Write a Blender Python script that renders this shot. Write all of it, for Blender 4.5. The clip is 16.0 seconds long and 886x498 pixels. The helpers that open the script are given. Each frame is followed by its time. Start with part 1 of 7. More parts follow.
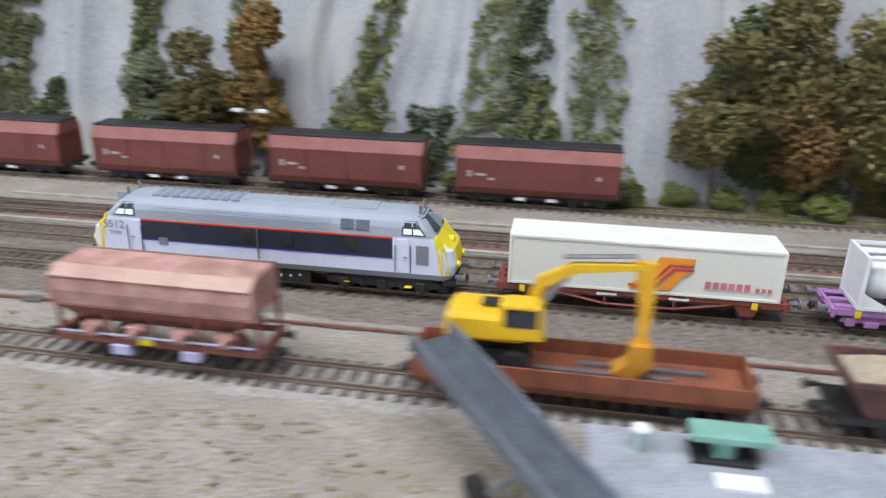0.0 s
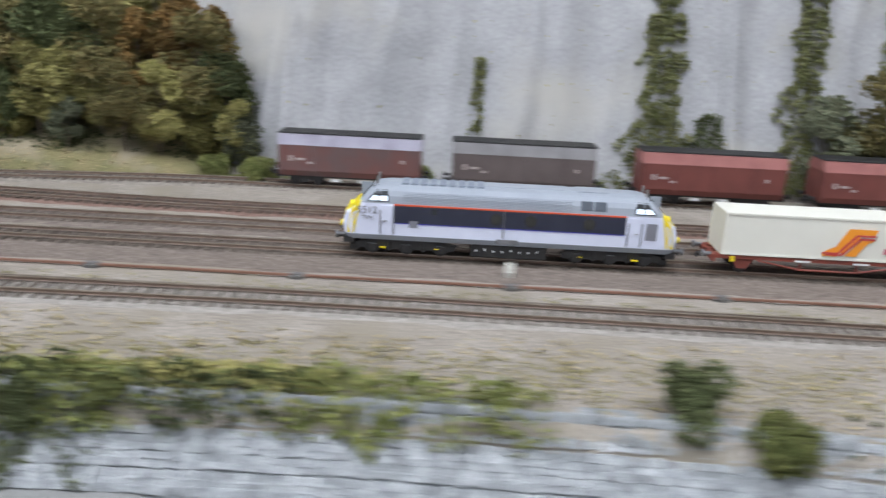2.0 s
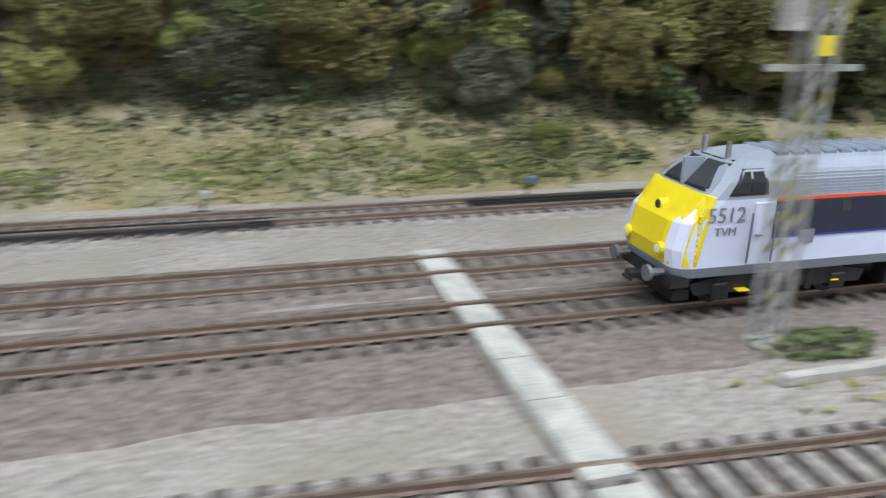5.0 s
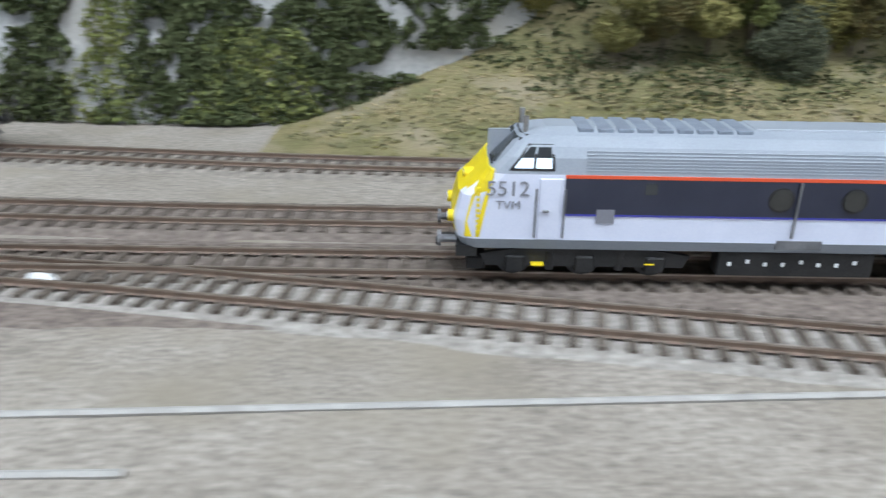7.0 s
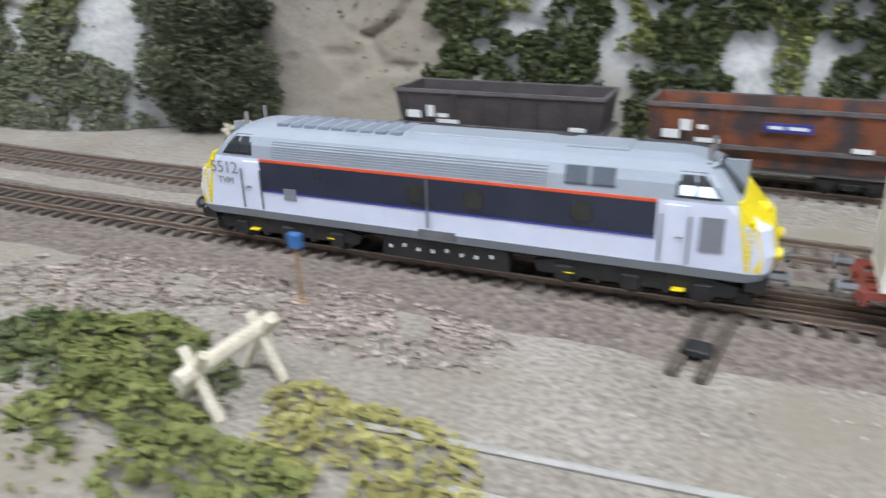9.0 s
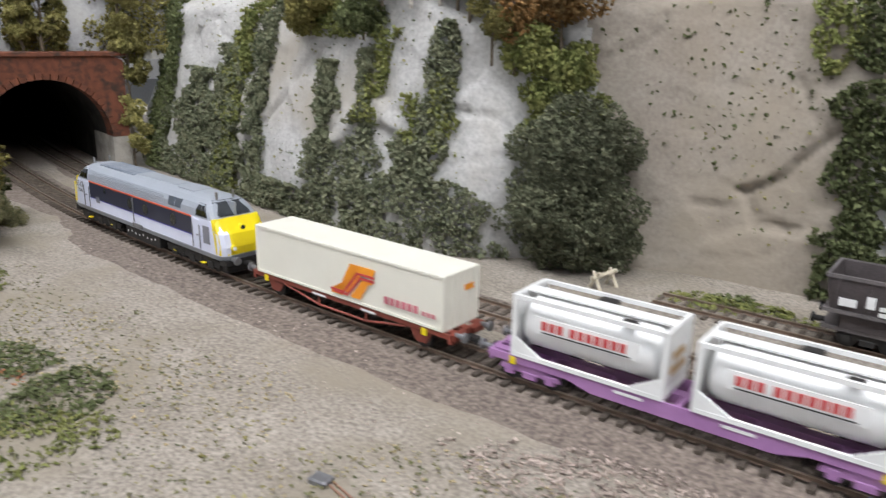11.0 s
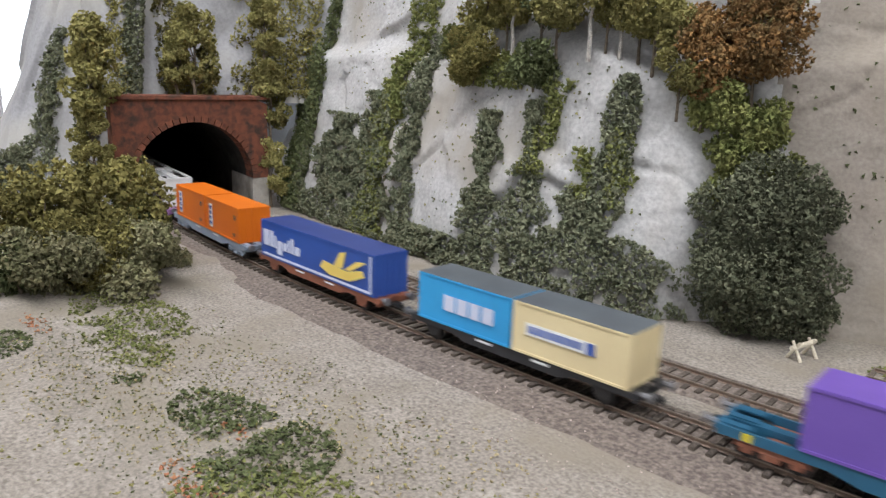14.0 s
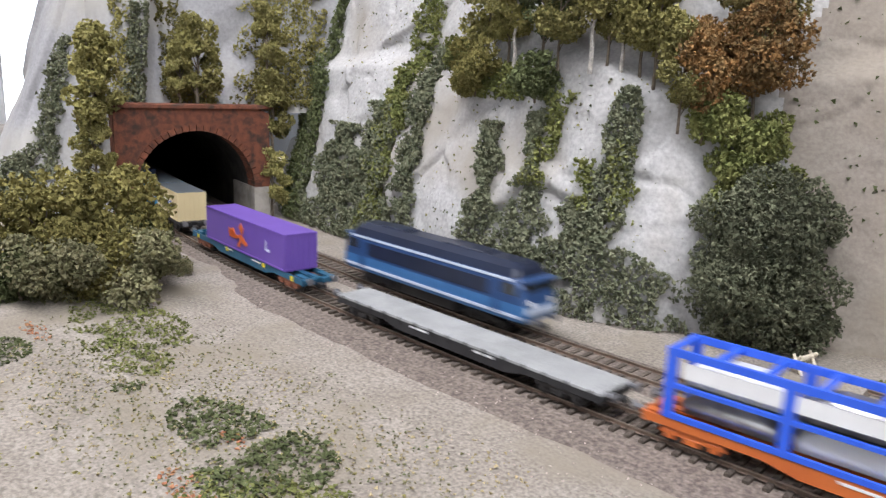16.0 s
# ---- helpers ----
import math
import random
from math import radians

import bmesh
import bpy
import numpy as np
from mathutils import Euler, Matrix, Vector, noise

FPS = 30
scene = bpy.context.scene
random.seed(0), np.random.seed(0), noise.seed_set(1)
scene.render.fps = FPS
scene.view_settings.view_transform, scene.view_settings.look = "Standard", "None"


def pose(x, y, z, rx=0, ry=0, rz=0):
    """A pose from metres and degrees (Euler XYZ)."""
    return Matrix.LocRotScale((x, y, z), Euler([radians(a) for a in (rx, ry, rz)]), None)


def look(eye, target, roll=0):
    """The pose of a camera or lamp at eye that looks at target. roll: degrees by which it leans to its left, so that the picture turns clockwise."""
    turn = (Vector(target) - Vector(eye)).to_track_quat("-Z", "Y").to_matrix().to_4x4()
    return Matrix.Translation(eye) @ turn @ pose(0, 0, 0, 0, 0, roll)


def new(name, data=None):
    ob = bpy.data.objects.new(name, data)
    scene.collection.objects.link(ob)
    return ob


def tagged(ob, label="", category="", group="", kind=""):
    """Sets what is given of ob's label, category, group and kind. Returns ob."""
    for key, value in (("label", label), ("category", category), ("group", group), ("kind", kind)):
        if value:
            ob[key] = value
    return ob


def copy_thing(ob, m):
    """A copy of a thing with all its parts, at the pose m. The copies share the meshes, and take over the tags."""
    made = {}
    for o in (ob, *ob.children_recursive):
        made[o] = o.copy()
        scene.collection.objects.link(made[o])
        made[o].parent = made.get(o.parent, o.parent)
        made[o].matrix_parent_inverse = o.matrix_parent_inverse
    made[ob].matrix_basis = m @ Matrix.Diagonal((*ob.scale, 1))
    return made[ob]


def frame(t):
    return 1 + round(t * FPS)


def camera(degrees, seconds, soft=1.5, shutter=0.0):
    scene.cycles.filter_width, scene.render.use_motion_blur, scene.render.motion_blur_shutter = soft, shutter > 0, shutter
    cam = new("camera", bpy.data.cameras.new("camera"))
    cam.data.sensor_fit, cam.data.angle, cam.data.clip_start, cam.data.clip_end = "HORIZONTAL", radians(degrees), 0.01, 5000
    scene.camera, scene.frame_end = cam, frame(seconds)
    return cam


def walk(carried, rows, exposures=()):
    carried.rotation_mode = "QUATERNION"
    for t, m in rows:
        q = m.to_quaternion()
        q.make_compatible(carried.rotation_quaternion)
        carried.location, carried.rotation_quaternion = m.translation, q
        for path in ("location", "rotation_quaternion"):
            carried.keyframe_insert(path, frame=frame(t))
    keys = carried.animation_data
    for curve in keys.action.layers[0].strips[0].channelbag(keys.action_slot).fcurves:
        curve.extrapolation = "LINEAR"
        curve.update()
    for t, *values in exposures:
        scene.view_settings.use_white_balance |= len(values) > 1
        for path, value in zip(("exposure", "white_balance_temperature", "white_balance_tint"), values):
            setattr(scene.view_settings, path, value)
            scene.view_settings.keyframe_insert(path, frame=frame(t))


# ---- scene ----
cam = camera(61.6, 16.0, soft=1.35, shutter=0.5)
PATH = [
    (0, (0.132, -0.384, 0.173), (-0.165, 1.46, -0.543), 1.0),
    (0.5, (-0.009, -0.447, 0.181), (-0.34, 1.404, -0.501), -0.5),
    (1, (-0.219, -0.533, 0.199), (-0.392, 1.346, -0.464), -0.2),
    (1.5, (-0.388, -0.499, 0.178), (-0.531, 1.388, -0.467), -0.0),
    (2, (-0.561, -0.471, 0.155), (-0.593, 1.431, -0.464), 2.8),
    (2.5, (-0.812, -0.45, 0.141), (-0.648, 1.451, -0.459), 1.5),
    (3, (-1.001, -0.349, 0.112), (-0.635, 1.532, -0.46), 2.6),
    (3.5, (-1.153, -0.283, 0.124), (-0.668, 1.571, -0.45), 0.8),
    (4, (-1.295, -0.276, 0.118), (-0.677, 1.534, -0.465), 0.6),
    (4.5, (-1.409, -0.233, 0.092), (-0.711, 1.545, -0.5), 1.3),
    (5, (-1.506, -0.196, 0.089), (-0.973, 1.624, -0.546), 1.3),
    (7.5, (-1.977, -0.232, 0.100), (-2.055, 1.610, -0.674), 0.9),
    (8, (-2.063, -0.231, 0.099), (-2.265, 1.619, -0.634), 0.8),
    (8.5, (-2.127, -0.233, 0.100), (-2.594, 1.569, -0.632), 0.2),
    (9, (-2.169, -0.238, 0.107), (-2.930, 1.453, -0.642), -1.6),
    (9.5, (-2.214, -0.239, 0.114), (-3.089, 1.409, -0.606), -0.5),
    (10, (-2.238, -0.244, 0.131), (-3.275, 1.340, -0.513), -1.0),
    (12.5, (-2.367, -0.311, 0.156), (-3.587, 1.181, -0.376), 2.2),
    (13, (-2.367, -0.311, 0.156), (-3.640, 1.144, -0.357), 1.9),
    (13.5, (-2.367, -0.311, 0.156), (-3.667, 1.125, -0.339), 1.9),
    (14, (-2.367, -0.311, 0.156), (-3.663, 1.137, -0.317), 2.0),
    (14.5, (-2.367, -0.311, 0.156), (-3.662, 1.143, -0.298), 2.2),
    (15, (-2.367, -0.311, 0.156), (-3.671, 1.137, -0.294), 2.2),
    (15.5, (-2.367, -0.311, 0.156), (-3.673, 1.135, -0.294), 2.3),
    (16, (-2.367, -0.311, 0.156), (-3.669, 1.139, -0.290), 2.4),
]
walk(cam, [(t, look(e, g, r)) for t, e, g, r in PATH],
     [(0, 0.12, 6050, 13), (0.5, -0.02, 6200, 14), (2.0, 0.01, 6150, 13), (2.6, 0.02, 6250, 17), (3.5, 0.06, 6550, 19), (5, 0.12, 5950, 11), (7.5, 0.06, 5850, 8), (9, 0.10, 6050, 11), (10.2, 0.12, 6350, 12), (12.4, -0.22, 6650, 16), (13.5, -0.15, 6550, 14), (14.5, 0.14, 6450, 16), (16, 0.26, 6450, 17)])

# ---- light: hall ceiling fittings and the end window ----
world = bpy.data.worlds.new("hall_air")
scene.world = world
world.use_nodes = True
world.node_tree.nodes["Background"].inputs["Color"].default_value = (0.86, 0.93, 1.0, 1)
world.node_tree.nodes["Background"].inputs["Strength"].default_value = 0.015
for lx, ly, power in ((-3.6, -0.8, 54), (-1.6, -0.8, 54), (0.4, -0.8, 54)):
    lamp = new("ceiling_lamp", bpy.data.lights.new("ceiling_lamp", "AREA"))
    lamp.data.shape, lamp.data.size, lamp.data.size_y, lamp.data.energy = "RECTANGLE", 1.7, 1.0, power
    lamp.data.color = (0.93, 0.97, 1.0)
    lamp.location = (lx, ly, 2.15)
day = new("window_light", bpy.data.lights.new("window_light", "AREA"))
day.data.shape, day.data.size, day.data.size_y, day.data.energy = "RECTANGLE", 2.1, 2.0, 120
day.data.color = (0.88, 0.94, 1.0)
day.matrix_world = look((-7.9, 1.45, 0.8), (-3.0, -0.3, 0.0))
side = new("long_window_light", bpy.data.lights.new("long_window_light", "AREA"))
side.data.shape, side.data.size, side.data.size_y, side.data.energy = "RECTANGLE", 5.4, 2.6, 46
side.data.color = (0.90, 0.95, 1.0)
side.matrix_world = look((-1.4, -5.45, 1.6), (-1.4, 0.0, 0.1))
scene.view_settings.exposure = 0.0

MM = 0.001


# ---- small modelling tools, in millimetres ----
def bm_box(bm, x0, x1, y0, y1, z0, z1, chamfer=0.0):
    """A box, its upright and top edges cut back by chamfer."""
    if chamfer <= 0:
        vs = [bm.verts.new((x, y, z)) for x in (x0, x1) for y in (y0, y1) for z in (z0, z1)]
        for f in ((0, 1, 3, 2), (4, 6, 7, 5), (0, 4, 5, 1), (2, 3, 7, 6), (0, 2, 6, 4), (1, 5, 7, 3)):
            bm.faces.new([vs[i] for i in f])
        return
    c = chamfer
    rings = []
    for z, k in ((z0, 0), (z1 - c, 0), (z1, c)):
        a, b, d, e = x0 + k, x1 - k, y0 + k, y1 - k
        pts = ((a + c, d), (b - c, d), (b, d + c), (b, e - c), (b - c, e), (a + c, e), (a, e - c), (a, d + c))
        rings.append([bm.verts.new((*p, z)) for p in pts])
    bm_skin(bm, rings)


def bm_skin(bm, rings, closed=True, caps=True):
    n = len(rings[0])
    for r0, r1 in zip(rings, rings[1:]):
        for i in range(n if closed else n - 1):
            bm.faces.new((r0[i], r0[(i + 1) % n], r1[(i + 1) % n], r1[i]))
    if caps:
        bm.faces.new(rings[0][::-1])
        bm.faces.new(rings[-1])


def bm_prism(bm, profile, x0, x1):
    """A profile of (y, z) drawn out along x."""
    bm_skin(bm, [[bm.verts.new((x, y, z)) for y, z in profile] for x in (x0, x1)])


def bm_prism_y(bm, profile, y0, y1):
    """A profile of (x, z) drawn out along y."""
    bm_skin(bm, [[bm.verts.new((x, y, z)) for x, z in profile] for y in (y0, y1)])


def bm_tube(bm, p0, p1, r0, r1=None, n=8):
    """A round bar from p0 to p1."""
    r1 = r0 if r1 is None else r1
    p0, p1 = Vector(p0), Vector(p1)
    w = (p1 - p0).normalized()
    u = w.orthogonal().normalized()
    v = w.cross(u)
    rings = []
    for p, r in ((p0, r0), (p1, r1)):
        rings.append([bm.verts.new(p + (u * math.cos(a) + v * math.sin(a)) * r) for a in (2 * math.pi * i / n for i in range(n))])
    bm_skin(bm, rings)


def round_rect(x0, x1, w, r, n=3):
    """Plan of a rounded rectangle, x0..x1 by -w..w."""
    pts = []
    for cx, cy, a0 in ((x1 - r, w - r, 0), (x0 + r, w - r, 90), (x0 + r, -w + r, 180), (x1 - r, -w + r, 270)):
        for i in range(n + 1):
            a = radians(a0 + 90 * i / n)
            pts.append((cx + r * math.cos(a), cy + r * math.sin(a)))
    return pts


def bm_stack(bm, levels):
    """Rounded rectangles (z, x0, x1, half width, corner radius) skinned one on another."""
    bm_skin(bm, [[bm.verts.new((*p, z)) for p in round_rect(x0, x1, w, r)] for z, x0, x1, w, r in levels])


def part(name, bm, material, parent=None, label="", smooth=False):
    """One mesh object, from a bmesh in millimetres."""
    me = bpy.data.meshes.new(name)
    bmesh.ops.scale(bm, vec=(MM, MM, MM), verts=bm.verts)
    bmesh.ops.recalc_face_normals(bm, faces=bm.faces)
    bm.to_mesh(me)
    bm.free()
    me.materials.append(material)
    if smooth:
        me.shade_smooth()
    ob = new(name, me)
    if parent is not None:
        ob.parent = parent
    if label:
        tagged(ob, label)
    return ob


def boxes(name, items, material, parent=None, label="", chamfer=0.0):
    bm = bmesh.new()
    for b in items:
        bm_box(bm, *b, chamfer=chamfer)
    return part(name, bm, material, parent, label)


def raw_mesh(name, verts, faces, material, smooth=False):
    me = bpy.data.meshes.new(name)
    me.from_pydata(verts, [], faces)
    me.materials.append(material)
    if smooth:
        me.shade_smooth()
    return new(name, me)


def thing(name, label, category, group="", at=None):
    ob = tagged(new(name), label, category, group)
    if at is not None:
        ob.matrix_basis = at
    return ob


# ---- materials ----
def surf(name, c1, c2=None, scale=200.0, rough=0.6, bump=0.15, metal=0.0, fine=1500.0, contrast=0.5, spec=0.5, dirt=None, vary=0.0, grain_amount=None):
    """A painted or natural surface: two colours blotched at one scale, grain and relief at a finer one, an optional dirt over it."""
    m = bpy.data.materials.new(name)
    m.use_nodes = True
    nt = m.node_tree
    b = nt.nodes["Principled BSDF"]
    c2 = c2 or tuple(min(1, v * 0.82) for v in c1)
    tc = nt.nodes.new("ShaderNodeTexCoord")
    n1 = nt.nodes.new("ShaderNodeTexNoise")
    n1.inputs["Scale"].default_value, n1.inputs["Detail"].default_value = scale, 5
    n2 = nt.nodes.new("ShaderNodeTexNoise")
    n2.inputs["Scale"].default_value, n2.inputs["Detail"].default_value = fine, 3
    for n in (n1, n2):
        nt.links.new(tc.outputs["Object"], n.inputs["Vector"])
    ramp = nt.nodes.new("ShaderNodeValToRGB")
    ramp.color_ramp.elements[0].position, ramp.color_ramp.elements[1].position = 0.5 - contrast / 4, 0.5 + contrast / 4
    ramp.color_ramp.elements[0].color, ramp.color_ramp.elements[1].color = (*c1, 1), (*c2, 1)
    nt.links.new(n1.outputs["Fac"], ramp.inputs["Fac"])
    col = ramp.outputs["Color"]
    grain = nt.nodes.new("ShaderNodeMix")
    grain.data_type, grain.blend_type = "RGBA", "OVERLAY"
    grain.inputs["Factor"].default_value = grain_amount if grain_amount is not None else (0.06 if bump <= 0.15 else 0.3)
    nt.links.new(col, grain.inputs["A"])
    g2 = nt.nodes.new("ShaderNodeValToRGB")
    g2.color_ramp.elements[0].position, g2.color_ramp.elements[1].position = 0.3, 0.7
    nt.links.new(n2.outputs["Fac"], g2.inputs["Fac"])
    nt.links.new(g2.outputs["Color"], grain.inputs["B"])
    col = grain.outputs["Result"]
    if dirt:
        n3 = nt.nodes.new("ShaderNodeTexNoise")
        n3.inputs["Scale"].default_value, n3.inputs["Detail"].default_value = scale * 0.6, 6
        nt.links.new(tc.outputs["Object"], n3.inputs["Vector"])
        r3 = nt.nodes.new("ShaderNodeValToRGB")
        r3.color_ramp.elements[0].position, r3.color_ramp.elements[1].position = 0.5, 0.68
        nt.links.new(n3.outputs["Fac"], r3.inputs["Fac"])
        mx = nt.nodes.new("ShaderNodeMix")
        mx.data_type = "RGBA"
        nt.links.new(r3.outputs["Color"], mx.inputs["Factor"])
        nt.links.new(col, mx.inputs["A"])
        mx.inputs["B"].default_value = (*dirt, 1)
        col = mx.outputs["Result"]
    if vary:
        oi = nt.nodes.new("ShaderNodeObjectInfo")
        geo = nt.nodes.new("ShaderNodeNewGeometry")
        ad = nt.nodes.new("ShaderNodeMath")
        ad.operation = "ADD"
        nt.links.new(oi.outputs["Random"], ad.inputs[0])
        nt.links.new(geo.outputs["Random Per Island"], ad.inputs[1])
        mr = nt.nodes.new("ShaderNodeMapRange")
        mr.inputs["From Max"].default_value = 2.0
        mr.inputs["To Min"].default_value, mr.inputs["To Max"].default_value = 1 - vary, 1 + vary
        nt.links.new(ad.outputs[0], mr.inputs["Value"])
        hs = nt.nodes.new("ShaderNodeHueSaturation")
        nt.links.new(mr.outputs[0], hs.inputs["Value"])
        nt.links.new(col, hs.inputs["Color"])
        col = hs.outputs["Color"]
    nt.links.new(col, b.inputs["Base Color"])
    b.inputs["Roughness"].default_value, b.inputs["Metallic"].default_value = rough, metal
    b.inputs["Specular IOR Level"].default_value = spec
    if bump:
        bp = nt.nodes.new("ShaderNodeBump")
        bp.inputs["Strength"].default_value, bp.inputs["Distance"].default_value = bump, 0.0006
        nt.links.new(n2.outputs["Fac"], bp.inputs["Height"])
        nt.links.new(bp.outputs["Normal"], b.inputs["Normal"])
    return m


def glass(name, tint=(0.03, 0.035, 0.04)):
    m = bpy.data.materials.new(name)
    m.use_nodes = True
    b = m.node_tree.nodes["Principled BSDF"]
    b.inputs["Base Color"].default_value = (*tint, 1)
    b.inputs["Roughness"].default_value, b.inputs["Specular IOR Level"].default_value = 0.06, 0.8
    return m


def glow(name, c, strength):
    m = bpy.data.materials.new(name)
    m.use_nodes = True
    b = m.node_tree.nodes["Principled BSDF"]
    b.inputs["Base Color"].default_value = (*c, 1)
    b.inputs["Emission Color"].default_value, b.inputs["Emission Strength"].default_value = (*c, 1), strength
    return m


M_GROUND = surf("sandy_ground", (0.335, 0.298, 0.256), (0.245, 0.214, 0.178), 26, 0.95, 0.8, fine=520, contrast=1.0, spec=0.08, dirt=(0.262, 0.228, 0.178), grain_amount=0.34)
M_LOWROAD = surf("grey_road", (0.30, 0.30, 0.30), (0.23, 0.23, 0.22), 40, 0.9, 0.4, spec=0.1)
M_BALLAST = surf("ballast", (0.235, 0.195, 0.165), (0.13, 0.105, 0.09), 350, 0.95, 1.0, fine=480, contrast=0.7, spec=0.1)
M_BALLAST_GREY = surf("ballast_grey", (0.30, 0.265, 0.225), (0.19, 0.165, 0.14), 250, 0.95, 1.0, fine=520, contrast=0.7, spec=0.1)
M_SLEEPER = surf("sleeper_wood", (0.080, 0.065, 0.053), (0.125, 0.103, 0.083), 400, 0.9, 0.5, vary=0.4, spec=0.15)
M_RAIL = surf("rail_rust", (0.125, 0.085, 0.06), (0.18, 0.12, 0.085), 300, 0.65, 0.2, metal=0.1)
M_RAILTOP = surf("rail_top", (0.42, 0.35, 0.29), (0.28, 0.22, 0.17), 120, 0.4, 0.0, metal=0.6)
M_ROCK = surf("plaster_rock", (0.400, 0.394, 0.392), (0.305, 0.300, 0.303), 14, 0.9, 0.25, fine=300, contrast=0.9, spec=0.1, dirt=(0.42, 0.40, 0.36), grain_amount=0.12)
M_ROCK2 = surf("weathered_rock", (0.520, 0.508, 0.490), (0.395, 0.385, 0.370), 16, 0.9, 0.5, fine=330, contrast=0.8, spec=0.1, dirt=(0.40, 0.365, 0.315), grain_amount=0.16)
M_ROCK3 = surf("sandy_rock", (0.330, 0.292, 0.250), (0.240, 0.205, 0.168), 14, 0.95, 0.5, fine=360, contrast=0.9, spec=0.08, dirt=(0.30, 0.255, 0.20), grain_amount=0.12)
M_SLOPE = surf("dry_grass_slope", (0.265, 0.215, 0.115), (0.150, 0.145, 0.068), 34, 0.95, 1.0, fine=600, contrast=0.9, spec=0.05, dirt=(0.30, 0.255, 0.18))
M_STONE = surf("retaining_stone", (0.36, 0.37, 0.375), (0.23, 0.24, 0.245), 150, 0.9, 0.6, vary=0.35, spec=0.2)
M_BRICK = surf("portal_brick", (0.23, 0.085, 0.05), (0.15, 0.06, 0.04), 160, 0.85, 0.4, vary=0.25, spec=0.2, dirt=(0.07, 0.045, 0.035))
M_CONCRETE = surf("old_concrete", (0.45, 0.42, 0.37), (0.31, 0.29, 0.25), 80, 0.9, 0.4, spec=0.2)
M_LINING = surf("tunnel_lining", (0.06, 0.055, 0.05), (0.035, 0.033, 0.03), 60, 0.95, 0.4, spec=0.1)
LEAF = {
    "dark": surf("leaf_dark", (0.076, 0.091, 0.038), (0.116, 0.130, 0.059), 120, 0.85, 0.2, vary=0.6, spec=0.12),
    "grey": surf("leaf_grey_green", (0.108, 0.119, 0.073), (0.160, 0.164, 0.103), 120, 0.85, 0.2, vary=0.6, spec=0.12),
    "olive": surf("leaf_olive", (0.215, 0.196, 0.066), (0.310, 0.278, 0.105), 90, 0.85, 0.2, vary=0.5, spec=0.15),
    "green": surf("leaf_green", (0.128, 0.145, 0.046), (0.200, 0.205, 0.070), 90, 0.85, 0.2, vary=0.5, spec=0.15),
    "brown": surf("leaf_brown", (0.215, 0.168, 0.066), (0.165, 0.152, 0.064), 80, 0.85, 0.2, vary=0.5, spec=0.15),
    "orange": surf("leaf_orange", (0.255, 0.138, 0.052), (0.175, 0.115, 0.05), 80, 0.85, 0.2, vary=0.5, spec=0.15),
    "sage": surf("leaf_sage", (0.235, 0.216, 0.120), (0.155, 0.154, 0.076), 120, 0.85, 0.2, vary=0.5, spec=0.15),
    "red": surf("leaf_red", (0.406, 0.160, 0.087), (0.319, 0.174, 0.087), 120, 0.85, 0.2, vary=0.5, spec=0.15),
    "tan": surf("grass_tan", (0.522, 0.420, 0.246), (0.392, 0.326, 0.174), 120, 0.9, 0.2, vary=0.5, spec=0.1),
}
LEAF["creeper"] = surf("leaf_creeper", (0.150, 0.160, 0.066), (0.215, 0.212, 0.096), 90, 0.85, 0.2, vary=0.5, spec=0.12)
LEAF["rust"] = surf("leaf_rust", (0.235, 0.135, 0.045), (0.165, 0.115, 0.045), 80, 0.85, 0.2, vary=0.5, spec=0.12)
# Shade painted in: the olive leaf colour darkened for bushes at the tunnel mouth.
LEAF["moss"] = surf("leaf_olive_shaded", (0.150, 0.135, 0.045), (0.220, 0.192, 0.066), 90, 0.85, 0.2, vary=0.6, spec=0.12)
M_BARK = surf("bark", (0.19, 0.15, 0.105), (0.11, 0.085, 0.06), 300, 0.9, 0.6)
M_BIRCH = surf("birch_bark", (0.62, 0.58, 0.52), (0.30, 0.27, 0.24), 200, 0.8, 0.4)
M_WOOD = surf("pale_wood", (0.72, 0.66, 0.53), (0.58, 0.51, 0.39), 150, 0.8, 0.3)
M_WOODWARM = surf("warm_wood", (0.40, 0.25, 0.13), (0.30, 0.18, 0.09), 150, 0.8, 0.3)
M_STONES = surf("pale_gravel", (0.55, 0.45, 0.39), (0.36, 0.29, 0.25), 90, 0.9, 0.5, vary=0.5, spec=0.2)
M_BOARD = surf("grey_board", (0.50, 0.48, 0.42), (0.36, 0.35, 0.31), 120, 0.85, 0.4)
M_BLACK = surf("underframe_black", (0.013, 0.0125, 0.0125), (0.022, 0.02, 0.019), 120, 0.6, 0.2)
M_STEEL = surf("bright_steel", (0.45, 0.44, 0.43), (0.32, 0.31, 0.30), 150, 0.35, 0.1, metal=0.8)
M_GREYBUF = surf("buffer_grey", (0.25, 0.25, 0.26), (0.17, 0.17, 0.18), 150, 0.45, 0.1, metal=0.5)
M_WHITE = surf("white_plastic", (0.80, 0.80, 0.79), (0.74, 0.74, 0.73), 60, 0.4, 0.03)
M_YELLOW = surf("bright_yellow", (0.85, 0.67, 0.01), (0.78, 0.60, 0.01), 60, 0.4, 0.05)
M_GLASS = glass("dark_glass")


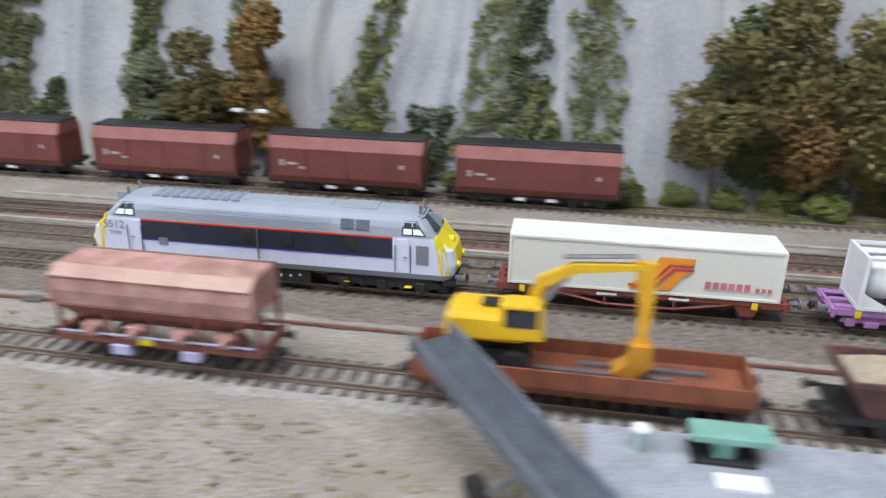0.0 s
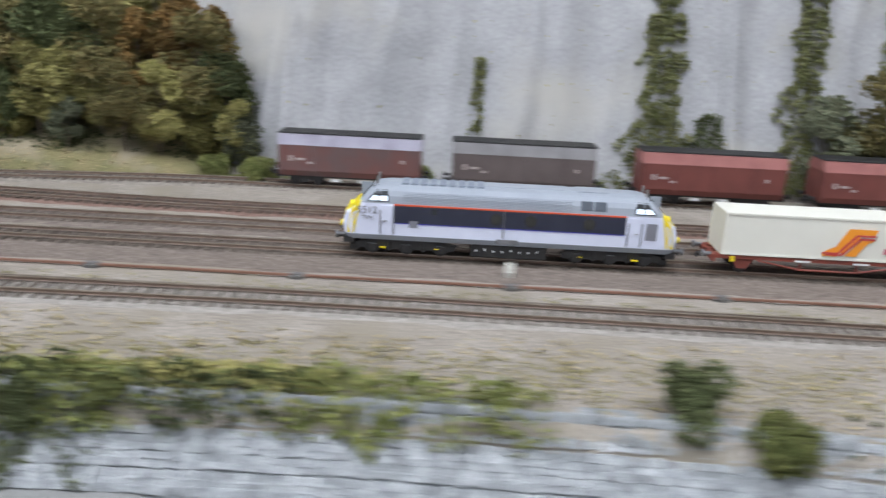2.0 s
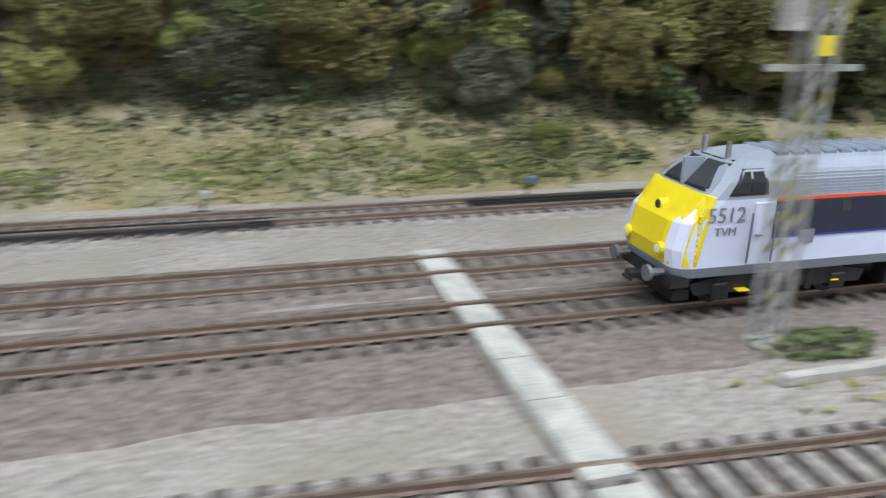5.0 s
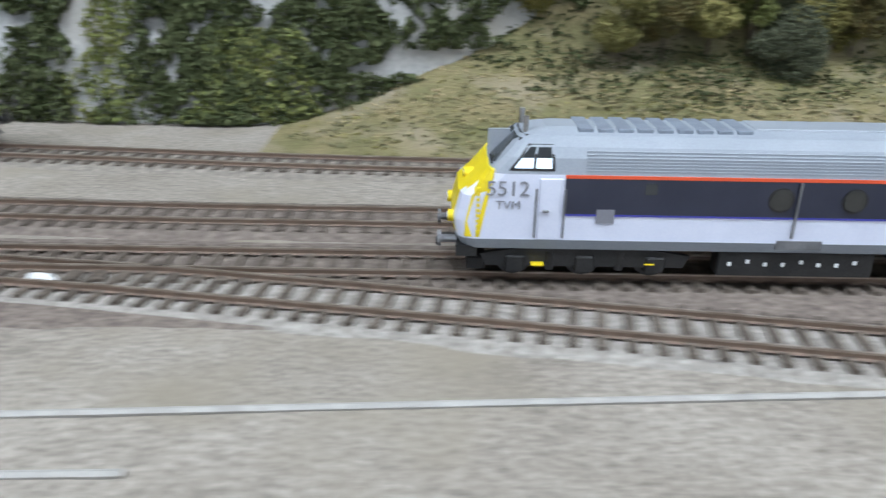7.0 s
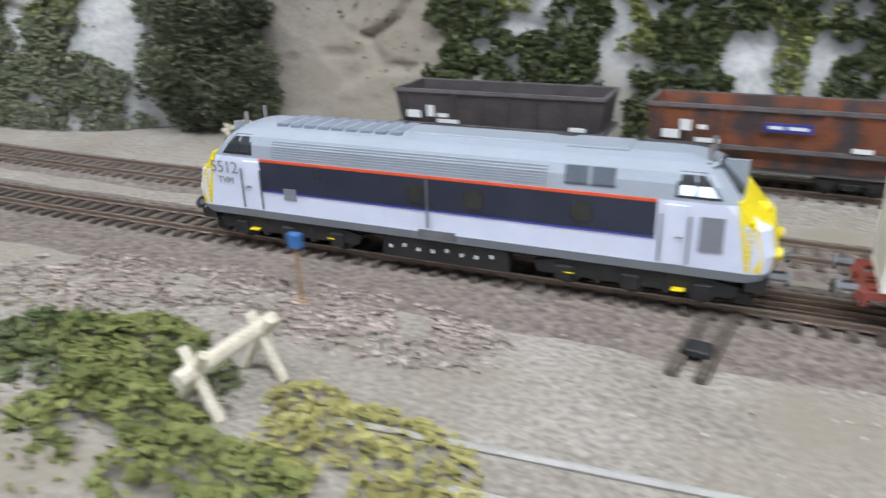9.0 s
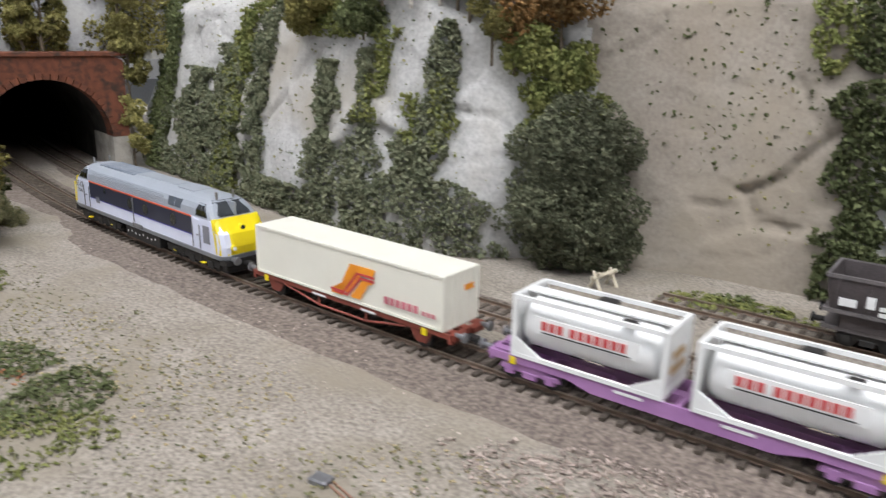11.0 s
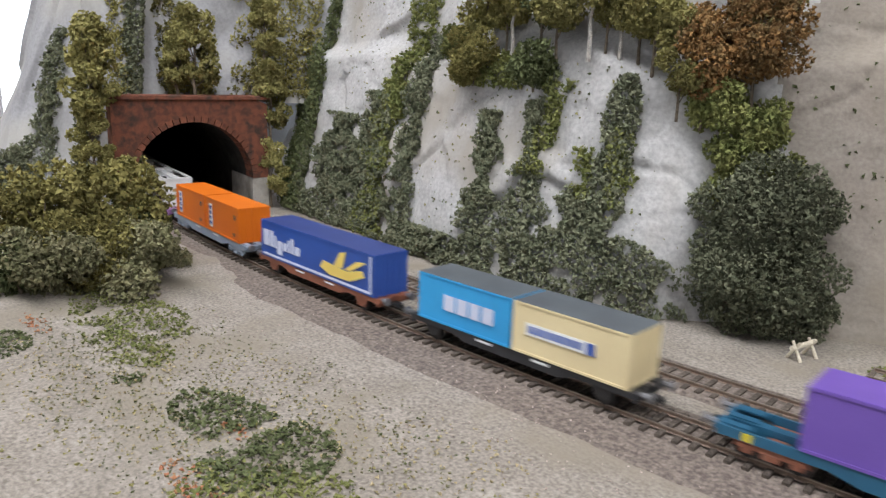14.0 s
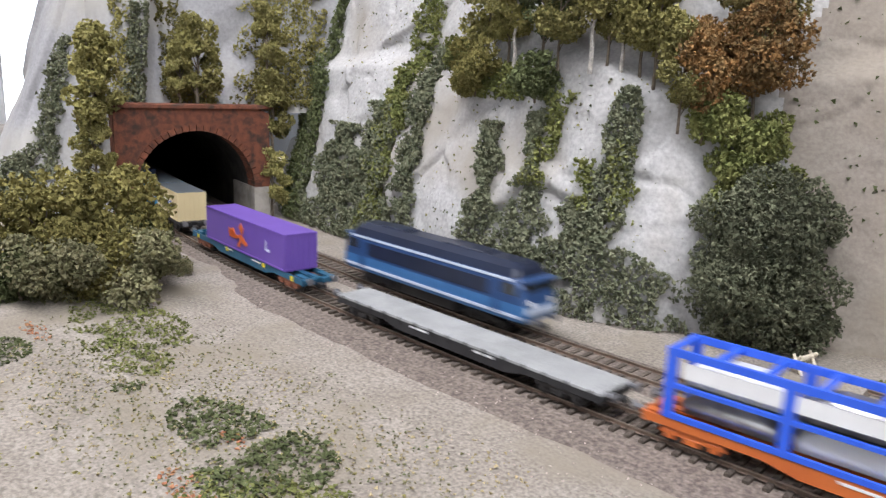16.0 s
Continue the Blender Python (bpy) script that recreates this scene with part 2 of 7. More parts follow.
# ---- the tracks' plan ----
TRACK = [(1.3, 0), (-2.497, 0), (-2.597, 0.003), (-2.707, 0.010), (-2.797, 0.017), (-2.882, 0.027), (-2.967, 0.040), (-3.097, 0.066), (-3.267, 0.107), (-3.667, 0.215), (-4.7, 0.5)]
YARD = [(1.3, 0.178), (-0.80, 0.178), (-0.95, 0.160), (-1.10, 0.140), (-1.25, 0.124), (-1.60, 0.120), (-1.80, 0.116), (-1.95, 0.120), (-2.10, 0.132), (-2.25, 0.137), (-2.49, 0.139)]
LOOP = [(1.3, 0.094), (-0.80, 0.094), (-0.98, 0.104), (-1.13, 0.119), (-1.25, 0.124)]
SIDING = [(1.3, -0.107), (0.0, -0.101), (-0.64, -0.091), (-1.04, -0.097), (-1.35, -0.094), (-1.55, -0.080), (-1.75, -0.052), (-1.90, -0.028), (-2.02, -0.010), (-2.14, -0.001)]


def smooth_line(points, step=0.01):
    """A polyline resampled and smoothed, with its arc length from x = 0 towards the tunnel."""
    p = np.array(points, float)
    d = np.r_[0, np.cumsum(np.hypot(*np.diff(p, axis=0).T))]
    s = np.arange(0, d[-1], step)
    q = np.stack([np.interp(s, d, p[:, 0]), np.interp(s, d, p[:, 1])], 1)
    k = np.hanning(19)
    k /= k.sum()
    pad = np.pad(q, ((9, 9), (0, 0)), mode="reflect", reflect_type="odd")
    q = np.stack([np.convolve(pad[:, i], k, "valid") for i in (0, 1)], 1)
    d = np.r_[0, np.cumsum(np.hypot(*np.diff(q, axis=0).T))]
    return q, d - np.interp(0, -q[:, 0], d)


LINES = {"main": smooth_line(TRACK), "yard": smooth_line(YARD), "loop": smooth_line(LOOP), "siding": smooth_line(SIDING)}


def on_line(s, offset=0.0, line="main"):
    """Place and heading at arc length s, offset to the far side."""
    q, arc = LINES[line]
    offset = offset(s) if callable(offset) else offset
    x, y = np.interp(s, arc, q[:, 0]), np.interp(s, arc, q[:, 1])
    x1, y1 = np.interp(s + 0.01, arc, q[:, 0]), np.interp(s + 0.01, arc, q[:, 1])
    x0, y0 = np.interp(s - 0.01, arc, q[:, 0]), np.interp(s - 0.01, arc, q[:, 1])
    u = np.array([x1 - x0, y1 - y0])
    u /= np.hypot(*u)
    return np.array([x, y]) + np.array([u[1], -u[0]]) * -offset if u[0] > 0 else np.array([x, y]) + np.array([-u[1], u[0]]) * -offset, u


def bogie_pose(front, rear, offset=0.0, line="main"):
    """The pose of a vehicle whose pivots stand at two arc lengths; its x axis points to the right end of the layout."""
    (a, _), (b, _) = on_line(front, offset, line), on_line(rear, offset, line)
    c, d = (a + b) / 2, b - a
    return pose(c[0], c[1], 0, 0, 0, math.degrees(math.atan2(d[1], d[0])))


def step01(a, b, v):
    t = np.clip((v - a) / (b - a), 0, 1)
    return t * t * (3 - 2 * t)


def second_gap(s):
    """How far the second main track lies behind the first."""
    return 0.045 + 0.013 * float(step01(1.95, 2.40, s))


def beside(offset, side):
    """An offset moved sideways."""
    return (lambda s: offset(s) + side) if callable(offset) else offset + side


PORTAL_S = 3.097


# ---- ground ----
def front_edge(x):
    """The y of the retaining wall's top edge."""
    return np.interp(x, [-1.05, -0.95, -0.60, -0.45, -0.27, -0.15], [-0.228, -0.202, -0.198, -0.203, -0.229, -0.265])


def ground_height(x, y):
    x, y = np.asarray(x, float), np.asarray(y, float)
    lumps = 0.0009 * np.sin(x * 61 + y * 23) * np.sin(y * 47 - x * 19) + 0.0006 * np.sin(x * 131 + 2) * np.sin(y * 113 + x * 31) + 0.0004 * np.sin(x * 283 + y * 97) * np.sin(y * 251 - x * 71)
    h = -0.0043 + lumps * (0.25 + 0.9 * step01(-0.10, -0.16, y))
    bank = step01(-0.76, -0.88, x) * step01(-2.0, -1.86, x)
    back = np.interp(x, [-1.9, -1.75, -1.3, -0.9], [0.140, 0.150, 0.158, 0.185])
    h = h + bank * (np.clip(y - back, 0, 0.09) * 0.45 + np.clip(y - back - 0.09, 0, 0.3) * 1.5)
    wall = step01(-1.10, -1.00, x) * step01(-0.10, -0.22, x)
    h = h - wall * step01(front_edge(x) - 0.004, front_edge(x) - 0.014, y) * 0.034
    h = h + step01(-0.05, 0.02, x) * 0 - step01(0.02, -0.12, x) * step01(-0.28, -0.45, y) * 0.02 * (1 - wall)
    left = step01(-2.80, -3.02, x) * step01(0.02, -0.06, y)
    return h + left * 0.014


def build_ground():
    xs = np.r_[np.arange(-4.5, -3.3, 0.03), np.arange(-3.3, 1.3001, 0.005)]
    ys = np.r_[np.arange(-0.75, -0.30, 0.015), np.arange(-0.30, 0.46, 0.005)]
    X, Y = np.meshgrid(xs, ys, indexing="ij")
    Z = ground_height(X, Y)
    inside = (X < -3.115) & (Y > 0.03)
    Z = np.where(inside, -0.0032, Z)
    v = np.stack([X, Y, Z], -1).reshape(-1, 3)
    nx, ny = len(xs), len(ys)
    i = np.arange(nx * ny).reshape(nx, ny)
    f = np.stack([i[:-1, :-1], i[1:, :-1], i[1:, 1:], i[:-1, 1:]], -1).reshape(-1, 4)
    ob = raw_mesh("ground", v.tolist(), f.tolist(), M_GROUND, True)
    me = ob.data
    me.materials.append(M_SLOPE)
    me.materials.append(M_LOWROAD)
    cy = v[f].mean(1)
    idx = np.zeros(len(f), int)
    bk = np.interp(cy[:, 0], [-1.9, -1.75, -1.3, -0.9], [0.140, 0.150, 0.158, 0.185])
    idx[(cy[:, 0] < -0.78) & (cy[:, 0] > -1.98) & (cy[:, 1] > bk)] = 1
    idx[cy[:, 2] < -0.030] = 2
    me.polygons.foreach_set("material_index", idx.astype(np.int32))
    tagged(ob, "sandy earth ground of the model landscape", "ground", kind="structure")
    base = boxes("layout_board", [(-4500, 1300, -750, 760, -90, -45)], M_WOOD)
    tagged(base, "wooden baseboard carrying the model landscape", "baseboard", kind="structure")


# ---- tracks ----
def ribbon(name, line, s0, s1, offset, profile, material, step=0.01):
    """A profile of (side, z) in millimetres carried along a line."""
    rings = []
    bm = bmesh.new()
    for s in np.arange(s0, s1 + step / 2, step):
        p, u = on_line(s, offset, line)
        n = np.array([u[1], -u[0]])
        n = n if n[1] > 0 else -n
        rings.append([bm.verts.new((p[0] * 1000 + n[0] * a, p[1] * 1000 + n[1] * a, z)) for a, z in profile])
    bm_skin(bm, rings)
    return part(name, bm, material)


RAIL_FOOT = [(-1.0, -2.3), (1.0, -2.3), (0.35, -1.8), (0.4, -0.15), (-0.4, -0.15), (-0.35, -1.8)]
RAIL_HEAD = [(-0.42, -0.55), (0.42, -0.55), (0.4, 0.0), (-0.4, 0.0)]


def sleeper_mesh():
    bm = bmesh.new()
    bm_box(bm, -1.5, 1.5, -15, 15, -5.2, -1.8, 0.25)
    bmesh.ops.scale(bm, vec=(MM, MM, MM), verts=bm.verts)
    me = bpy.data.meshes.new("sleeper")
    bm.to_mesh(me)
    bm.free()
    me.materials.append(M_SLEEPER)
    return me


def build_track(line, s0, s1, offset, label, ballast, half=24, single=None, low=0.0, near=26):
    track = thing("railway_track", label, "track", "tracks")
    b = ribbon("ballast_bed", line, s0, s1, offset, [(-near, -6.0), (-near + 9, -3.9 - low), (-16, -3.5 - low), (half * 0.7, -3.4 - low), (half + 5, -5.6)], ballast)
    b.parent = track
    for side in (-8.25, 8.25):
        r = ribbon("rail", line, s0, s1, beside(offset, side * MM), RAIL_FOOT, M_RAIL)
        r.parent = track
        h = ribbon("rail_head", line, s0, s1, beside(offset, side * MM), RAIL_HEAD, M_RAILTOP)
        h.parent = r
    me = sleeper_mesh()
    rnd = random.Random(len(label))
    verts, faces = [], []
    base = np.array([v.co[:] for v in me.vertices])
    polys = [tuple(p.vertices) for p in me.polygons]
    for s in np.arange(s0 + 0.004, s1 - 0.004, 0.0080):
        p, u = on_line(s, offset, line)
        a = math.atan2(u[1], u[0]) + rnd.uniform(-0.02, 0.02)
        m = Matrix.Translation((p[0], p[1], rnd.uniform(-0.0002, 0.0001))) @ Matrix.Rotation(a, 4, "Z")
        if single and single[0] < s < single[1]:
            ob = new("sleeper", me)
            ob.parent, ob.matrix_basis = track, m
        else:
            c, sn = math.cos(a), math.sin(a)
            q = base @ np.array([[c, sn, 0], [-sn, c, 0], [0, 0, 1]]) + np.array(m.translation)
            k = len(verts)
            verts += q.tolist()
            faces += [tuple(i + k for i in f) for f in polys]
    rest = raw_mesh("sleepers", verts, faces, M_SLEEPER)
    rest.parent = track
    tagged(rest, kind="stuff")
    return track


# ---- rock faces ----
FACE_1 = [(1.3, 0.225), (0.2, 0.222), (-0.30, 0.215), (-0.60, 0.212), (-0.76, 0.225), (-0.88, 0.30)]
FACE_2 = [(-1.800, 0.250), (-1.900, 0.212), (-2.050, 0.202), (-2.250, 0.212), (-2.450, 0.205), (-2.529, 0.177), (-2.585, 0.140), (-2.637, 0.120), (-2.741, 0.130), (-2.873, 0.161), (-2.969, 0.175), (-3.049, 0.190), (-3.128, 0.222)]


def resample(points, step, soft=7):
    p = np.array(points, float)
    d = np.r_[0, np.cumsum(np.hypot(*np.diff(p, axis=0).T))]
    s = np.arange(0, d[-1] + step / 2, step)
    q = np.stack([np.interp(s, d, p[:, 0]), np.interp(s, d, p[:, 1])], 1)
    k = np.hanning(soft + 2)[1:-1]
    k /= k.sum()
    h = soft // 2
    pad = np.pad(q, ((h, h), (0, 0)), mode="reflect", reflect_type="odd")
    return np.stack([np.convolve(pad[:, i], k, "valid") for i in (0, 1)], 1)


def rock_offset(u, z, seed, rough):
    """How far the face stands back at length u and height z."""
    if rough < 0.95:
        q = u * 11 + seed + 0.35 * noise.noise(Vector((u * 5, z * 6, seed)))
        fold = abs(noise.noise(Vector((q, z * 1.3, seed))))
        d = 0.030 * fold + 0.012 * abs(noise.noise(Vector((q * 2.7, z * 2.5, seed + 4))))
        d += 0.012 * max(0.0, 1 - fold / 0.05) + 0.0016 * noise.noise(Vector((u * 60, z * 40, seed)))
        return d - 0.008
    p = Vector((u * 5 + seed, z * 2.4, seed))
    d = 0.009 * noise.noise(p) + 0.0025 * noise.noise(Vector((u * 24, z * 14, seed + 2)))
    w = Vector((u * 8 + 0.35 * noise.noise(Vector((u * 14, z * 14, 1))) + z * 2.5, z * 9 + u * 2 + 0.35 * noise.noise(Vector((u * 14, z * 14, 5))), seed))
    far, cells = noise.voronoi(w)
    tilt = noise.noise_vector(cells[0] * 3.7)
    d += 0.012 * (w - cells[0]).dot(tilt) + 0.004 * tilt.z
    w2 = Vector((u * 30 - z * 9, z * 26 + u * 6, seed + 8))
    f2, c2 = noise.voronoi(w2)
    t2 = noise.noise_vector(c2[0] * 2.9)
    d += 0.0036 * (w2 - c2[0]).dot(t2)
    d += 0.0007 * noise.noise(Vector((u * 150, z * 120, seed)))
    seam = far[1] - far[0]
    d += 0.006 * max(0.0, 1 - seam / 0.05) * max(0.0, 0.35 + tilt.x)
    crack = abs(noise.noise(Vector((u * 9 + z * 16, z * 13 - u * 5, seed + 3))))
    d += 0.008 * max(0.0, 1 - crack / 0.03) * max(0.0, noise.noise(Vector((u * 9, z * 11, seed + 9))) + 0.1)
    return d * rough


class Face:
    """A leaning rock face over a line in plan."""

    def __init__(self, points, lean, top, seed, rough=1.0, base=-0.006, ledge=None, taper=None):
        self.ledge, self.taper = ledge, taper
        self.q = resample(points, 0.004, 15)
        self.d = np.r_[0, np.cumsum(np.hypot(*np.diff(self.q, axis=0).T))]
        self.lean, self.top, self.seed, self.rough, self.base = lean, top, seed, rough, base

    def at(self, u, z):
        x, y = np.interp(u, self.d, self.q[:, 0]), np.interp(u, self.d, self.q[:, 1])
        x1, y1 = np.interp(u + 0.02, self.d, self.q[:, 0]), np.interp(u + 0.02, self.d, self.q[:, 1])
        x0, y0 = np.interp(u - 0.02, self.d, self.q[:, 0]), np.interp(u - 0.02, self.d, self.q[:, 1])
        n = np.array([y1 - y0, -(x1 - x0)])
        n /= np.hypot(*n) + 1e-9
        o = rock_offset(u, z, self.seed, self.rough) * min(1.0, 0.35 + z * 12) + np.interp(z, [-0.01, 0.4], [0, 0.41 * self.lean])
        if self.ledge:
            zl = self.ledge[0] + 0.02 * noise.noise(Vector((u * 7, 0, 4)))
            o += self.ledge[1] * float(step01(zl - 0.006, zl + 0.012, z)) * float(step01(self.ledge[2], self.ledge[2] + 0.12, u))
        if self.taper:
            z = self.base + (z - self.base) * float(np.interp(u, *self.taper))
        return Vector((x + n[0] * o, y + n[1] * o, z)), Vector((-n[0], -n[1], self.lean)).normalized()

    def u_of(self, x):
        return float(np.interp(-x, -self.q[:, 0], self.d))

    def build(self, name, material, label, du=0.005, dz=0.005):
        us, zs = np.arange(0, self.d[-1], du), np.arange(self.base, self.top, dz)
        v = [tuple(self.at(u, z)[0]) for u in us for z in zs]
        n, k = len(zs), len(us)
        f = [(i * n + j, (i + 1) * n + j, (i + 1) * n + j + 1, i * n + j + 1) for i in range(k - 1) for j in range(n - 1)]
        back = len(v)
        for u in us:
            p, nn = self.at(u, self.top - dz)
            v.append((p.x - nn.x * 0.25, p.y + 0.25, p.z))
        f += [(i * n + n - 1, (i + 1) * n + n - 1, back + i + 1, back + i) for i in range(k - 1)]
        ob = raw_mesh(name, v, f, material, True)
        return tagged(ob, label, "rock face", kind="structure")


# ---- foliage ----
def chunk_cloud(points, size, rnd, normals=None, flat=1.0):
    """Small crumpled leaf clumps, one at each point."""
    n = len(points)
    if not n:
        return [], []
    rs = np.random.RandomState(rnd.randint(0, 10**6))
    base = np.array([[1, 0, -0.4], [-0.6, 0.9, -0.3], [-0.5, -0.85, -0.35], [0.05, 0.1, 0.75]])
    tri = np.array([[0, 1, 3], [1, 2, 3], [2, 0, 3]])
    a = rs.normal(size=(n, 3, 3))
    qs = np.linalg.qr(a)[0]
    sc = size * rs.uniform(0.55, 1.35, (n, 1, 1))
    jit = base[None] + rs.normal(scale=0.22, size=(n, 4, 3))
    v = np.einsum("nij,nkj->nki", qs, jit) * sc
    v[..., 2] *= flat
    v = v + np.asarray(points)[:, None, :]
    f = tri[None] + (np.arange(n) * 4)[:, None, None]
    return v.reshape(-1, 3), f.reshape(-1, 3)


def crown_points(rnd, lobes, count):
    """Points near the skins of overlapping lobes (centre, radii)."""
    rs = np.random.RandomState(rnd.randint(0, 10**6))
    out = []
    w = np.array([l[1][0] * l[1][2] for l in lobes])
    for (c, r), k in zip(lobes, (count * w / w.sum()).astype(int)):
        d = rs.normal(size=(k, 3))
        d /= np.linalg.norm(d, axis=1, keepdims=True)
        rad = rs.uniform(0.25, 1, (k, 1)) ** 0.45
        gap = np.array([noise.noise(Vector(p * 2.2) + Vector((c[0] * 50, c[2] * 31, 0))) for p in d])
        keep = gap > -0.3
        out.append((np.array(c) + d * rad * np.array(r))[keep])
    return np.concatenate(out)


def crown_mesh(name, seed, height, width, count, size, trunk=0.3, squat=False):
    """The crown of a model tree, its foot at the origin."""
    rnd = random.Random(seed)
    lobes = []
    k = 12 if squat else 20
    for i in range(k):
        t = rnd.random()
        z = height * (trunk + (1 - trunk) * (0.08 + 0.82 * t))
        spread = width * 0.5 * (0.75 if squat else math.sin(math.pi * (0.18 + 0.74 * t)) ** 0.8 * 0.72)
        a = rnd.uniform(0, 2 * math.pi)
        rr = width * (rnd.uniform(0.2, 0.3) if squat else rnd.uniform(0.13, 0.22))
        d = rnd.uniform(0.3, 1.0) * spread
        lobes.append(((math.cos(a) * d, math.sin(a) * d, z), (rr, rr, rr * rnd.uniform(0.7, 1.05))))
    v, f = chunk_cloud(crown_points(rnd, lobes, count), size, rnd)
    me = bpy.data.meshes.new(name)
    me.from_pydata(v.tolist(), [], f.tolist())
    return me, lobes


def trunk_bm(seed, height, lobes, r=1.8):
    rnd = random.Random(seed)
    bm = bmesh.new()
    p, steps = Vector((0, 0, -4)), 6
    top = height * 750
    nodes = [p]
    for i in range(1, steps + 1):
        nodes.append(Vector((rnd.uniform(-2, 2), rnd.uniform(-2, 2), top * i / steps)))
    for i, (a, b) in enumerate(zip(nodes, nodes[1:])):
        bm_tube(bm, a, b, r * (1 - i / steps * 0.8), r * (1 - (i + 1) / steps * 0.8), 6)
    for c, _ in lobes[:8]:
        c = Vector(c) * 1000
        start = nodes[min(steps - 1, max(1, int(c.z * 0.75 / max(top, 1) * steps)))]
        bm_tube(bm, start, c, r * 0.42, r * 0.15, 5)
    return bm


TREE_KINDS = {}


def make_tree_kind(key, seed, height, width, count, size, leaf, bark, trunk, squat, label, category):
    me, lobes = crown_mesh("crown", seed, height, width, count, size, trunk, squat)
    me.materials.append(LEAF[leaf])
    tree = thing("bush" if squat else "tree", label, category)
    cr = new("crown", me)
    cr.parent = tree
    part("trunk", trunk_bm(seed, height, lobes, 1.1 if squat else 1.8), bark, tree)
    TREE_KINDS[key] = tree
    return tree


PLANTED = set()


def plant(key, x, y, z, turn=0, scale=1.0, group=""):
    src = TREE_KINDS[key]
    m = pose(x, y, z, 0, 0, turn)
    if key not in PLANTED:
        PLANTED.add(key)
        src.scale = (scale,) * 3
        src.matrix_basis = m @ Matrix.Diagonal((scale, scale, scale, 1))
        ob = src
    else:
        ob = copy_thing(src, m)
        ob.matrix_basis = m @ Matrix.Diagonal((scale, scale, scale, 1))
    if group:
        ob["group"] = group
    return ob


def ivy(face, spans, size, count, leaf, seed, label, thick=0.008):
    """Climbing growth on a face: spans of (x, z0, z1, half width at the foot, half width at the top, drift of x upwards)."""
    rnd = random.Random(seed)
    pts = []
    for x, z0, z1, w0, w1, drift in spans:
        area = (z1 - z0) * (w0 + w1)
        k = int(count * area / 0.0022)
        for _ in range(k):
            t = rnd.random()
            z = z0 + (z1 - z0) * t
            w = (w0 + (w1 - w0) * t) * (0.85 + 0.75 * noise.noise(Vector((z * 50, x * 31, seed))))
            du = rnd.uniform(-1, 1) * w
            if abs(du) > w * 1.15:
                continue
            u = face.u_of(x + drift * t) + du
            if noise.noise(Vector((u * 90, z * 90, seed + 5))) < -0.32 + 0.5 * max(0.0, abs(du) / w - 0.6):
                continue
            p, n = face.at(u, z)
            pts.append(tuple(p + n * rnd.uniform(-0.001, thick)))
    v, f = chunk_cloud(pts, size, rnd)
    ob = raw_mesh("ivy", v.tolist(), f.tolist(), LEAF[leaf])
    return tagged(ob, label, "ivy", "ivy on the rock", kind="stuff")


def patch(name, leaf, blobs, size, count, seed, label, category, lift=0.0015, flat=0.6, mound=0.0):
    """Low growth or stones scattered on the ground: blobs of (x, y, radius x, radius y)."""
    rnd = random.Random(seed)
    pts = []
    for x, y, rx, ry in blobs:
        for _ in range(int(count * rx * ry / 0.0016)):
            a, r = rnd.uniform(0, 2 * math.pi), math.sqrt(rnd.random())
            px, py = x + rx * r * math.cos(a), y + ry * r * math.sin(a)
            if noise.noise(Vector((px * 55, py * 55, seed))) < -0.08 - 0.5 * (1 - r):
                continue
            h = mound * (1 - r * r) * (1 + noise.noise(Vector((px * 90, py * 90, 3))))
            pts.append((px, py, float(ground_height(px, py)) + lift * rnd.random() + h * rnd.uniform(0.4, 1)))
    v, f = chunk_cloud(pts, size, rnd, flat=0.6)
    v = np.array(v)
    mat = LEAF[leaf] if leaf in LEAF else M_STONES
    ob = raw_mesh(name, v.tolist(), f.tolist(), mat)
    return tagged(ob, label, category, kind="stuff")


# ---- rolling stock: x along the track, y to the far side, z = 0 on the rail heads, millimetres ----
def wheelset(x, parent, r=5.3):
    bm = bmesh.new()
    for y in (-8.6, 8.6):
        bm_tube(bm, (x, y - 1.3, r), (x, y + 1.3, r), r, r, 16)
    bm_tube(bm, (x, -8, r), (x, 8, r), 1.0, n=6)
    return part("wheelset", bm, M_BLACK, parent)


def bogie(x, parent, material, base=20.5, axles=2, r=5.3, deep=3.4):
    bm = bmesh.new()
    for y in (-11.5, 11.5):
        bm_prism_y(bm, [(x - base / 2 - 5, 5.2), (x + base / 2 + 5, 5.2), (x + base / 2 + 4, 7.6), (x + 5, 8.6), (x - 5, 8.6), (x - base / 2 - 4, 7.6)], y - 0.8, y + 0.8)
        for i in range(axles):
            ax = x - base / 2 + base * i / (axles - 1)
            bm_box(bm, ax - 2.2, ax + 2.2, y - 1.4, y + 1.4, 3.4, 7.4, 0.3)
        bm_box(bm, x - 3.5, x + 3.5, y - 1.2, y + 1.2, 3.0, 6.0, 0.3)
    bm_box(bm, x - 4, x + 4, -11, 11, 6, 9)
    b = part("bogie", bm, material, parent)
    for i in range(axles):
        wheelset(x - base / 2 + base * i / (axles - 1), b, r)
    return b


def buffers(x, way, parent, material=M_GREYBUF):
    for y in (-10, 10):
        bm = bmesh.new()
        bm_tube(bm, (x - way * 6, y, 12), (x - way * 1.2, y, 12), 1.3, n=8)
        bm_tube(bm, (x - way * 1.2, y, 12), (x, y, 12), 2.6, 2.5, 12)
        part("buffer", bm, material, parent)
    bm = bmesh.new()
    bm_box(bm, min(x, x - way * 9), max(x, x - way * 9), -2.2, 2.2, 7.4, 9.4, 0.4)
    bm_tube(bm, (x, -2.4, 7), (x, 2.4, 7), 0.6, n=6)
    part("coupling", bm, M_BLACK, parent)


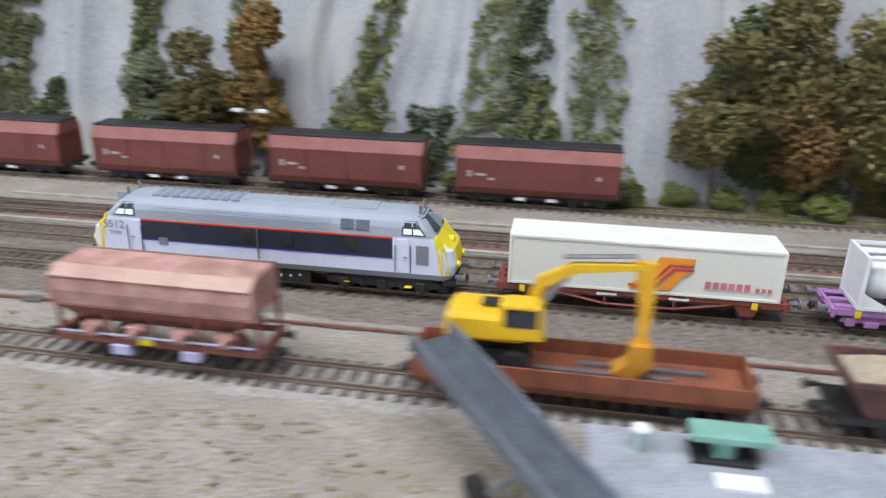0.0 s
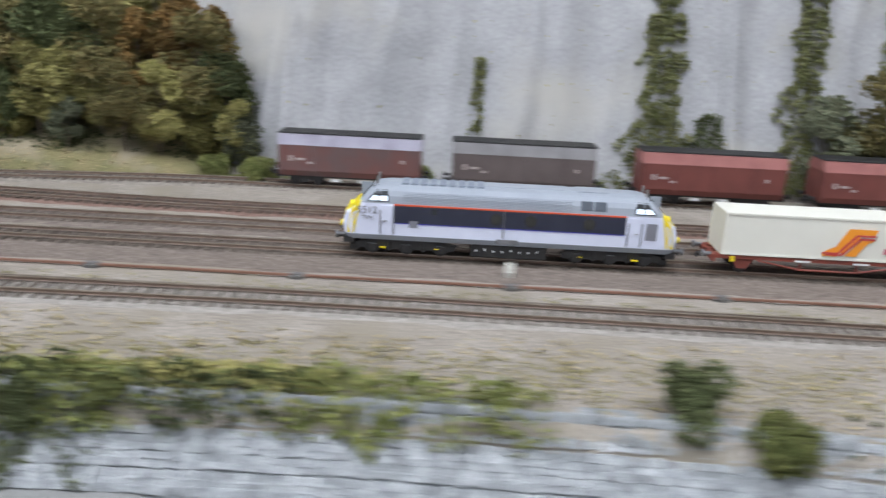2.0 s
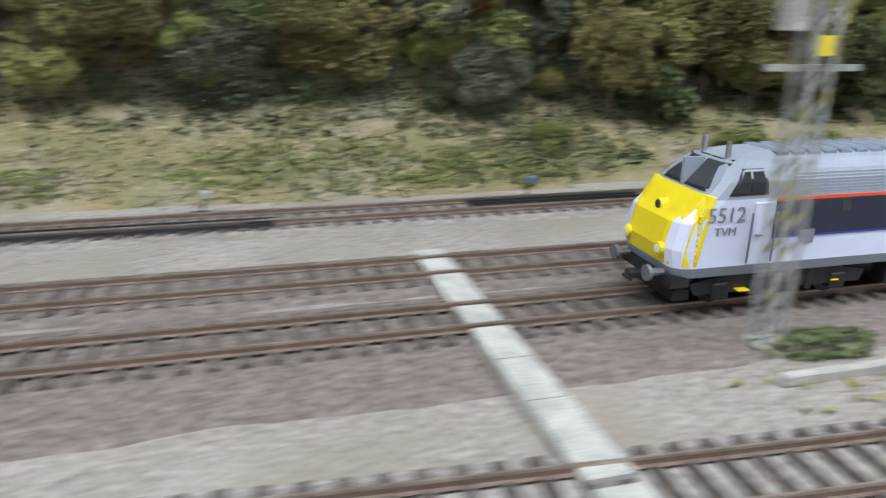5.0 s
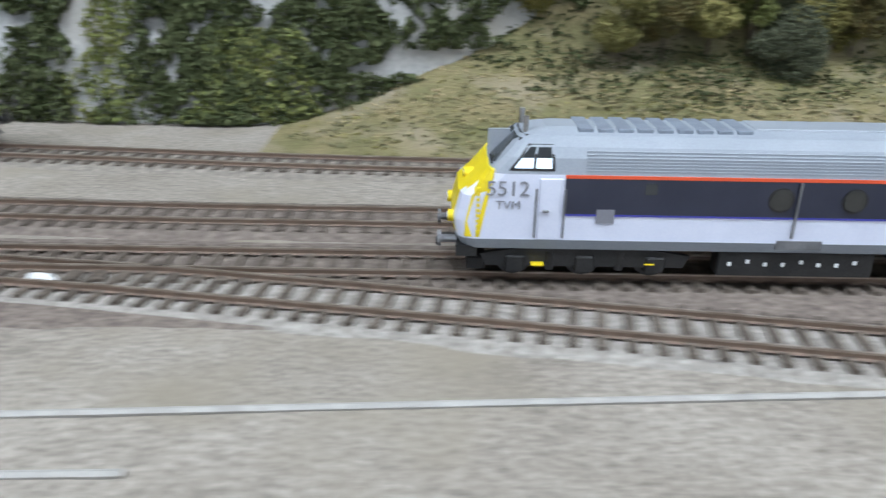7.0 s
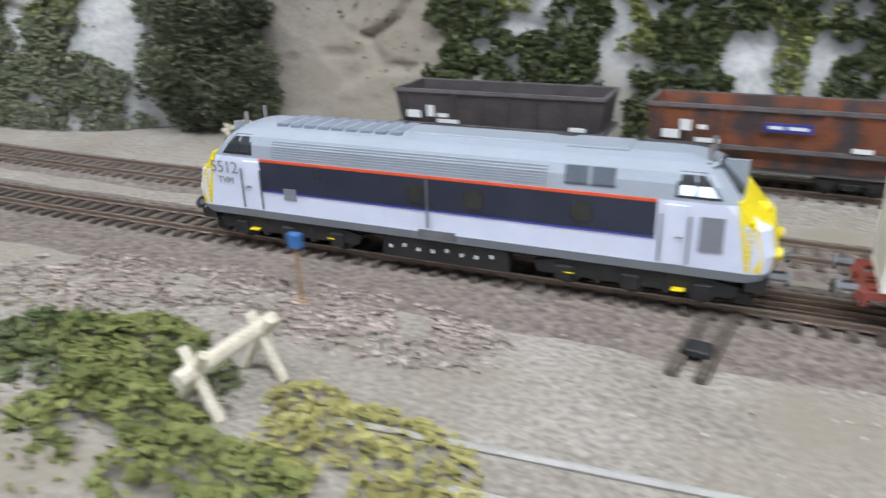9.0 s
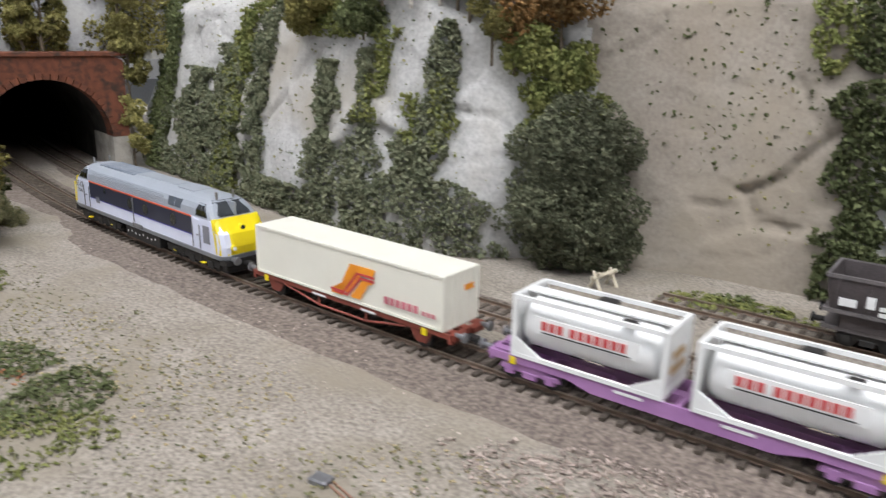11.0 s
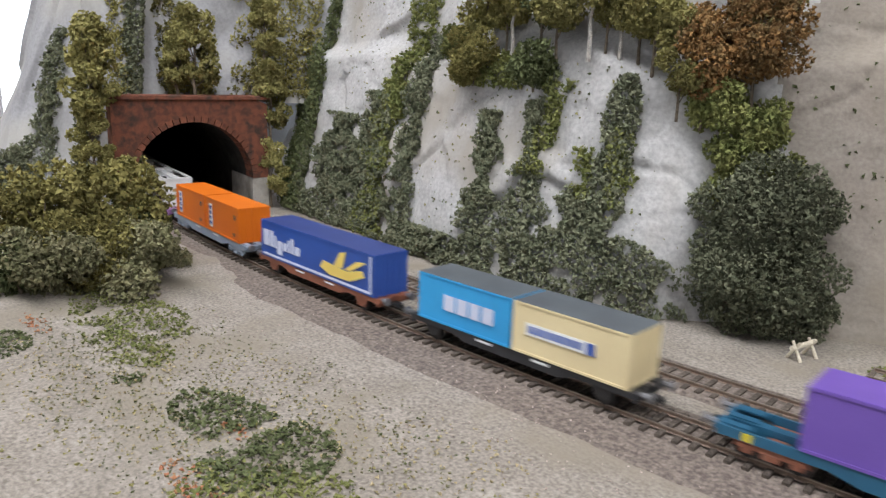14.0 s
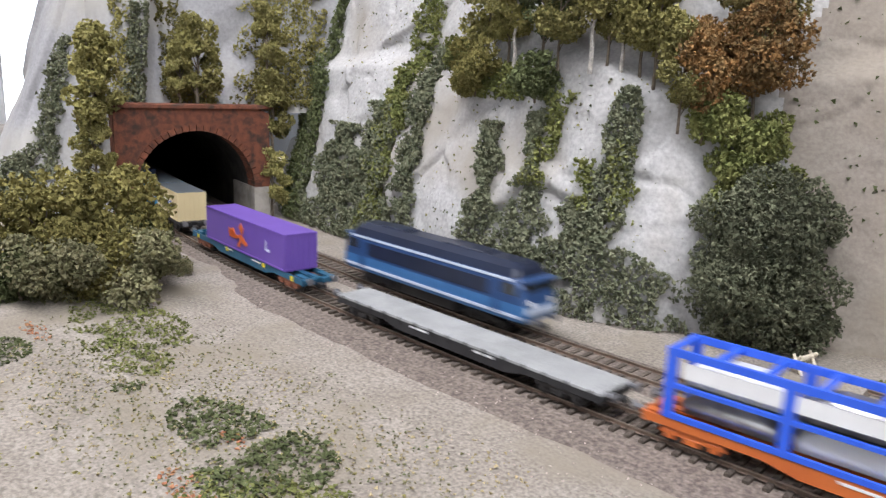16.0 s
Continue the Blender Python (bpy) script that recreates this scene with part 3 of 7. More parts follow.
def bars(name, rows, material, parent, y, depth=0.25):
    """Flat marks on the near side: (x0, x1, z0, z1)."""
    single = {"name_bars": "name_bar", "white_dots": "white_dot", "stencils": "stencil", "marks": "mark", "strip_marks": "strip_mark", "pale_marks": "pale_mark"}.get(name, name)
    for x0, x1, z0, z1 in rows:
        bm = bmesh.new()
        bm_box(bm, x0, x1, y - depth, y, z0, z1)
        ob = part(single, bm, material, parent)
    return ob


def lettering(text, x, z, size, y, material, parent, name):
    cu = bpy.data.curves.new(name, "FONT")
    cu.body, cu.size, cu.extrude = text, size * MM, 0.0001
    ob = bpy.data.objects.new(name, cu)
    scene.collection.objects.link(ob)
    bpy.context.view_layer.update()
    me = bpy.data.meshes.new_from_object(ob)
    bpy.data.objects.remove(ob)
    me.materials.append(material)
    me.transform(Matrix.Translation((x * MM, y * MM, z * MM)) @ Matrix.Rotation(radians(90), 4, "X"))
    t = new(name, me)
    t.parent = parent
    return t


def container(name, L, label, material, w=27.6, h=27.5, ribs=0, group="containers", roof=None, end_doors=True):
    """A freight container, its floor at z = 0."""
    c = thing(name, label, "container", group)
    boxes("body", [(-L / 2 + 0.4, L / 2 - 0.4, -w / 2 + 0.4, w / 2 - 0.4, 0.4, h - 0.5)], material, c)
    fr = bmesh.new()
    for x in (-L / 2, L / 2 - 1.6):
        for y in (-w / 2, w / 2 - 1.6):
            bm_box(fr, x, x + 1.6, y, y + 1.6, 0, h, 0.2)
    for y in (-w / 2, w / 2 - 1.2):
        bm_box(fr, -L / 2 + 1.6, L / 2 - 1.6, y, y + 1.2, 0, 1.3)
        bm_box(fr, -L / 2 + 1.6, L / 2 - 1.6, y, y + 1.2, h - 1.2, h - 0.1)
    for x in (-L / 2, L / 2 - 1.2):
        bm_box(fr, x, x + 1.2, -w / 2 + 1.6, w / 2 - 1.6, 0, 1.3)
        bm_box(fr, x, x + 1.2, -w / 2 + 1.6, w / 2 - 1.6, h - 1.2, h - 0.1)
    part("frame", fr, material, c)
    boxes("roof", [(-L / 2 + 0.3, L / 2 - 0.3, -w / 2 + 0.3, w / 2 - 0.3, h - 0.5, h + 0.15)], roof or material, c)
    if ribs:
        bm = bmesh.new()
        n = int((L - 4) / ribs)
        for i in range(n):
            x = -L / 2 + 2.4 + (L - 4.8) * (i + 0.5) / n
            for y in (-w / 2 + 0.12, w / 2 - 0.42):
                bm_box(bm, x - ribs * 0.22, x + ribs * 0.22, y, y + 0.3, 1.4, h - 1.3)
        part("corrugation", bm, material, c)
    if end_doors:
        for y in (-7, -2, 2, 7):
            bm = bmesh.new()
            bm_tube(bm, (L / 2 - 0.2, y, 1.5), (L / 2 - 0.2, y, h - 1.5), 0.35, n=6)
            part("door_bar", bm, material, c)
    return c


def tank_container(label, mat_red):
    """A twenty foot frame with a tank in it."""
    L, w, h = 69.5, 27.6, 28.5
    c = thing("tank_container", label, "container", "containers")
    fr = bmesh.new()
    for x in (-L / 2, L / 2 - 2.0):
        for y in (-w / 2, w / 2 - 2.0):
            bm_box(fr, x, x + 2, y, y + 2, 0, h, 0.2)
        for z in (0, h - 2):
            bm_box(fr, x, x + 2, -w / 2 + 2, w / 2 - 2, z, z + 2)
    for y in (-w / 2, w / 2 - 1.6):
        bm_box(fr, -L / 2 + 2, L / 2 - 2, y, y + 1.6, h - 1.8, h)
        bm_box(fr, -L / 2 + 2, L / 2 - 2, y, y + 1.6, 0, 1.8)
        for a, b in ((-L / 2 + 2, -L / 2 + 15), (L / 2 - 2, L / 2 - 15)):
            bm_prism_y(fr, [(a, 1.8), (b, 1.8), (a, 9)], y + 0.2, y + 1.3)
    part("frame", fr, M_WHITE, c)
    tk = bmesh.new()
    prof = [(-31.5, 6.0), (-30.5, 10.0), (-28, 12.0), (28, 12.0), (30.5, 10.0), (31.5, 6.0)]
    bm_skin(tk, [[tk.verts.new((x, r * math.cos(a), 14.6 + r * math.sin(a))) for a in (2 * math.pi * i / 24 for i in range(24))] for x, r in prof])
    part("tank", tk, M_WHITE, c, smooth=True)
    for x in (L / 2 - 0.9, -L / 2 + 0.9):
        boxes("end_panel", [(x - 0.3, x + 0.3, -w / 2 + 2, w / 2 - 2, 2, h - 2)], M_WHITE, c)
    boxes("walkway", [(-L / 2 + 2, L / 2 - 2, -3.5, 3.5, h - 1.1, h - 0.3)], M_WHITE, c)
    boxes("hatch", [(-4, 4, 6, 11, h - 2.2, h - 0.8), (14, 20, -11, -7, h - 2.2, h - 0.8)], M_BLACK, c)
    boxes("name_panel", [(-23, 23, -w / 2 + 0.1, -w / 2 + 0.7, 13.5, 21.0)], M_WHITE, c)
    bars("name_bars", [(-20 + i * 3.7 + (2.2 if i > 2 else 0), -17.4 + i * 3.7 + (2.2 if i > 2 else 0), 15.6, 19.4) for i in range(10)], mat_red, c, -w / 2 + 0.1)
    bars("underline", [(-20, 20, 14.2, 14.7)], M_BLACK, c, -w / 2 + 0.1)
    bm = bmesh.new()
    bm_box(bm, L / 2, L / 2 + 0.2, -8, 8, 9, 12)
    bm_box(bm, L / 2, L / 2 + 0.2, -6, 6, 15, 18)
    part("end_marks", bm, surf("ochre_mark", (0.55, 0.36, 0.16), rough=0.5), c)
    return c


def flat_wagon(name, label, L, material, bogie_mat, inset=24, deck=12.6, sill=3.4, belly=True, yellow=(), bogies=True, group="wagons of the train", deck_mat=None):
    """A container flat wagon; L over its buffers."""
    w = thing(name, label, "wagon", group)
    h = L / 2 - 6.5
    bm = bmesh.new()
    for y in (-13.2, 12.0):
        if belly:
            bm_prism_y(bm, [(-h, deck), (h, deck), (h, deck - sill), (h * 0.55, deck - sill), (h * 0.42, deck - sill - 3.0), (-h * 0.42, deck - sill - 3.0), (-h * 0.55, deck - sill), (-h, deck - sill)], y, y + 1.2)
        else:
            bm_box(bm, -h, h, y, y + 1.2, deck - sill, deck)
    part("side_sill", bm, material, w)
    boxes("centre_sill", [(-h, h, -2.5, 2.5, deck - 4.5, deck - 0.4)], material, w)
    n = 7
    for i in range(n):
        x = -h + 2 * h * i / (n - 1)
        for y0, y1 in ((-12, -2.6), (2.6, 12)):
            boxes("cross_member", [(x - 1.3, x + 1.3, y0, y1, deck - 3, deck - 0.3)], material, w)
    if deck_mat:
        boxes("deck", [(-h, h, -13.4, 13.4, deck - 0.3, deck + 1.2)], deck_mat, w, chamfer=0.3)
    for s in (-1, 1):
        boxes("headstock", [(min(s * h, s * (h - 2)), max(s * h, s * (h - 2)), -13.4, 13.4, deck - 4.6, deck + 0.2)], material, w, chamfer=0.3)
        buffers(s * L / 2, s, w)
        bm = bmesh.new()
        for y in (-9, 0, 9):
            bm_box(bm, min(s * (h - 2), s * (h - 14)), max(s * (h - 2), s * (h - 14)), y - 2.0, y + 2.0, deck - 0.2, deck + 0.5)
        part("end_deck", bm, material, w)
        if bogies:
            bogie(s * (L / 2 - inset), w, bogie_mat)
        else:
            wheelset(s * (L / 2 - inset), w)
            for y in (-11.8, 11.8):
                bb = bmesh.new()
                bm_prism_y(bb, [(s * (L / 2 - inset) - 7, 9.4), (s * (L / 2 - inset) + 7, 9.4), (s * (L / 2 - inset) + 3, 3.6), (s * (L / 2 - inset) - 3, 3.6)], y - 0.6, y + 0.6)
                part("axle_guard", bb, bogie_mat, w)
    if yellow:
        for x in yellow:
            bars("yellow_mark", [(x - 1.5, x + 1.5, deck - 4.0, deck - 0.5)], M_YELLOW, w, -13.3, 0.5)
    bars("stencils", [(-h * 0.3, -h * 0.16, deck - 2.4, deck - 1.2), (h * 0.2, h * 0.34, deck - 2.4, deck - 1.2)], M_WHITE, w, -13.3, 0.2)
    return w


def diesel_loco():
    """Six-axle diesel, buffers from 0 to 224.7 mm, built about its middle."""
    lo = thing("diesel_locomotive", "grey and white model diesel locomotive with yellow noses", "locomotive", "locomotives")
    X = 112.35
    pale = surf("loco_pale_grey", (0.64, 0.66, 0.78), (0.69, 0.71, 0.83), 60, 0.38, 0.03)
    grey = surf("loco_roof_grey", (0.31, 0.335, 0.375), (0.29, 0.315, 0.355), 60, 0.42, 0.05)
    navy = surf("loco_dark_band", (0.022, 0.025, 0.045), (0.03, 0.033, 0.055), 60, 0.35, 0.02)
    red = surf("loco_red_line", (0.75, 0.10, 0.03), (0.70, 0.09, 0.03), 60, 0.4, 0.02)
    blue = surf("loco_blue_line", (0.05, 0.05, 0.35), (0.05, 0.05, 0.30), 60, 0.4, 0.02)
    mid = surf("loco_number_grey", (0.20, 0.20, 0.23), (0.24, 0.24, 0.27), 60, 0.5, 0.02)

    MIRROR = surf("mirrored_pane", (0.62, 0.66, 0.70), (0.58, 0.62, 0.66), 60, 0.05, 0.0, metal=1.0)
    SCREEN = surf("windscreen_tint", (0.035, 0.04, 0.045), (0.05, 0.055, 0.06), 90, 0.22, 0.0, spec=0.35)

    def ends(z):
        return np.interp(z, [11, 14, 20, 28, 30, 36, 44.4, 46, 47.2], [-105, -106.5, -107.5, -105.5, -103, -97, -89, -86, -80])

    def half(z):
        return np.interp(z, [11, 14.5, 35, 40, 43, 45.4, 47.2], [15.2, 16.5, 16.5, 15.6, 13.8, 10.6, 5.5])

    def shell(nm, zs, mat, grow=0.0, x_to=None, side=0):
        bm = bmesh.new()
        lv = []
        for z in zs:
            e = ends(z) - grow
            x0, x1 = e, -e
            if x_to is not None:
                x0, x1 = (e, -x_to) if side < 0 else (x_to, -e)
            lv.append((z, x0, x1, half(z) + grow, min(5.5 if x_to is None else 5.0, half(z) * 0.55)))
        bm_stack(bm, lv)
        return part(nm, bm, mat, lo)

    shell("skirt", [11, 12.5, 14.5], grey, 0.15)
    shell("body", [14.5, 20, 28, 30, 33, 35.2], pale)
    shell("roof", [35.2, 38, 40, 41.5, 43, 44.4, 45.5, 46.4, 47.2], grey)
    for s in (-1, 1):
        zs = [15, 18, 20, 24, 28, 30, 33, 36.2]
        bm = bmesh.new()
        lv = []
        for z in zs:
            e = -ends(z) + 0.5
            k = np.interp(z, [15, 36], [99.5, 95.5])
            lv.append((z, *sorted((s * e, s * k)), half(z) - 1.2, 0.9))
        rings = []
        for z, x0, x1, w, r in lv:
            fx, bx = (x0, x1) if s < 0 else (x1, x0)
            c = (fx - bx)
            pts = [(bx, -w - 1.35), (bx + c * 0.55, -w - 0.8), (bx + c * 0.88, -w + 2.6), (fx, -w + 6.5), (fx, w - 6.5), (bx + c * 0.88, w - 2.6), (bx + c * 0.55, w + 0.8), (bx, w + 1.35)]
            rings.append([bm.verts.new((*p, z)) for p in pts])
        bm_skin(bm, rings)
        nose = part("nose", bm, M_YELLOW, lo, "bright yellow rounded nose")
        for y, z in ((-9.5, 19.5), (9.5, 19.5), (0, 30.5)):
            b2 = bmesh.new()
            e = -ends(z) * s
            bm_tube(b2, (e - s * 2, y, z), (e + s * 1.7, y, z), 2.0, 1.9, 12)
            lamp = part("headlight", b2, M_YELLOW, nose)
            b3 = bmesh.new()
            bm_tube(b3, (e + s * 1.6, y, z), (e + s * 1.95, y, z), 1.3, n=10)
            part("lens", b3, M_WHITE if z < 25 else M_GLASS, nose)
        # the front windows, split by a pillar
        for y0, y1 in ((-12.4, -0.8), (0.8, 12.4)):
            for nm, z0, z1, grow, k, mat in (("windscreen_frame", 36.8, 45.4, 0.25, 1.06, M_BLACK), ("windscreen", 37.6, 44.6, 0.5, 0.98, SCREEN)):
                b2 = bmesh.new()
                rings = []
                for z, u in ((z0, 0.0), (z1, 1.0)):
                    e = -ends(z) + grow
                    m = half(z) - 5.6
                    edge = min(half(z) - 1.6, 13.0 * k)
                    inner = 0.5 if k > 1 else 0.9
                    side = 1 if y0 > 0 else -1
                    pts = [(e, inner), (e, m), (e - 1.5, edge), (e - 7, edge), (e - 7, inner)]
                    rings.append([b2.verts.new((s * px, side * py, z)) for px, py in pts])
                bm_skin(b2, rings)
                part(nm, b2, mat, lo)
        boxes("window_pillar", [(*sorted((s * 90.0, s * 97.0)), -0.6, 0.6, 37, 45)], grey, lo)
        bm = bmesh.new()
        for y in (-6, 6):
            bm_tube(bm, (s * 86, y, 45), (s * 86, y, 50.4), 0.8, 0.9, 8)
        part("horn", bm, M_STEEL, lo)
        bm = bmesh.new()
        for z in np.arange(16.5, 31, 1.7):
            bm_box(bm, *sorted((s * 99.6, s * 100.6)), -17.1, -16.2, z, z + 0.8)
        part("ladder_edge", bm, M_YELLOW, lo)
        for y in (-1, 1):
            yy = y * 16.55
            def side_pane(nm, cuts, out, mat):
                bm = bmesh.new()
                rings = []
                for z, xa, xb in cuts:
                    w = float(half(z))
                    rings.append([bm.verts.new((s * xa, y * (w + out), z)), bm.verts.new((s * xb, y * (w + out), z)), bm.verts.new((s * xb, y * (w - 0.6), z)), bm.verts.new((s * xa, y * (w - 0.6), z))])
                bm_skin(bm, rings)
                return part(nm, bm, mat, lo)

            side_pane("cab_window_frame", [(36.2, 77.6, 91.4), (40, 77.8, 88.4), (43.6, 78.2, 85.6)], 0.12, M_BLACK)
            side_pane("cab_window", [(37.0, 78.6, 83.4), (40, 78.7, 83.2), (42.9, 78.9, 82.6)], 0.3, MIRROR)
            side_pane("cab_window", [(37.0, 84.2, 90.0), (40, 84.0, 87.6), (42.9, 83.4, 85.2)], 0.3, MIRROR)
            boxes("cab_door", [(*sorted((s * 75.0, s * 82.0)), *sorted((yy - y * 0.2, yy + y * 0.35)), 14.8, 34.0)], pale, lo, chamfer=0.2)
            bm = bmesh.new()
            for xx in (74.2, 82.8):
                bm_tube(bm, (s * xx, yy + y * 0.9, 15.5), (s * xx, yy + y * 0.9, 31), 0.35, n=6)
            bm_tube(bm, (s * 80.8, yy + y * 0.8, 24), (s * 78.8, yy + y * 0.8, 24), 0.4, n=6)
            part("handrail", bm, M_GREYBUF, lo)
            boxes("step", [(*sorted((s * 79, s * 83)), *sorted((y * 13.5, y * 16.5)), 5.6, 6.0)], M_YELLOW, lo)
        buffers(s * X, s, lo)
        boxes("buffer_beam", [(*sorted((s * 100, s * 106.5)), -15.0, 15.0, 8.0, 11.5)], M_BLACK, lo)
        boxes("snow_plough", [(*sorted((s * 97, s * 103)), -12, 12, 2.5, 6.5)], M_BLACK, lo, chamfer=0.5)
        bm = bmesh.new()
        bx = s * 66
        for y in (-13, 13):
            bm_prism_y(bm, [(bx - 31, 4.6), (bx + 31, 4.6), (bx + 33, 8.5), (bx + 20, 10.5), (bx - 20, 10.5), (bx - 33, 8.5)], y - 0.9, y + 0.9)
            for ax in (-22, 0, 22):
                bm_box(bm, bx + ax - 3, bx + ax + 3, y - 1.8, y + 1.8, 3.2, 8.2, 0.5)
            for ax in (-11, 11):
                bm_tube(bm, (bx + ax, y, 3.5), (bx + ax, y, 9.5), 1.6, n=8)
        bg = part("bogie", bm, M_BLACK, lo)
        for ax in (-22, 0, 22):
            wheelset(bx + ax, bg, 5.9)
        bars("footmark", [(bx - s * 20 - 1.5, bx - s * 20 + 1.5, 6, 6.35)], M_YELLOW, bg, -15.1, 0.4)
    o = -X + 38
    for y in (-1, 1):
        def side(x0, x1, z0, z1, mat, nm, dep=0.25):
            return boxes(nm, [(o + x0, o + x1, *sorted((y * 16.45, y * (16.5 + dep))), z0, z1)], mat, lo)
        side(0, 147, 23.0, 34.2, navy, "dark_band", 0.2)
        side(0, 147, 34.2, 35.2, red, "red_line", 0.3)
        side(0, 147, 22.4, 23.0, blue, "blue_line", 0.25)
        side(10, 15.5, 20.2, 24.6, mid, "small_grille", 0.35)
        side(24, 27.5, 29.5, 33, M_GLASS, "small_window", 0.35)
        for x in (65, 87, 124):
            bm = bmesh.new()
            bm_tube(bm, (o + x, y * 16.4, 28.5), (o + x, y * 16.95, 28.5), 3.9, n=20)
            pw = part("porthole", bm, M_BLACK, lo)
            bm = bmesh.new()
            bm_tube(bm, (o + x, y * 16.6, 28.5), (o + x, y * 17.1, 28.5), 3.2, n=20)
            part("pane", bm, surf("porthole_glass", (0.045, 0.045, 0.042), rough=0.15, bump=0), pw)
        bm = bmesh.new()
        bm_tube(bm, (o + 70, y * 17.4, 16.5), (o + 70, y * 17.4, 34), 0.45, n=6)
        bm_box(bm, o + 66, o + 80, *sorted((y * 16.3, y * 16.8)), 12.5, 15.4)
        part("side_rail", bm, M_GREYBUF, lo)
        bm = bmesh.new()
        for z in np.arange(36.2, 42.0, 0.9):
            yy = half(z)
            bm_box(bm, o + 6, o + 112, *sorted((y * (yy - 0.5), y * (yy + 0.12))), z, z + 0.5)
        part("louvres", bm, grey, lo)
        for x in (118, 126.5):
            bm = bmesh.new()
            bm_prism(bm, [(y * 16.3, 37.2), (y * 16.3, 38), (y * 14.9, 43), (y * 14.0, 43), (y * 15, 37.2)], o + x, o + x + 7.4)
            part("side_window", bm, surf("grille_dark", (0.10, 0.115, 0.14), rough=0.3, bump=0.1), lo)
        boxes("equipment_box", [(o + 50, o + 99, *sorted((y * 8, y * 14.5)), 2.6, 10.8)], M_BLACK, lo, chamfer=0.5)
        bars("white_dots", [(o + 53 + i * 5.6, o + 54.2 + i * 5.6, 6.0 + (i % 3 == 1) * 0.9, 7.2 + (i % 3 == 1) * 0.9) for i in range(8)], M_WHITE, lo, -14.5 if y < 0 else 14.8, 0.3)
    bm = bmesh.new()
    for i in range(9):
        bm_box(bm, o + 4 + i * 6, o + 8.6 + i * 6, -8.4, 8.4, 46.0, 47.3, 0.2)
    part("roof_grille", bm, surf("roof_vent_grey", (0.22, 0.25, 0.30), rough=0.5), lo)
    boxes("roof_hatch", [(o + 58, o + 110, -6, 6, 46.8, 47.5), (o + 116, o + 136, -7, 7, 46.4, 47.5)], grey, lo, chamfer=0.3)
    lettering("5512", o - 23.6, 28.5, 6.6, -16.75, mid, lo, "fleet_number")
    lettering("TVM", o - 20.5, 24.3, 3.8, -16.75, mid, lo, "owner_code")
    boxes("side_grille", [(o + 160, o + 167, -16.8, -16.4, 20, 31)], mid, lo)
    return lo


def blue_loco():
    lo = thing("electric_style_diesel", "dark blue diesel locomotive with pale stripes, running the other way", "locomotive", "locomotives")
    X = 98
    dk = surf("blue_dark", (0.03, 0.075, 0.19), (0.025, 0.06, 0.16), 60, 0.35, 0.03)
    md = surf("blue_mid", (0.05, 0.16, 0.36), (0.045, 0.14, 0.32), 60, 0.35, 0.03)
    navy = surf("blue_black", (0.018, 0.025, 0.05), (0.015, 0.02, 0.04), 60, 0.35, 0.03)
    pale = surf("blue_pale", (0.55, 0.62, 0.72), (0.5, 0.57, 0.68), 60, 0.4, 0.03)
    for nm, mat, lv in (("lower_body", md, [(11, -91, 91, 15.8, 4), (15, -93, 93, 16.4, 4), (22, -93, 93, 16.4, 4)]),
                        ("upper_body", dk, [(22, -93, 93, 16.4, 4), (33, -90.5, 90.5, 16.4, 4), (38, -84, 84, 15.8, 4)]),
                        ("roof", navy, [(38, -85, 85, 15.4, 4), (43, -83, 83, 13, 4), (46, -80, 80, 7, 3)])):
        bm = bmesh.new()
        bm_stack(bm, lv)
        part(nm, bm, mat, lo)
    for y in (-1, 1):
        boxes("lower_stripe", [(-90, 90, *sorted((y * 16.3, y * 16.7)), 13.5, 15.4)], pale, lo)
        boxes("upper_stripe", [(-82, 82, *sorted((y * 15.6, y * 16.4)), 36.0, 37.6)], pale, lo)
        boxes("dark_panel", [(-62, 62, *sorted((y * 16.3, y * 16.65)), 24, 33.5)], navy, lo)
        for s in (-1, 1):
            boxes("cab_window", [(*sorted((s * 74, s * 86)), *sorted((y * 16.0, y * 16.6)), 27.5, 34.5)], M_GLASS, lo)
            boxes("cab_door", [(*sorted((s * 66, s * 72)), *sorted((y * 16.3, y * 16.7)), 14, 35)], dk, lo)
    for s in (-1, 1):
        boxes("front_band", [(*sorted((s * 91.5, s * 93.6)), -14, 14, 16, 20)], pale, lo)
        boxes("windscreen", [(*sorted((s * 87.5, s * 91.2)), -13, -0.8, 27.5, 34.5), (*sorted((s * 87.5, s * 91.2)), 0.8, 13, 27.5, 34.5)], M_GLASS, lo)
        boxes("visor", [(*sorted((s * 84, s * 92.5)), -14.5, 14.5, 35.8, 37.8)], dk, lo, chamfer=0.5)
        for y in (-10, 10):
            bm = bmesh.new()
            bm_tube(bm, (s * 92, y, 23), (s * 94.2, y, 23), 1.8, n=10)
            part("headlight", bm, M_WHITE, lo)
        buffers(s * X, s, lo)
        bogie(s * 55, lo, M_BLACK, 28, 2, 6.2)
    boxes("fuel_tank", [(-30, 30, -13, 13, 3, 11)], M_BLACK, lo, chamfer=0.8)
    for x0, x1 in ((-60, -30), (10, 50)):
        boxes("roof_fan", [(x0, x1, -7, 7, 45.5, 47.1)], navy, lo, chamfer=0.5)
    return lo


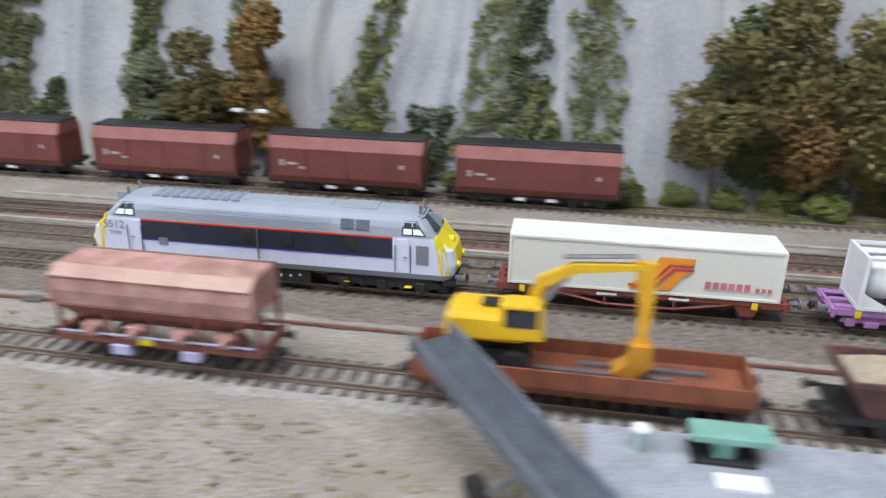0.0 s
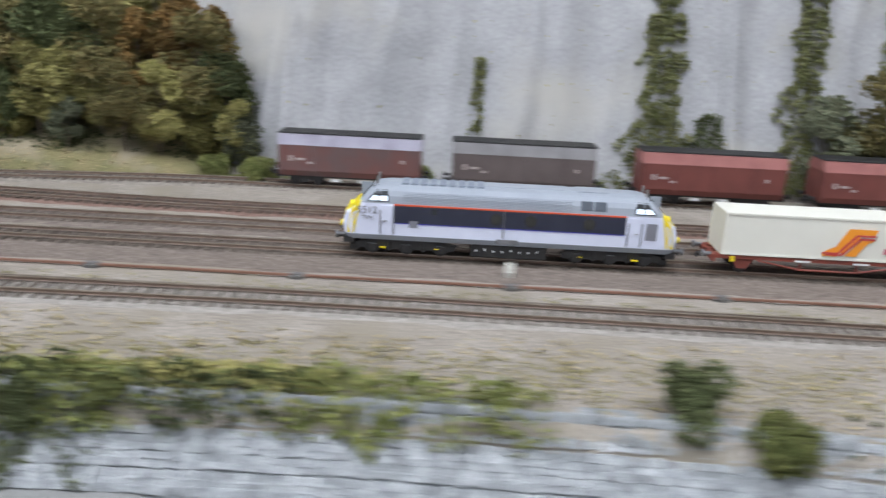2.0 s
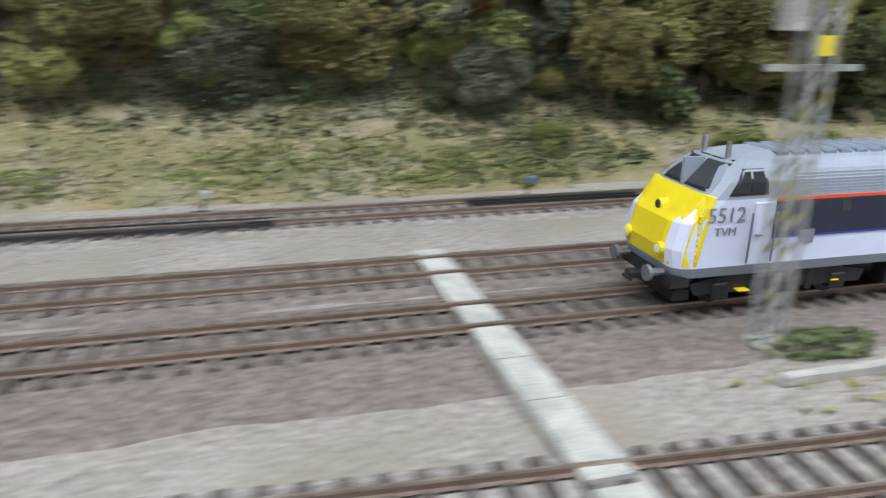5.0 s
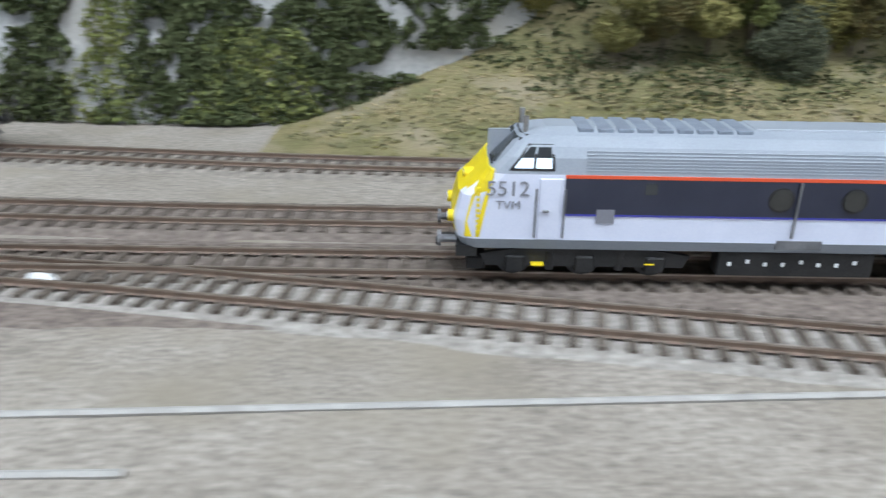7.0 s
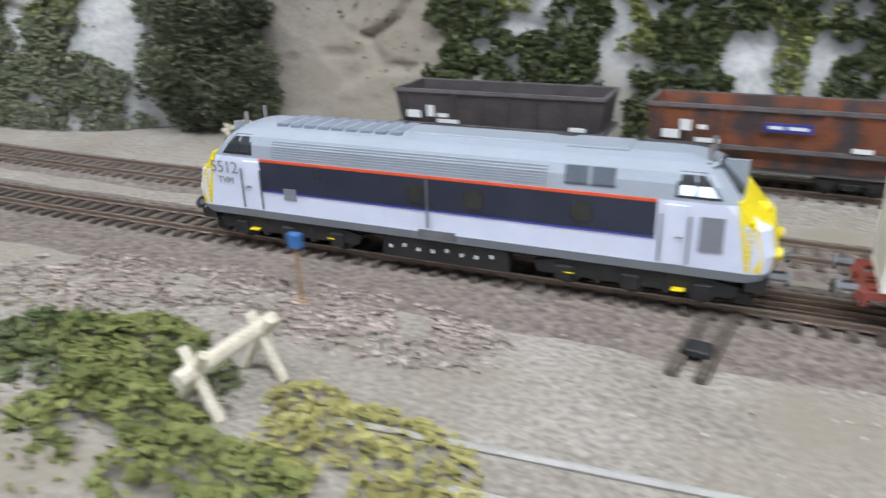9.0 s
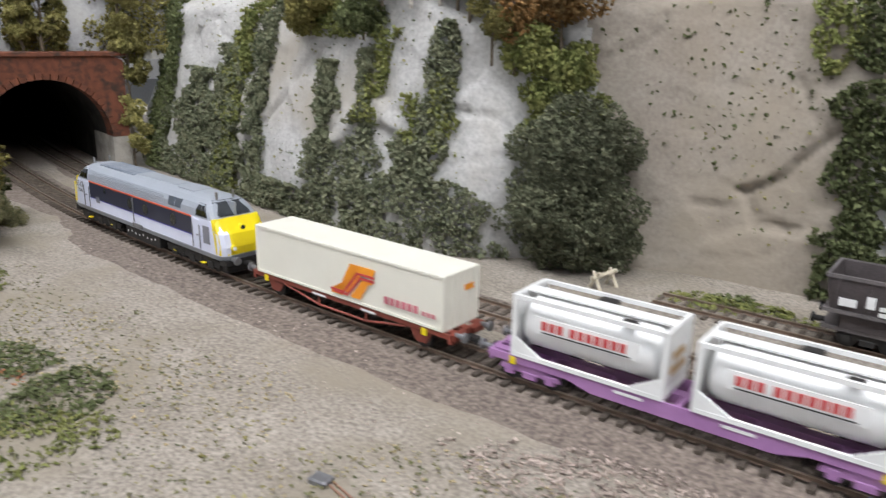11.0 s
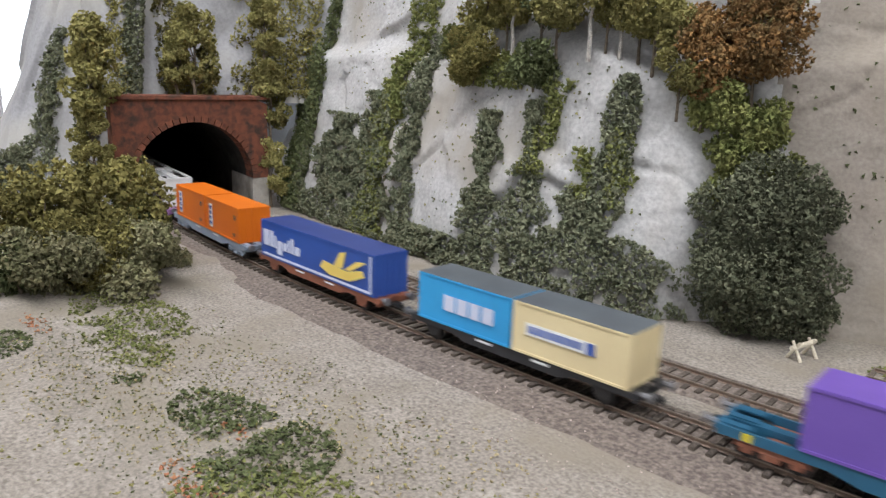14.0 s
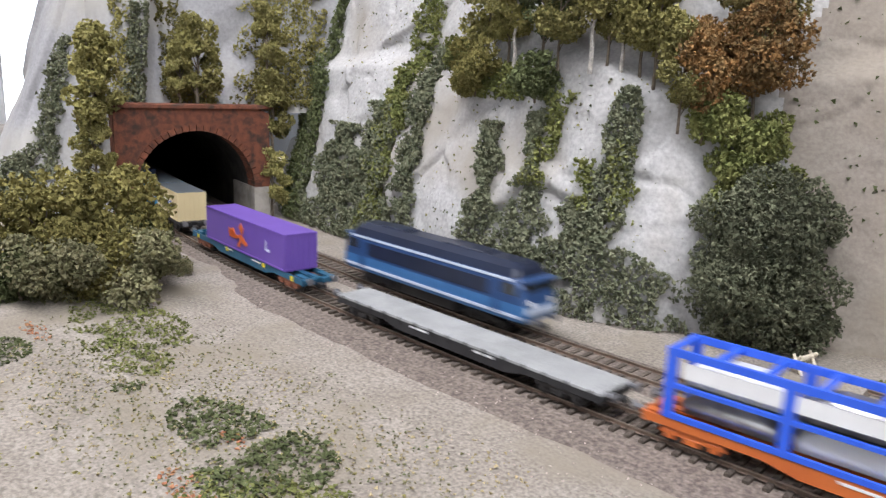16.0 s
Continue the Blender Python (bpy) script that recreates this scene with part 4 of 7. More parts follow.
def car_carrier(orange, blue):
    L = 250
    w = flat_wagon("car_carrier_wagon", "orange flat wagon with a bright blue car-carrying frame", L, orange, orange, 30, 12.6, 4.0, True)
    for x0 in (-110, 6):
        bm = bmesh.new()
        for x in (x0, x0 + 50, x0 + 99):
            for y in (-13.6, 11.6):
                bm_box(bm, x, x + 5, y, y + 2, 13, 45, 0.3)
        for z0, z1 in ((42, 45.4), (27.5, 29.5), (13, 15.5)):
            for y in (-13.6, 11.8):
                bm_box(bm, x0, x0 + 104, y, y + 1.8, z0, z1)
        for x in np.arange(x0, x0 + 104, 20.6):
            bm_box(bm, x, x + 3, -11.8, 11.8, 43, 45)
        part("blue_frame", bm, blue, w)
        boxes("upper_deck", [(x0 + 6, x0 + 98, -11.5, 11.5, 27.2, 28.2)], M_STEEL, w)
        boxes("side_plate", [(x0 + 8, x0 + 96, -13.0, -12.4, 33, 40)], M_WHITE, w)
        for k, xc in enumerate((x0 + 28, x0 + 76)):
            bm = bmesh.new()
            bm_stack(bm, [(29, xc - 21, xc + 21, 9, 3), (34, xc - 22, xc + 22, 9.4, 4), (36, xc - 20, xc + 20, 9, 4), (40.5, xc - 11, xc + 12, 7, 3)])
            part("car_body", bm, (M_WHITE, M_STEEL)[k], w, "small silver model car on the upper rack", True)
            bm = bmesh.new()
            bm_stack(bm, [(15.6, xc - 21, xc + 21, 9, 3), (20, xc - 22, xc + 22, 9.4, 4), (22, xc - 20, xc + 20, 9, 4), (26.4, xc - 11, xc + 12, 7, 3)])
            part("car_body", bm, (M_STEEL, M_WHITE)[k], w, "small silver model car on the lower rack", True)
    return w


def hopper_car(label, body_mat, top_mat, x0, L=129.0):
    """A closed hopper wagon of the back row, standing on the yard line."""
    w = thing("hopper_wagon", label, "wagon", "standing hopper wagons")
    h = L / 2
    bm = bmesh.new()
    bm_prism(bm, [(-14, 9), (14, 9), (16, 14), (16, 36), (-16, 36), (-16, 14)], -h + 3, h - 3)
    part("body", bm, body_mat, w)
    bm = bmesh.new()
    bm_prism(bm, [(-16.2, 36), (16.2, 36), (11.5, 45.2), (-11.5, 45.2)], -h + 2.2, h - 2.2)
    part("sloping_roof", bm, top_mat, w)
    boxes("roof_walk", [(-h + 2, h - 2, -11.8, 11.8, 45.2, 46.6)], M_BLACK, w, chamfer=0.4)
    for x in (-h + 3, -h * 0.5, -1, h * 0.5, h - 5):
        boxes("rib", [(x, x + 1.6, -16.7, -15.8, 12, 36)], body_mat, w)
    boxes("sole_bar", [(-h, h, -13, 13, 7.5, 10)], M_BLACK, w)
    bars("marks", [(-h + 12, -h + 15, 22, 27), (-h + 18, -h + 26, 23, 25), (-h + 28, -h + 34, 20, 22), (h - 20, h - 17, 24, 27)], surf("chalk_grey", (0.50, 0.42, 0.40), rough=0.7), w, -16.0, 0.2)
    for s in (-1, 1):
        bogie(s * (h - 26), w, M_BLACK, 20, 2)
        buffers(s * (h + 5), s, w, M_BLACK)
        bars("white_plate", [(s * 12 - 4, s * 12 + 4, 4.5, 7)], M_WHITE, w, -13.3, 0.3)
    w.matrix_basis = bogie_pose(-x0 - 0.02, -(x0 + L * MM) + 0.02, 0, "yard")
    return w


def coal_car(label, mat_body, mat_low, x0, L, marks):
    w = thing("coal_wagon", label, "wagon", "coal wagons")
    h = L / 2
    bm = bmesh.new()
    rings = []
    for z, xx, yy in ((20, h - 3, 15.2), (38, h, 16.4), (38, h - 1.6, 14.8), (22, h - 4.5, 13.4)):
        rings.append([bm.verts.new((a * xx, b * yy, z)) for a, b in ((-1, -1), (1, -1), (1, 1), (-1, 1))])
    bm_skin(bm, rings, caps=False)
    bm.faces.new(rings[-1])
    part("hopper_body", bm, mat_body, w)
    boxes("rim", [(-h - 0.4, h + 0.4, -17, -15.6, 36.6, 38.4), (-h - 0.4, h + 0.4, 15.6, 17, 36.6, 38.4), (-h - 0.4, -h + 1.2, -15.6, 15.6, 36.6, 38.4), (h - 1.2, h + 0.4, -15.6, 15.6, 36.6, 38.4)], mat_low, w)
    for i in range(8):
        x = -h + 5 + (L - 12) * i / 7
        boxes("stake", [(x, x + 1.2, -16.9, -15.3, 21, 37)], mat_body, w)
    boxes("mid_sill", [(-h, h, -16.6, 16.6, 18.6, 20.4)], mat_low, w)
    boxes("lower_chute", [(-h + 8, h - 8, -14, 14, 10.5, 18.6)], mat_body, w, chamfer=0.8)
    boxes("frame", [(-h, h, -13.5, 13.5, 8.6, 10.6)], mat_low, w)
    for s in (-1, 1):
        bogie(s * (h - 22), w, M_BLACK, 19, 2)
        buffers(s * (h + 5), s, w, M_BLACK)
    bars("stencils", marks, M_WHITE, w, -16.5, 0.5)
    if L < 113:
        boxes("blue_plate", [(-4, 16, -17.4, -16.8, 28, 32)], surf("plate_blue", (0.03, 0.05, 0.30), rough=0.5), w)
        bars("name_bars", [(-2, 4, 29.3, 30.7), (6, 14, 29.3, 30.7)], M_WHITE, w, -17.4, 0.2)
    w.matrix_basis = bogie_pose(-x0 - 0.02, -(x0 + L * MM) + 0.02, 0, "yard")
    return w


# ---- things on the siding ----
def old_hopper():
    pink = surf("faded_red_paint", (0.50, 0.29, 0.25), (0.38, 0.19, 0.155), 90, 0.75, 0.3, dirt=(0.30, 0.16, 0.12))
    dark = surf("dark_red_paint", (0.24, 0.085, 0.06), (0.17, 0.06, 0.045), 90, 0.7, 0.2)
    lilac = surf("lilac_grey", (0.50, 0.48, 0.66), (0.42, 0.40, 0.56), 60, 0.6, 0.1)
    w = thing("ballast_hopper", "faded pinkish red ballast hopper wagon standing on the siding", "wagon")
    bm = bmesh.new()
    bm_prism(bm, [(-15.5, 30), (15.5, 30), (16.5, 38), (15.8, 45), (11, 49), (-11, 49), (-15.8, 45), (-16.5, 38)], -50, 50)
    part("upper_hopper", bm, pink, w)
    tan = surf("dusty_roof_paint", (0.52, 0.35, 0.27), (0.44, 0.27, 0.21), 60, 0.8, 0.3)
    for s in (-1, 1):
        bm = bmesh.new()
        bm_prism(bm, [(s * 16.0, 45.1), (s * 11.2, 49.3), (s * 11.2, 49.9), (s * 16.6, 45.3)], -50.4, 50.4)
        part("roof_slope", bm, tan, w)
    for x in (-50.6, -17, 17, 50.6):
        bm = bmesh.new()
        bm_prism(bm, [(-15.9, 30), (-16.9, 38), (-16.2, 45), (-15.6, 45), (-16.3, 38), (-15.3, 30)], x - 0.6, x + 0.6)
        part("rib", bm, pink, w)
    bm = bmesh.new()
    bm_skin(bm, [[bm.verts.new((a * x, b * y, z)) for a, b in ((-1, -1), (1, -1), (1, 1), (-1, 1))] for x, y, z in ((34, 7, 19), (45, 12.5, 25), (49, 15.8, 31))])
    part("lower_hopper", bm, dark, w)
    boxes("sole_bar", [(-52, 52, -14.5, -13, 11, 14), (-52, 52, 13, 14.5, 11, 14), (-54, -51, -14, 14, 10.5, 15), (51, 54, -14, 14, 10.5, 15)], dark, w)
    for x in (-34, -12, 12, 34):
        bm = bmesh.new()
        bm_tube(bm, (x, -15.5, 17), (x + 5, -15.5, 22), 2.2, n=8)
        bm_box(bm, x - 4, x + 4, -15, -9, 14.2, 21, 0.6)
        part("discharge_door", bm, pink, w)
        boxes("stanchion", [(x + 9, x + 11, -15.2, -13.6, 14, 30)], dark, w)
    for x in (-19, 17):
        boxes("chute", [(x - 5, x + 5, -15.5, -10, 6, 11)], lilac, w, chamfer=0.6)
    bars("rail_bar", [(-50, 50, 16, 16.9)], lilac, w, -15.2, 0.6)
    bars("yellow_plate", [(-8, -2, 12.4, 15.6)], M_YELLOW, w, -15.0, 0.5)
    for s in (-1, 1):
        wheelset(s * 31, w)
        buffers(s * 59, s, w, M_BLACK)
        for y in (-12.2, 12.2):
            boxes("end_post", [(*sorted((s * 50, s * 52)), y - 0.8, y + 0.8, 14, 32)], dark, w)
    w.matrix_basis = bogie_pose(0.071, 0.009, 0, "siding") @ Matrix.Scale(0.94, 4)


def digger_wagon():
    rust = surf("rust_red_wagon", (0.27, 0.085, 0.04), (0.19, 0.06, 0.03), 90, 0.7, 0.2)
    amber_y = surf("excavator_yellow", (0.80, 0.50, 0.012), (0.72, 0.42, 0.012), 90, 0.45, 0.06)
    L, h = 150, 72
    w = thing("low_sided_wagon", "rust red low-sided wagon on the siding, carrying an excavator", "wagon")
    boxes("floor", [(-h, h, -15, 15, 12, 13.4)], rust, w)
    boxes("side", [(-h, h, -16, -14.8, 12, 20.5)], rust, w)
    boxes("side", [(-h, h, 14.8, 16, 12, 20.5)], rust, w)
    for s in (-1, 1):
        boxes("end", [(*sorted((s * h, s * (h + 1.2))), -16, 16, 12, 20.5)], rust, w)
        wheelset(s * 45, w)
        buffers(s * (h + 7), s, w, M_BLACK)
        boxes("axle_guard", [(*sorted((s * 40, s * 50)), -12.6, -11.4, 4, 12)], M_BLACK, w)
    boxes("sole_bar", [(-h, h, -14, -12, 8, 12), (-h, h, 12, 14, 8, 12)], rust, w)
    for bar in ((-20, 40, -3, 0, 13.4, 14.6), (0, 55, 4, 7, 13.4, 15), (-10, 60, -11, -9, 13.4, 14.4)):
        boxes("loose_bar", [bar], M_GREYBUF, w)
    bars("yellow_ring", [(-36, -30, 9, 11.5)], amber_y, w, -14.0, 0.5)
    at = bogie_pose(-0.103, -0.188, 0, "siding") @ Matrix.Scale(0.95, 4)
    w.matrix_basis = at
    # the excavator stands in the wagon
    d = thing("excavator", "yellow wheeled excavator standing in the low wagon", "excavator")
    d.matrix_basis = at @ pose(-0.006, 0, 0.0134)
    d_ = -54
    bm = bmesh.new()
    bm_stack(bm, [(16.5, d_ + 2, d_ + 36, 11, 3), (18, d_ + 0.5, d_ + 37, 12, 3), (26.5, d_ + 1, d_ + 36.5, 11.6, 3), (29, d_ + 3, d_ + 34, 10, 3)])
    part("engine_house", bm, amber_y, d)
    bm = bmesh.new()
    bm_stack(bm, [(19, d_ + 24, d_ + 44, 5.2, 1.5), (34, d_ + 25, d_ + 43, 5, 1.5), (36, d_ + 27, d_ + 41, 4, 1.5)])
    bmesh.ops.translate(bm, vec=(0, -7.5, 0), verts=bm.verts)
    cab = part("cab", bm, amber_y, d)
    boxes("cab_window", [(d_ + 27, d_ + 41, -12.95, -12.4, 25, 33)], M_GLASS, cab)
    boxes("vent", [(d_ + 16, d_ + 24, -4, 4, 30.3, 31.0)], M_BLACK, d)
    boxes("undercarriage", [(d_ - 2, d_ + 38, -9, 9, 5, 12)], M_BLACK, d, chamfer=0.6)
    bm = bmesh.new()
    bm_tube(bm, (d_ + 18, 0, 12), (d_ + 18, 0, 16.6), 8, n=16)
    part("turntable", bm, M_BLACK, d)
    for x in (d_ + 3, d_ + 32):
        for y in (-11, 11):
            bm = bmesh.new()
            bm_tube(bm, (x, y - 2.6, 6.2), (x, y + 2.6, 6.2), 6.2, n=16)
            part("wheel", bm, M_BLACK, d)

    def beam(nm, pts, half_w, mat):
        bm = bmesh.new()
        bm_prism_y(bm, pts, -half_w, half_w)
        return part(nm, bm, mat, d)

    boom = beam("boom", [(d_ + 32, 22), (d_ + 38, 21), (d_ + 43, 40), (d_ + 56, 47.5), (d_ + 84, 51), (d_ + 84, 53.4), (d_ + 54, 51.4), (d_ + 39.5, 44)], 1.9, amber_y)
    beam("stick", [(d_ + 79, 55), (d_ + 88, 54), (d_ + 89, 40), (d_ + 87.6, 15), (d_ + 84, 15), (d_ + 82.6, 36)], 1.6, surf("stick_amber", (0.80, 0.44, 0.01), (0.72, 0.36, 0.01), 90, 0.45, 0.05))
    for p, q in (((d_ + 40, 3.2, 30), (d_ + 52, 3.2, 46)), ((d_ + 40, -3.2, 30), (d_ + 52, -3.2, 46)), ((d_ + 50, 0, 54), (d_ + 80, 0, 56.5))):
        bm = bmesh.new()
        bm_tube(bm, p, q, 1.1, n=8)
        part("hydraulic_ram", bm, M_STEEL, boom)
    amber = surf("bucket_orange", (0.62, 0.29, 0.02), (0.5, 0.22, 0.02), 90, 0.5, 0.1)
    beam("bucket", [(d_ + 82, 17), (d_ + 90, 17), (d_ + 91, 8), (d_ + 84, 0.4), (d_ + 74, 3), (d_ + 80, 8)], 5, amber)


def sand_wagon():
    dark = surf("brown_wagon", (0.13, 0.055, 0.045), (0.09, 0.04, 0.035), 90, 0.7, 0.2)
    w = thing("open_wagon", "dark brown open wagon with a sand load on the siding", "wagon")
    bm = bmesh.new()
    bm_skin(bm, [[bm.verts.new((a * x, b * y, z)) for a, b in ((-1, -1), (1, -1), (1, 1), (-1, 1))] for x, y, z in ((46, 12, 10), (56, 16, 26), (56, 16, 28), (54.5, 14.5, 28), (54, 14, 24))])
    part("body", bm, dark, w)
    bm = bmesh.new()
    bm_skin(bm, [[bm.verts.new((a * x, b * y, z)) for a, b in ((-1, -1), (1, -1), (1, 1), (-1, 1))] for x, y, z in ((54, 14, 24.2), (40, 8, 29), (20, 3, 31))])
    part("sand_load", bm, surf("sand_load", (0.42, 0.34, 0.24), (0.34, 0.27, 0.19), 200, 0.95, 0.8), w)
    boxes("frame", [(-57, 57, -13, 13, 8, 11)], M_BLACK, w)
    for s in (-1, 1):
        wheelset(s * 36, w)
        buffers(s * 64, s, w, M_BLACK)
    w.matrix_basis = bogie_pose(-0.265, -0.34, 0, "siding")


# ---- the place ----
build_ground()
T_MAIN = build_track("main", -1.25, 4.2, 0.0, "main line track with brown ballast and wooden sleepers", M_BALLAST, 26, (2.02, 2.95), 0.0, near=50)
build_track("main", -1.25, 4.2, second_gap, "second main line track beside the first, with rusty rails", M_BALLAST, 22, (2.30, 2.62), -0.75)
build_track("yard", -1.25, 2.455, 0.0, "yard track with grey ballast at the foot of the rock", M_BALLAST_GREY, 20, None, -0.6)
build_track("loop", -1.25, 1.22, 0.0, "loop track joining the yard line by a turnout", surf("ballast_red", (0.24, 0.155, 0.125), (0.16, 0.10, 0.08), 250, 0.95, 1.0, fine=520, spec=0.1), 22)
build_track("siding", -1.25, 2.1, 0.0, "front siding with dark sleepers showing through pale gravel", surf("ballast_pale", (0.36, 0.33, 0.295), (0.25, 0.225, 0.20), 250, 0.95, 1.0, fine=520, contrast=0.7, spec=0.1), 18, (1.10, 1.62), -0.25)

ROCK_A = Face(FACE_1, 0.33, 0.42, 1.7, 0.9)
ROCK_A.build("wall_rock_yard", M_ROCK, "pale grey plaster rock face with upright folds")
ROCK_B = Face(FACE_2, 0.24, 0.44, 5.3, 1.0, ledge=(0.168, 0.016, 0.45))
ROCK_B.build("wall_rock_curve", M_ROCK2, "weathered grey-beige rock face with cracks beside the curve", 0.003, 0.003)
curve_rock = bpy.data.objects["wall_rock_curve"].data
curve_rock.materials.append(M_ROCK3)
for poly in curve_rock.polygons:
    cx, cy, cz = poly.center
    if cx > -2.519 - 0.10 * cz + 0.02 * noise.noise(Vector((cx * 20, cz * 20, 1))) and cx < -2.36:
        poly.material_index = 1
ROCK_C = Face([(-2.931, 0.245), (-3.001, 0.195), (-3.056, 0.156), (-3.076, 0.100), (-3.101, 0.038), (-3.116, 0.000)], 0.36, 0.46, 9.1, 0.94, base=0.112)
ROCK_C.build("wall_rock_portal", M_ROCK, "grey rock with deep upright folds above the tunnel mouth", 0.004, 0.004)
ROCK_D = Face([(-3.093, 0.032), (-3.116, 0.005), (-3.151, -0.018), (-3.191, -0.045), (-3.251, -0.090)], 0.30, 0.44, 12.4, 0.94, taper=([0.0, 0.08, 0.16, 0.22], [1, 1, 0.55, 0.2]))
ROCK_D.build("wall_rock_end", M_ROCK, "grey rock spur with ivy beside the tunnel mouth", 0.004, 0.004)
FOREST_BACK = Face([(-0.78, 0.36), (-1.3, 0.40), (-1.86, 0.33)], 0.15, 0.42, 3.3, 0.8)
FOREST_BACK.build("hillside", M_SLOPE, "dark wooded hillside behind the trees", 0.012, 0.012)


def build_portal():
    p, u = on_line(PORTAL_S, second_gap(PORTAL_S) / 2)
    n = np.array([-u[1], u[0]]) if u[0] < 0 else np.array([u[1], -u[0]])
    n = n if n[1] > 0 else -n
    m = Matrix(((n[0], u[0], 0, p[0]), (n[1], u[1], 0, p[1]), (0, 0, 1, 0), (0, 0, 0, 1)))
    t = tagged(new("tunnel_portal"), "red-brown brick tunnel portal for two tracks", "tunnel portal")
    t.matrix_basis = m
    R, Z, W = 62.0, 31.0, 80
    arc = [(R * math.cos(a), Z + R * math.sin(a)) for a in (math.pi * i / 28 for i in range(29))]

    def slab(nm, inner, outer, y0, y1, mat):
        bm = bmesh.new()
        k = len(inner)
        for y in (y0, y1):
            for pts in (inner, outer):
                for x, z in pts:
                    bm.verts.new((x, y, z))
        bm.verts.ensure_lookup_table()
        v = bm.verts
        for i in range(k - 1):
            bm.faces.new((v[i], v[i + 1], v[k + i + 1], v[k + i]))
            bm.faces.new((v[2 * k + i], v[3 * k + i], v[3 * k + i + 1], v[2 * k + i + 1]))
            bm.faces.new((v[i], v[2 * k + i], v[2 * k + i + 1], v[i + 1]))
            bm.faces.new((v[k + i], v[k + i + 1], v[3 * k + i + 1], v[3 * k + i]))
        return part(nm, bm, mat, t)

    outer = []
    for x, z in arc:
        dx, dz = x / R, (z - Z) / R
        k = min(W / max(abs(dx), 1e-6), (116 - Z) / max(dz, 1e-6))
        outer.append((dx * k, Z + dz * k))
    slab("brick_face", [(x * 1.09, Z + (z - Z) * 1.09) for x, z in arc], outer, -6, 14, M_BRICK)
    for i in range(28):
        a0, a1 = math.pi * (i + 0.06) / 28, math.pi * (i + 0.94) / 28
        bm = bmesh.new()
        prof = [(r * math.cos(a), Z + r * math.sin(a)) for r, a in ((R, a0), (R * 1.10, a0), (R * 1.10, a1), (R, a1))]
        bm_prism_y(bm, prof, -7.2, 14)
        part("voussoir", bm, M_BRICK, t)
    for s in (-1, 1):
        boxes("pier", [(*sorted((s * R, s * W)), -6, 14, 4 - 8, Z)], M_BRICK if s < 0 else M_CONCRETE, t)
        boxes("inner_wall", [(*sorted((s * R, s * (R + 4))), 14.1, 60, -4, Z)], M_CONCRETE, t)
    boxes("coping", [(-W - 3, W + 3, -9, 16, 116, 120)], M_BRICK, t, chamfer=0.8)
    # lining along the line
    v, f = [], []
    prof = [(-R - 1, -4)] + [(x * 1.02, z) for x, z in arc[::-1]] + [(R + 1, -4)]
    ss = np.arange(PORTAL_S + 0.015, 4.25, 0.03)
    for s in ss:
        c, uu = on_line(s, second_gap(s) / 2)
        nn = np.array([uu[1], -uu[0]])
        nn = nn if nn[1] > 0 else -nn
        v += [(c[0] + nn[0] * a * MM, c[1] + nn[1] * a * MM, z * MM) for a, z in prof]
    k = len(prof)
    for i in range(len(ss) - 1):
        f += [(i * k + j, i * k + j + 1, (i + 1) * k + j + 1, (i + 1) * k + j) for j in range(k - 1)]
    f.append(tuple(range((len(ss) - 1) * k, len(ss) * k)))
    tagged(raw_mesh("tunnel_lining", v, f, M_LINING), "very dark grey tunnel lining", "tunnel", kind="structure")


build_portal()


# ---- retaining wall at the front, of single stones ----
def build_front_wall():
    wall = tagged(new("retaining_wall"), "pale bluish grey rough stone retaining wall", "wall", kind="structure")
    rnd = random.Random(5)
    core = bmesh.new()
    rings = []
    for x in np.arange(-1.03, -0.19, 0.02):
        e = float(front_edge(x))
        rings.append([core.verts.new((x * 1000, y * 1000, z * 1000)) for y, z in ((e + 0.012, -0.004), (e - 0.001, -0.004), (e - 0.022, -0.042), (e + 0.012, -0.042))])
    bm_skin(core, rings)
    part("core", core, M_STONE, wall)
    kinds = []
    for k in range(10):
        bm = bmesh.new()
        w, h = rnd.uniform(3.5, 9), rnd.uniform(2.4, 4.4)
        bm_box(bm, -w / 2, w / 2, -1.4, 1.6, -h / 2, h / 2, 0.5)
        for vv in bm.verts:
            vv.co += Vector((rnd.uniform(-0.5, 0.5), rnd.uniform(-0.5, 0.5), rnd.uniform(-0.35, 0.35)))
        bmesh.ops.scale(bm, vec=(MM, MM, MM), verts=bm.verts)
        me = bpy.data.meshes.new("stone")
        bm.to_mesh(me)
        bm.free()
        me.materials.append(M_STONE)
        kinds.append((me, w, h))
    single, verts, faces = 0, [], []
    for row in range(12):
        z = -0.0028 - row * 0.0031 + rnd.uniform(-0.0007, 0.0007)
        x = -1.02 + rnd.uniform(0, 0.006)
        while x < -0.20:
            me, w, h = rnd.choice(kinds)
            e = float(front_edge(x))
            e1 = float(front_edge(x + 0.01))
            y = e - 0.001 - (-0.004 - z) * 0.021 / 0.038
            m = pose(x, y, z, -29, rnd.uniform(-4, 4), math.degrees(math.atan2(e1 - e, 0.01)))
            if -0.95 < x < -0.40 and row < 4 and single < 300:
                o = new("stone", me)
                o.parent, o.matrix_basis = wall, m
                single += 1
            else:
                k = len(verts)
                verts += [tuple(m @ q.co) for q in me.vertices]
                faces += [tuple(i + k for i in pl.vertices) for pl in me.polygons]
            x += (w + 0.7) * MM
    rest = raw_mesh("stones", verts, faces, M_STONE)
    rest.parent = wall
    tagged(rest, kind="stuff")


build_front_wall()

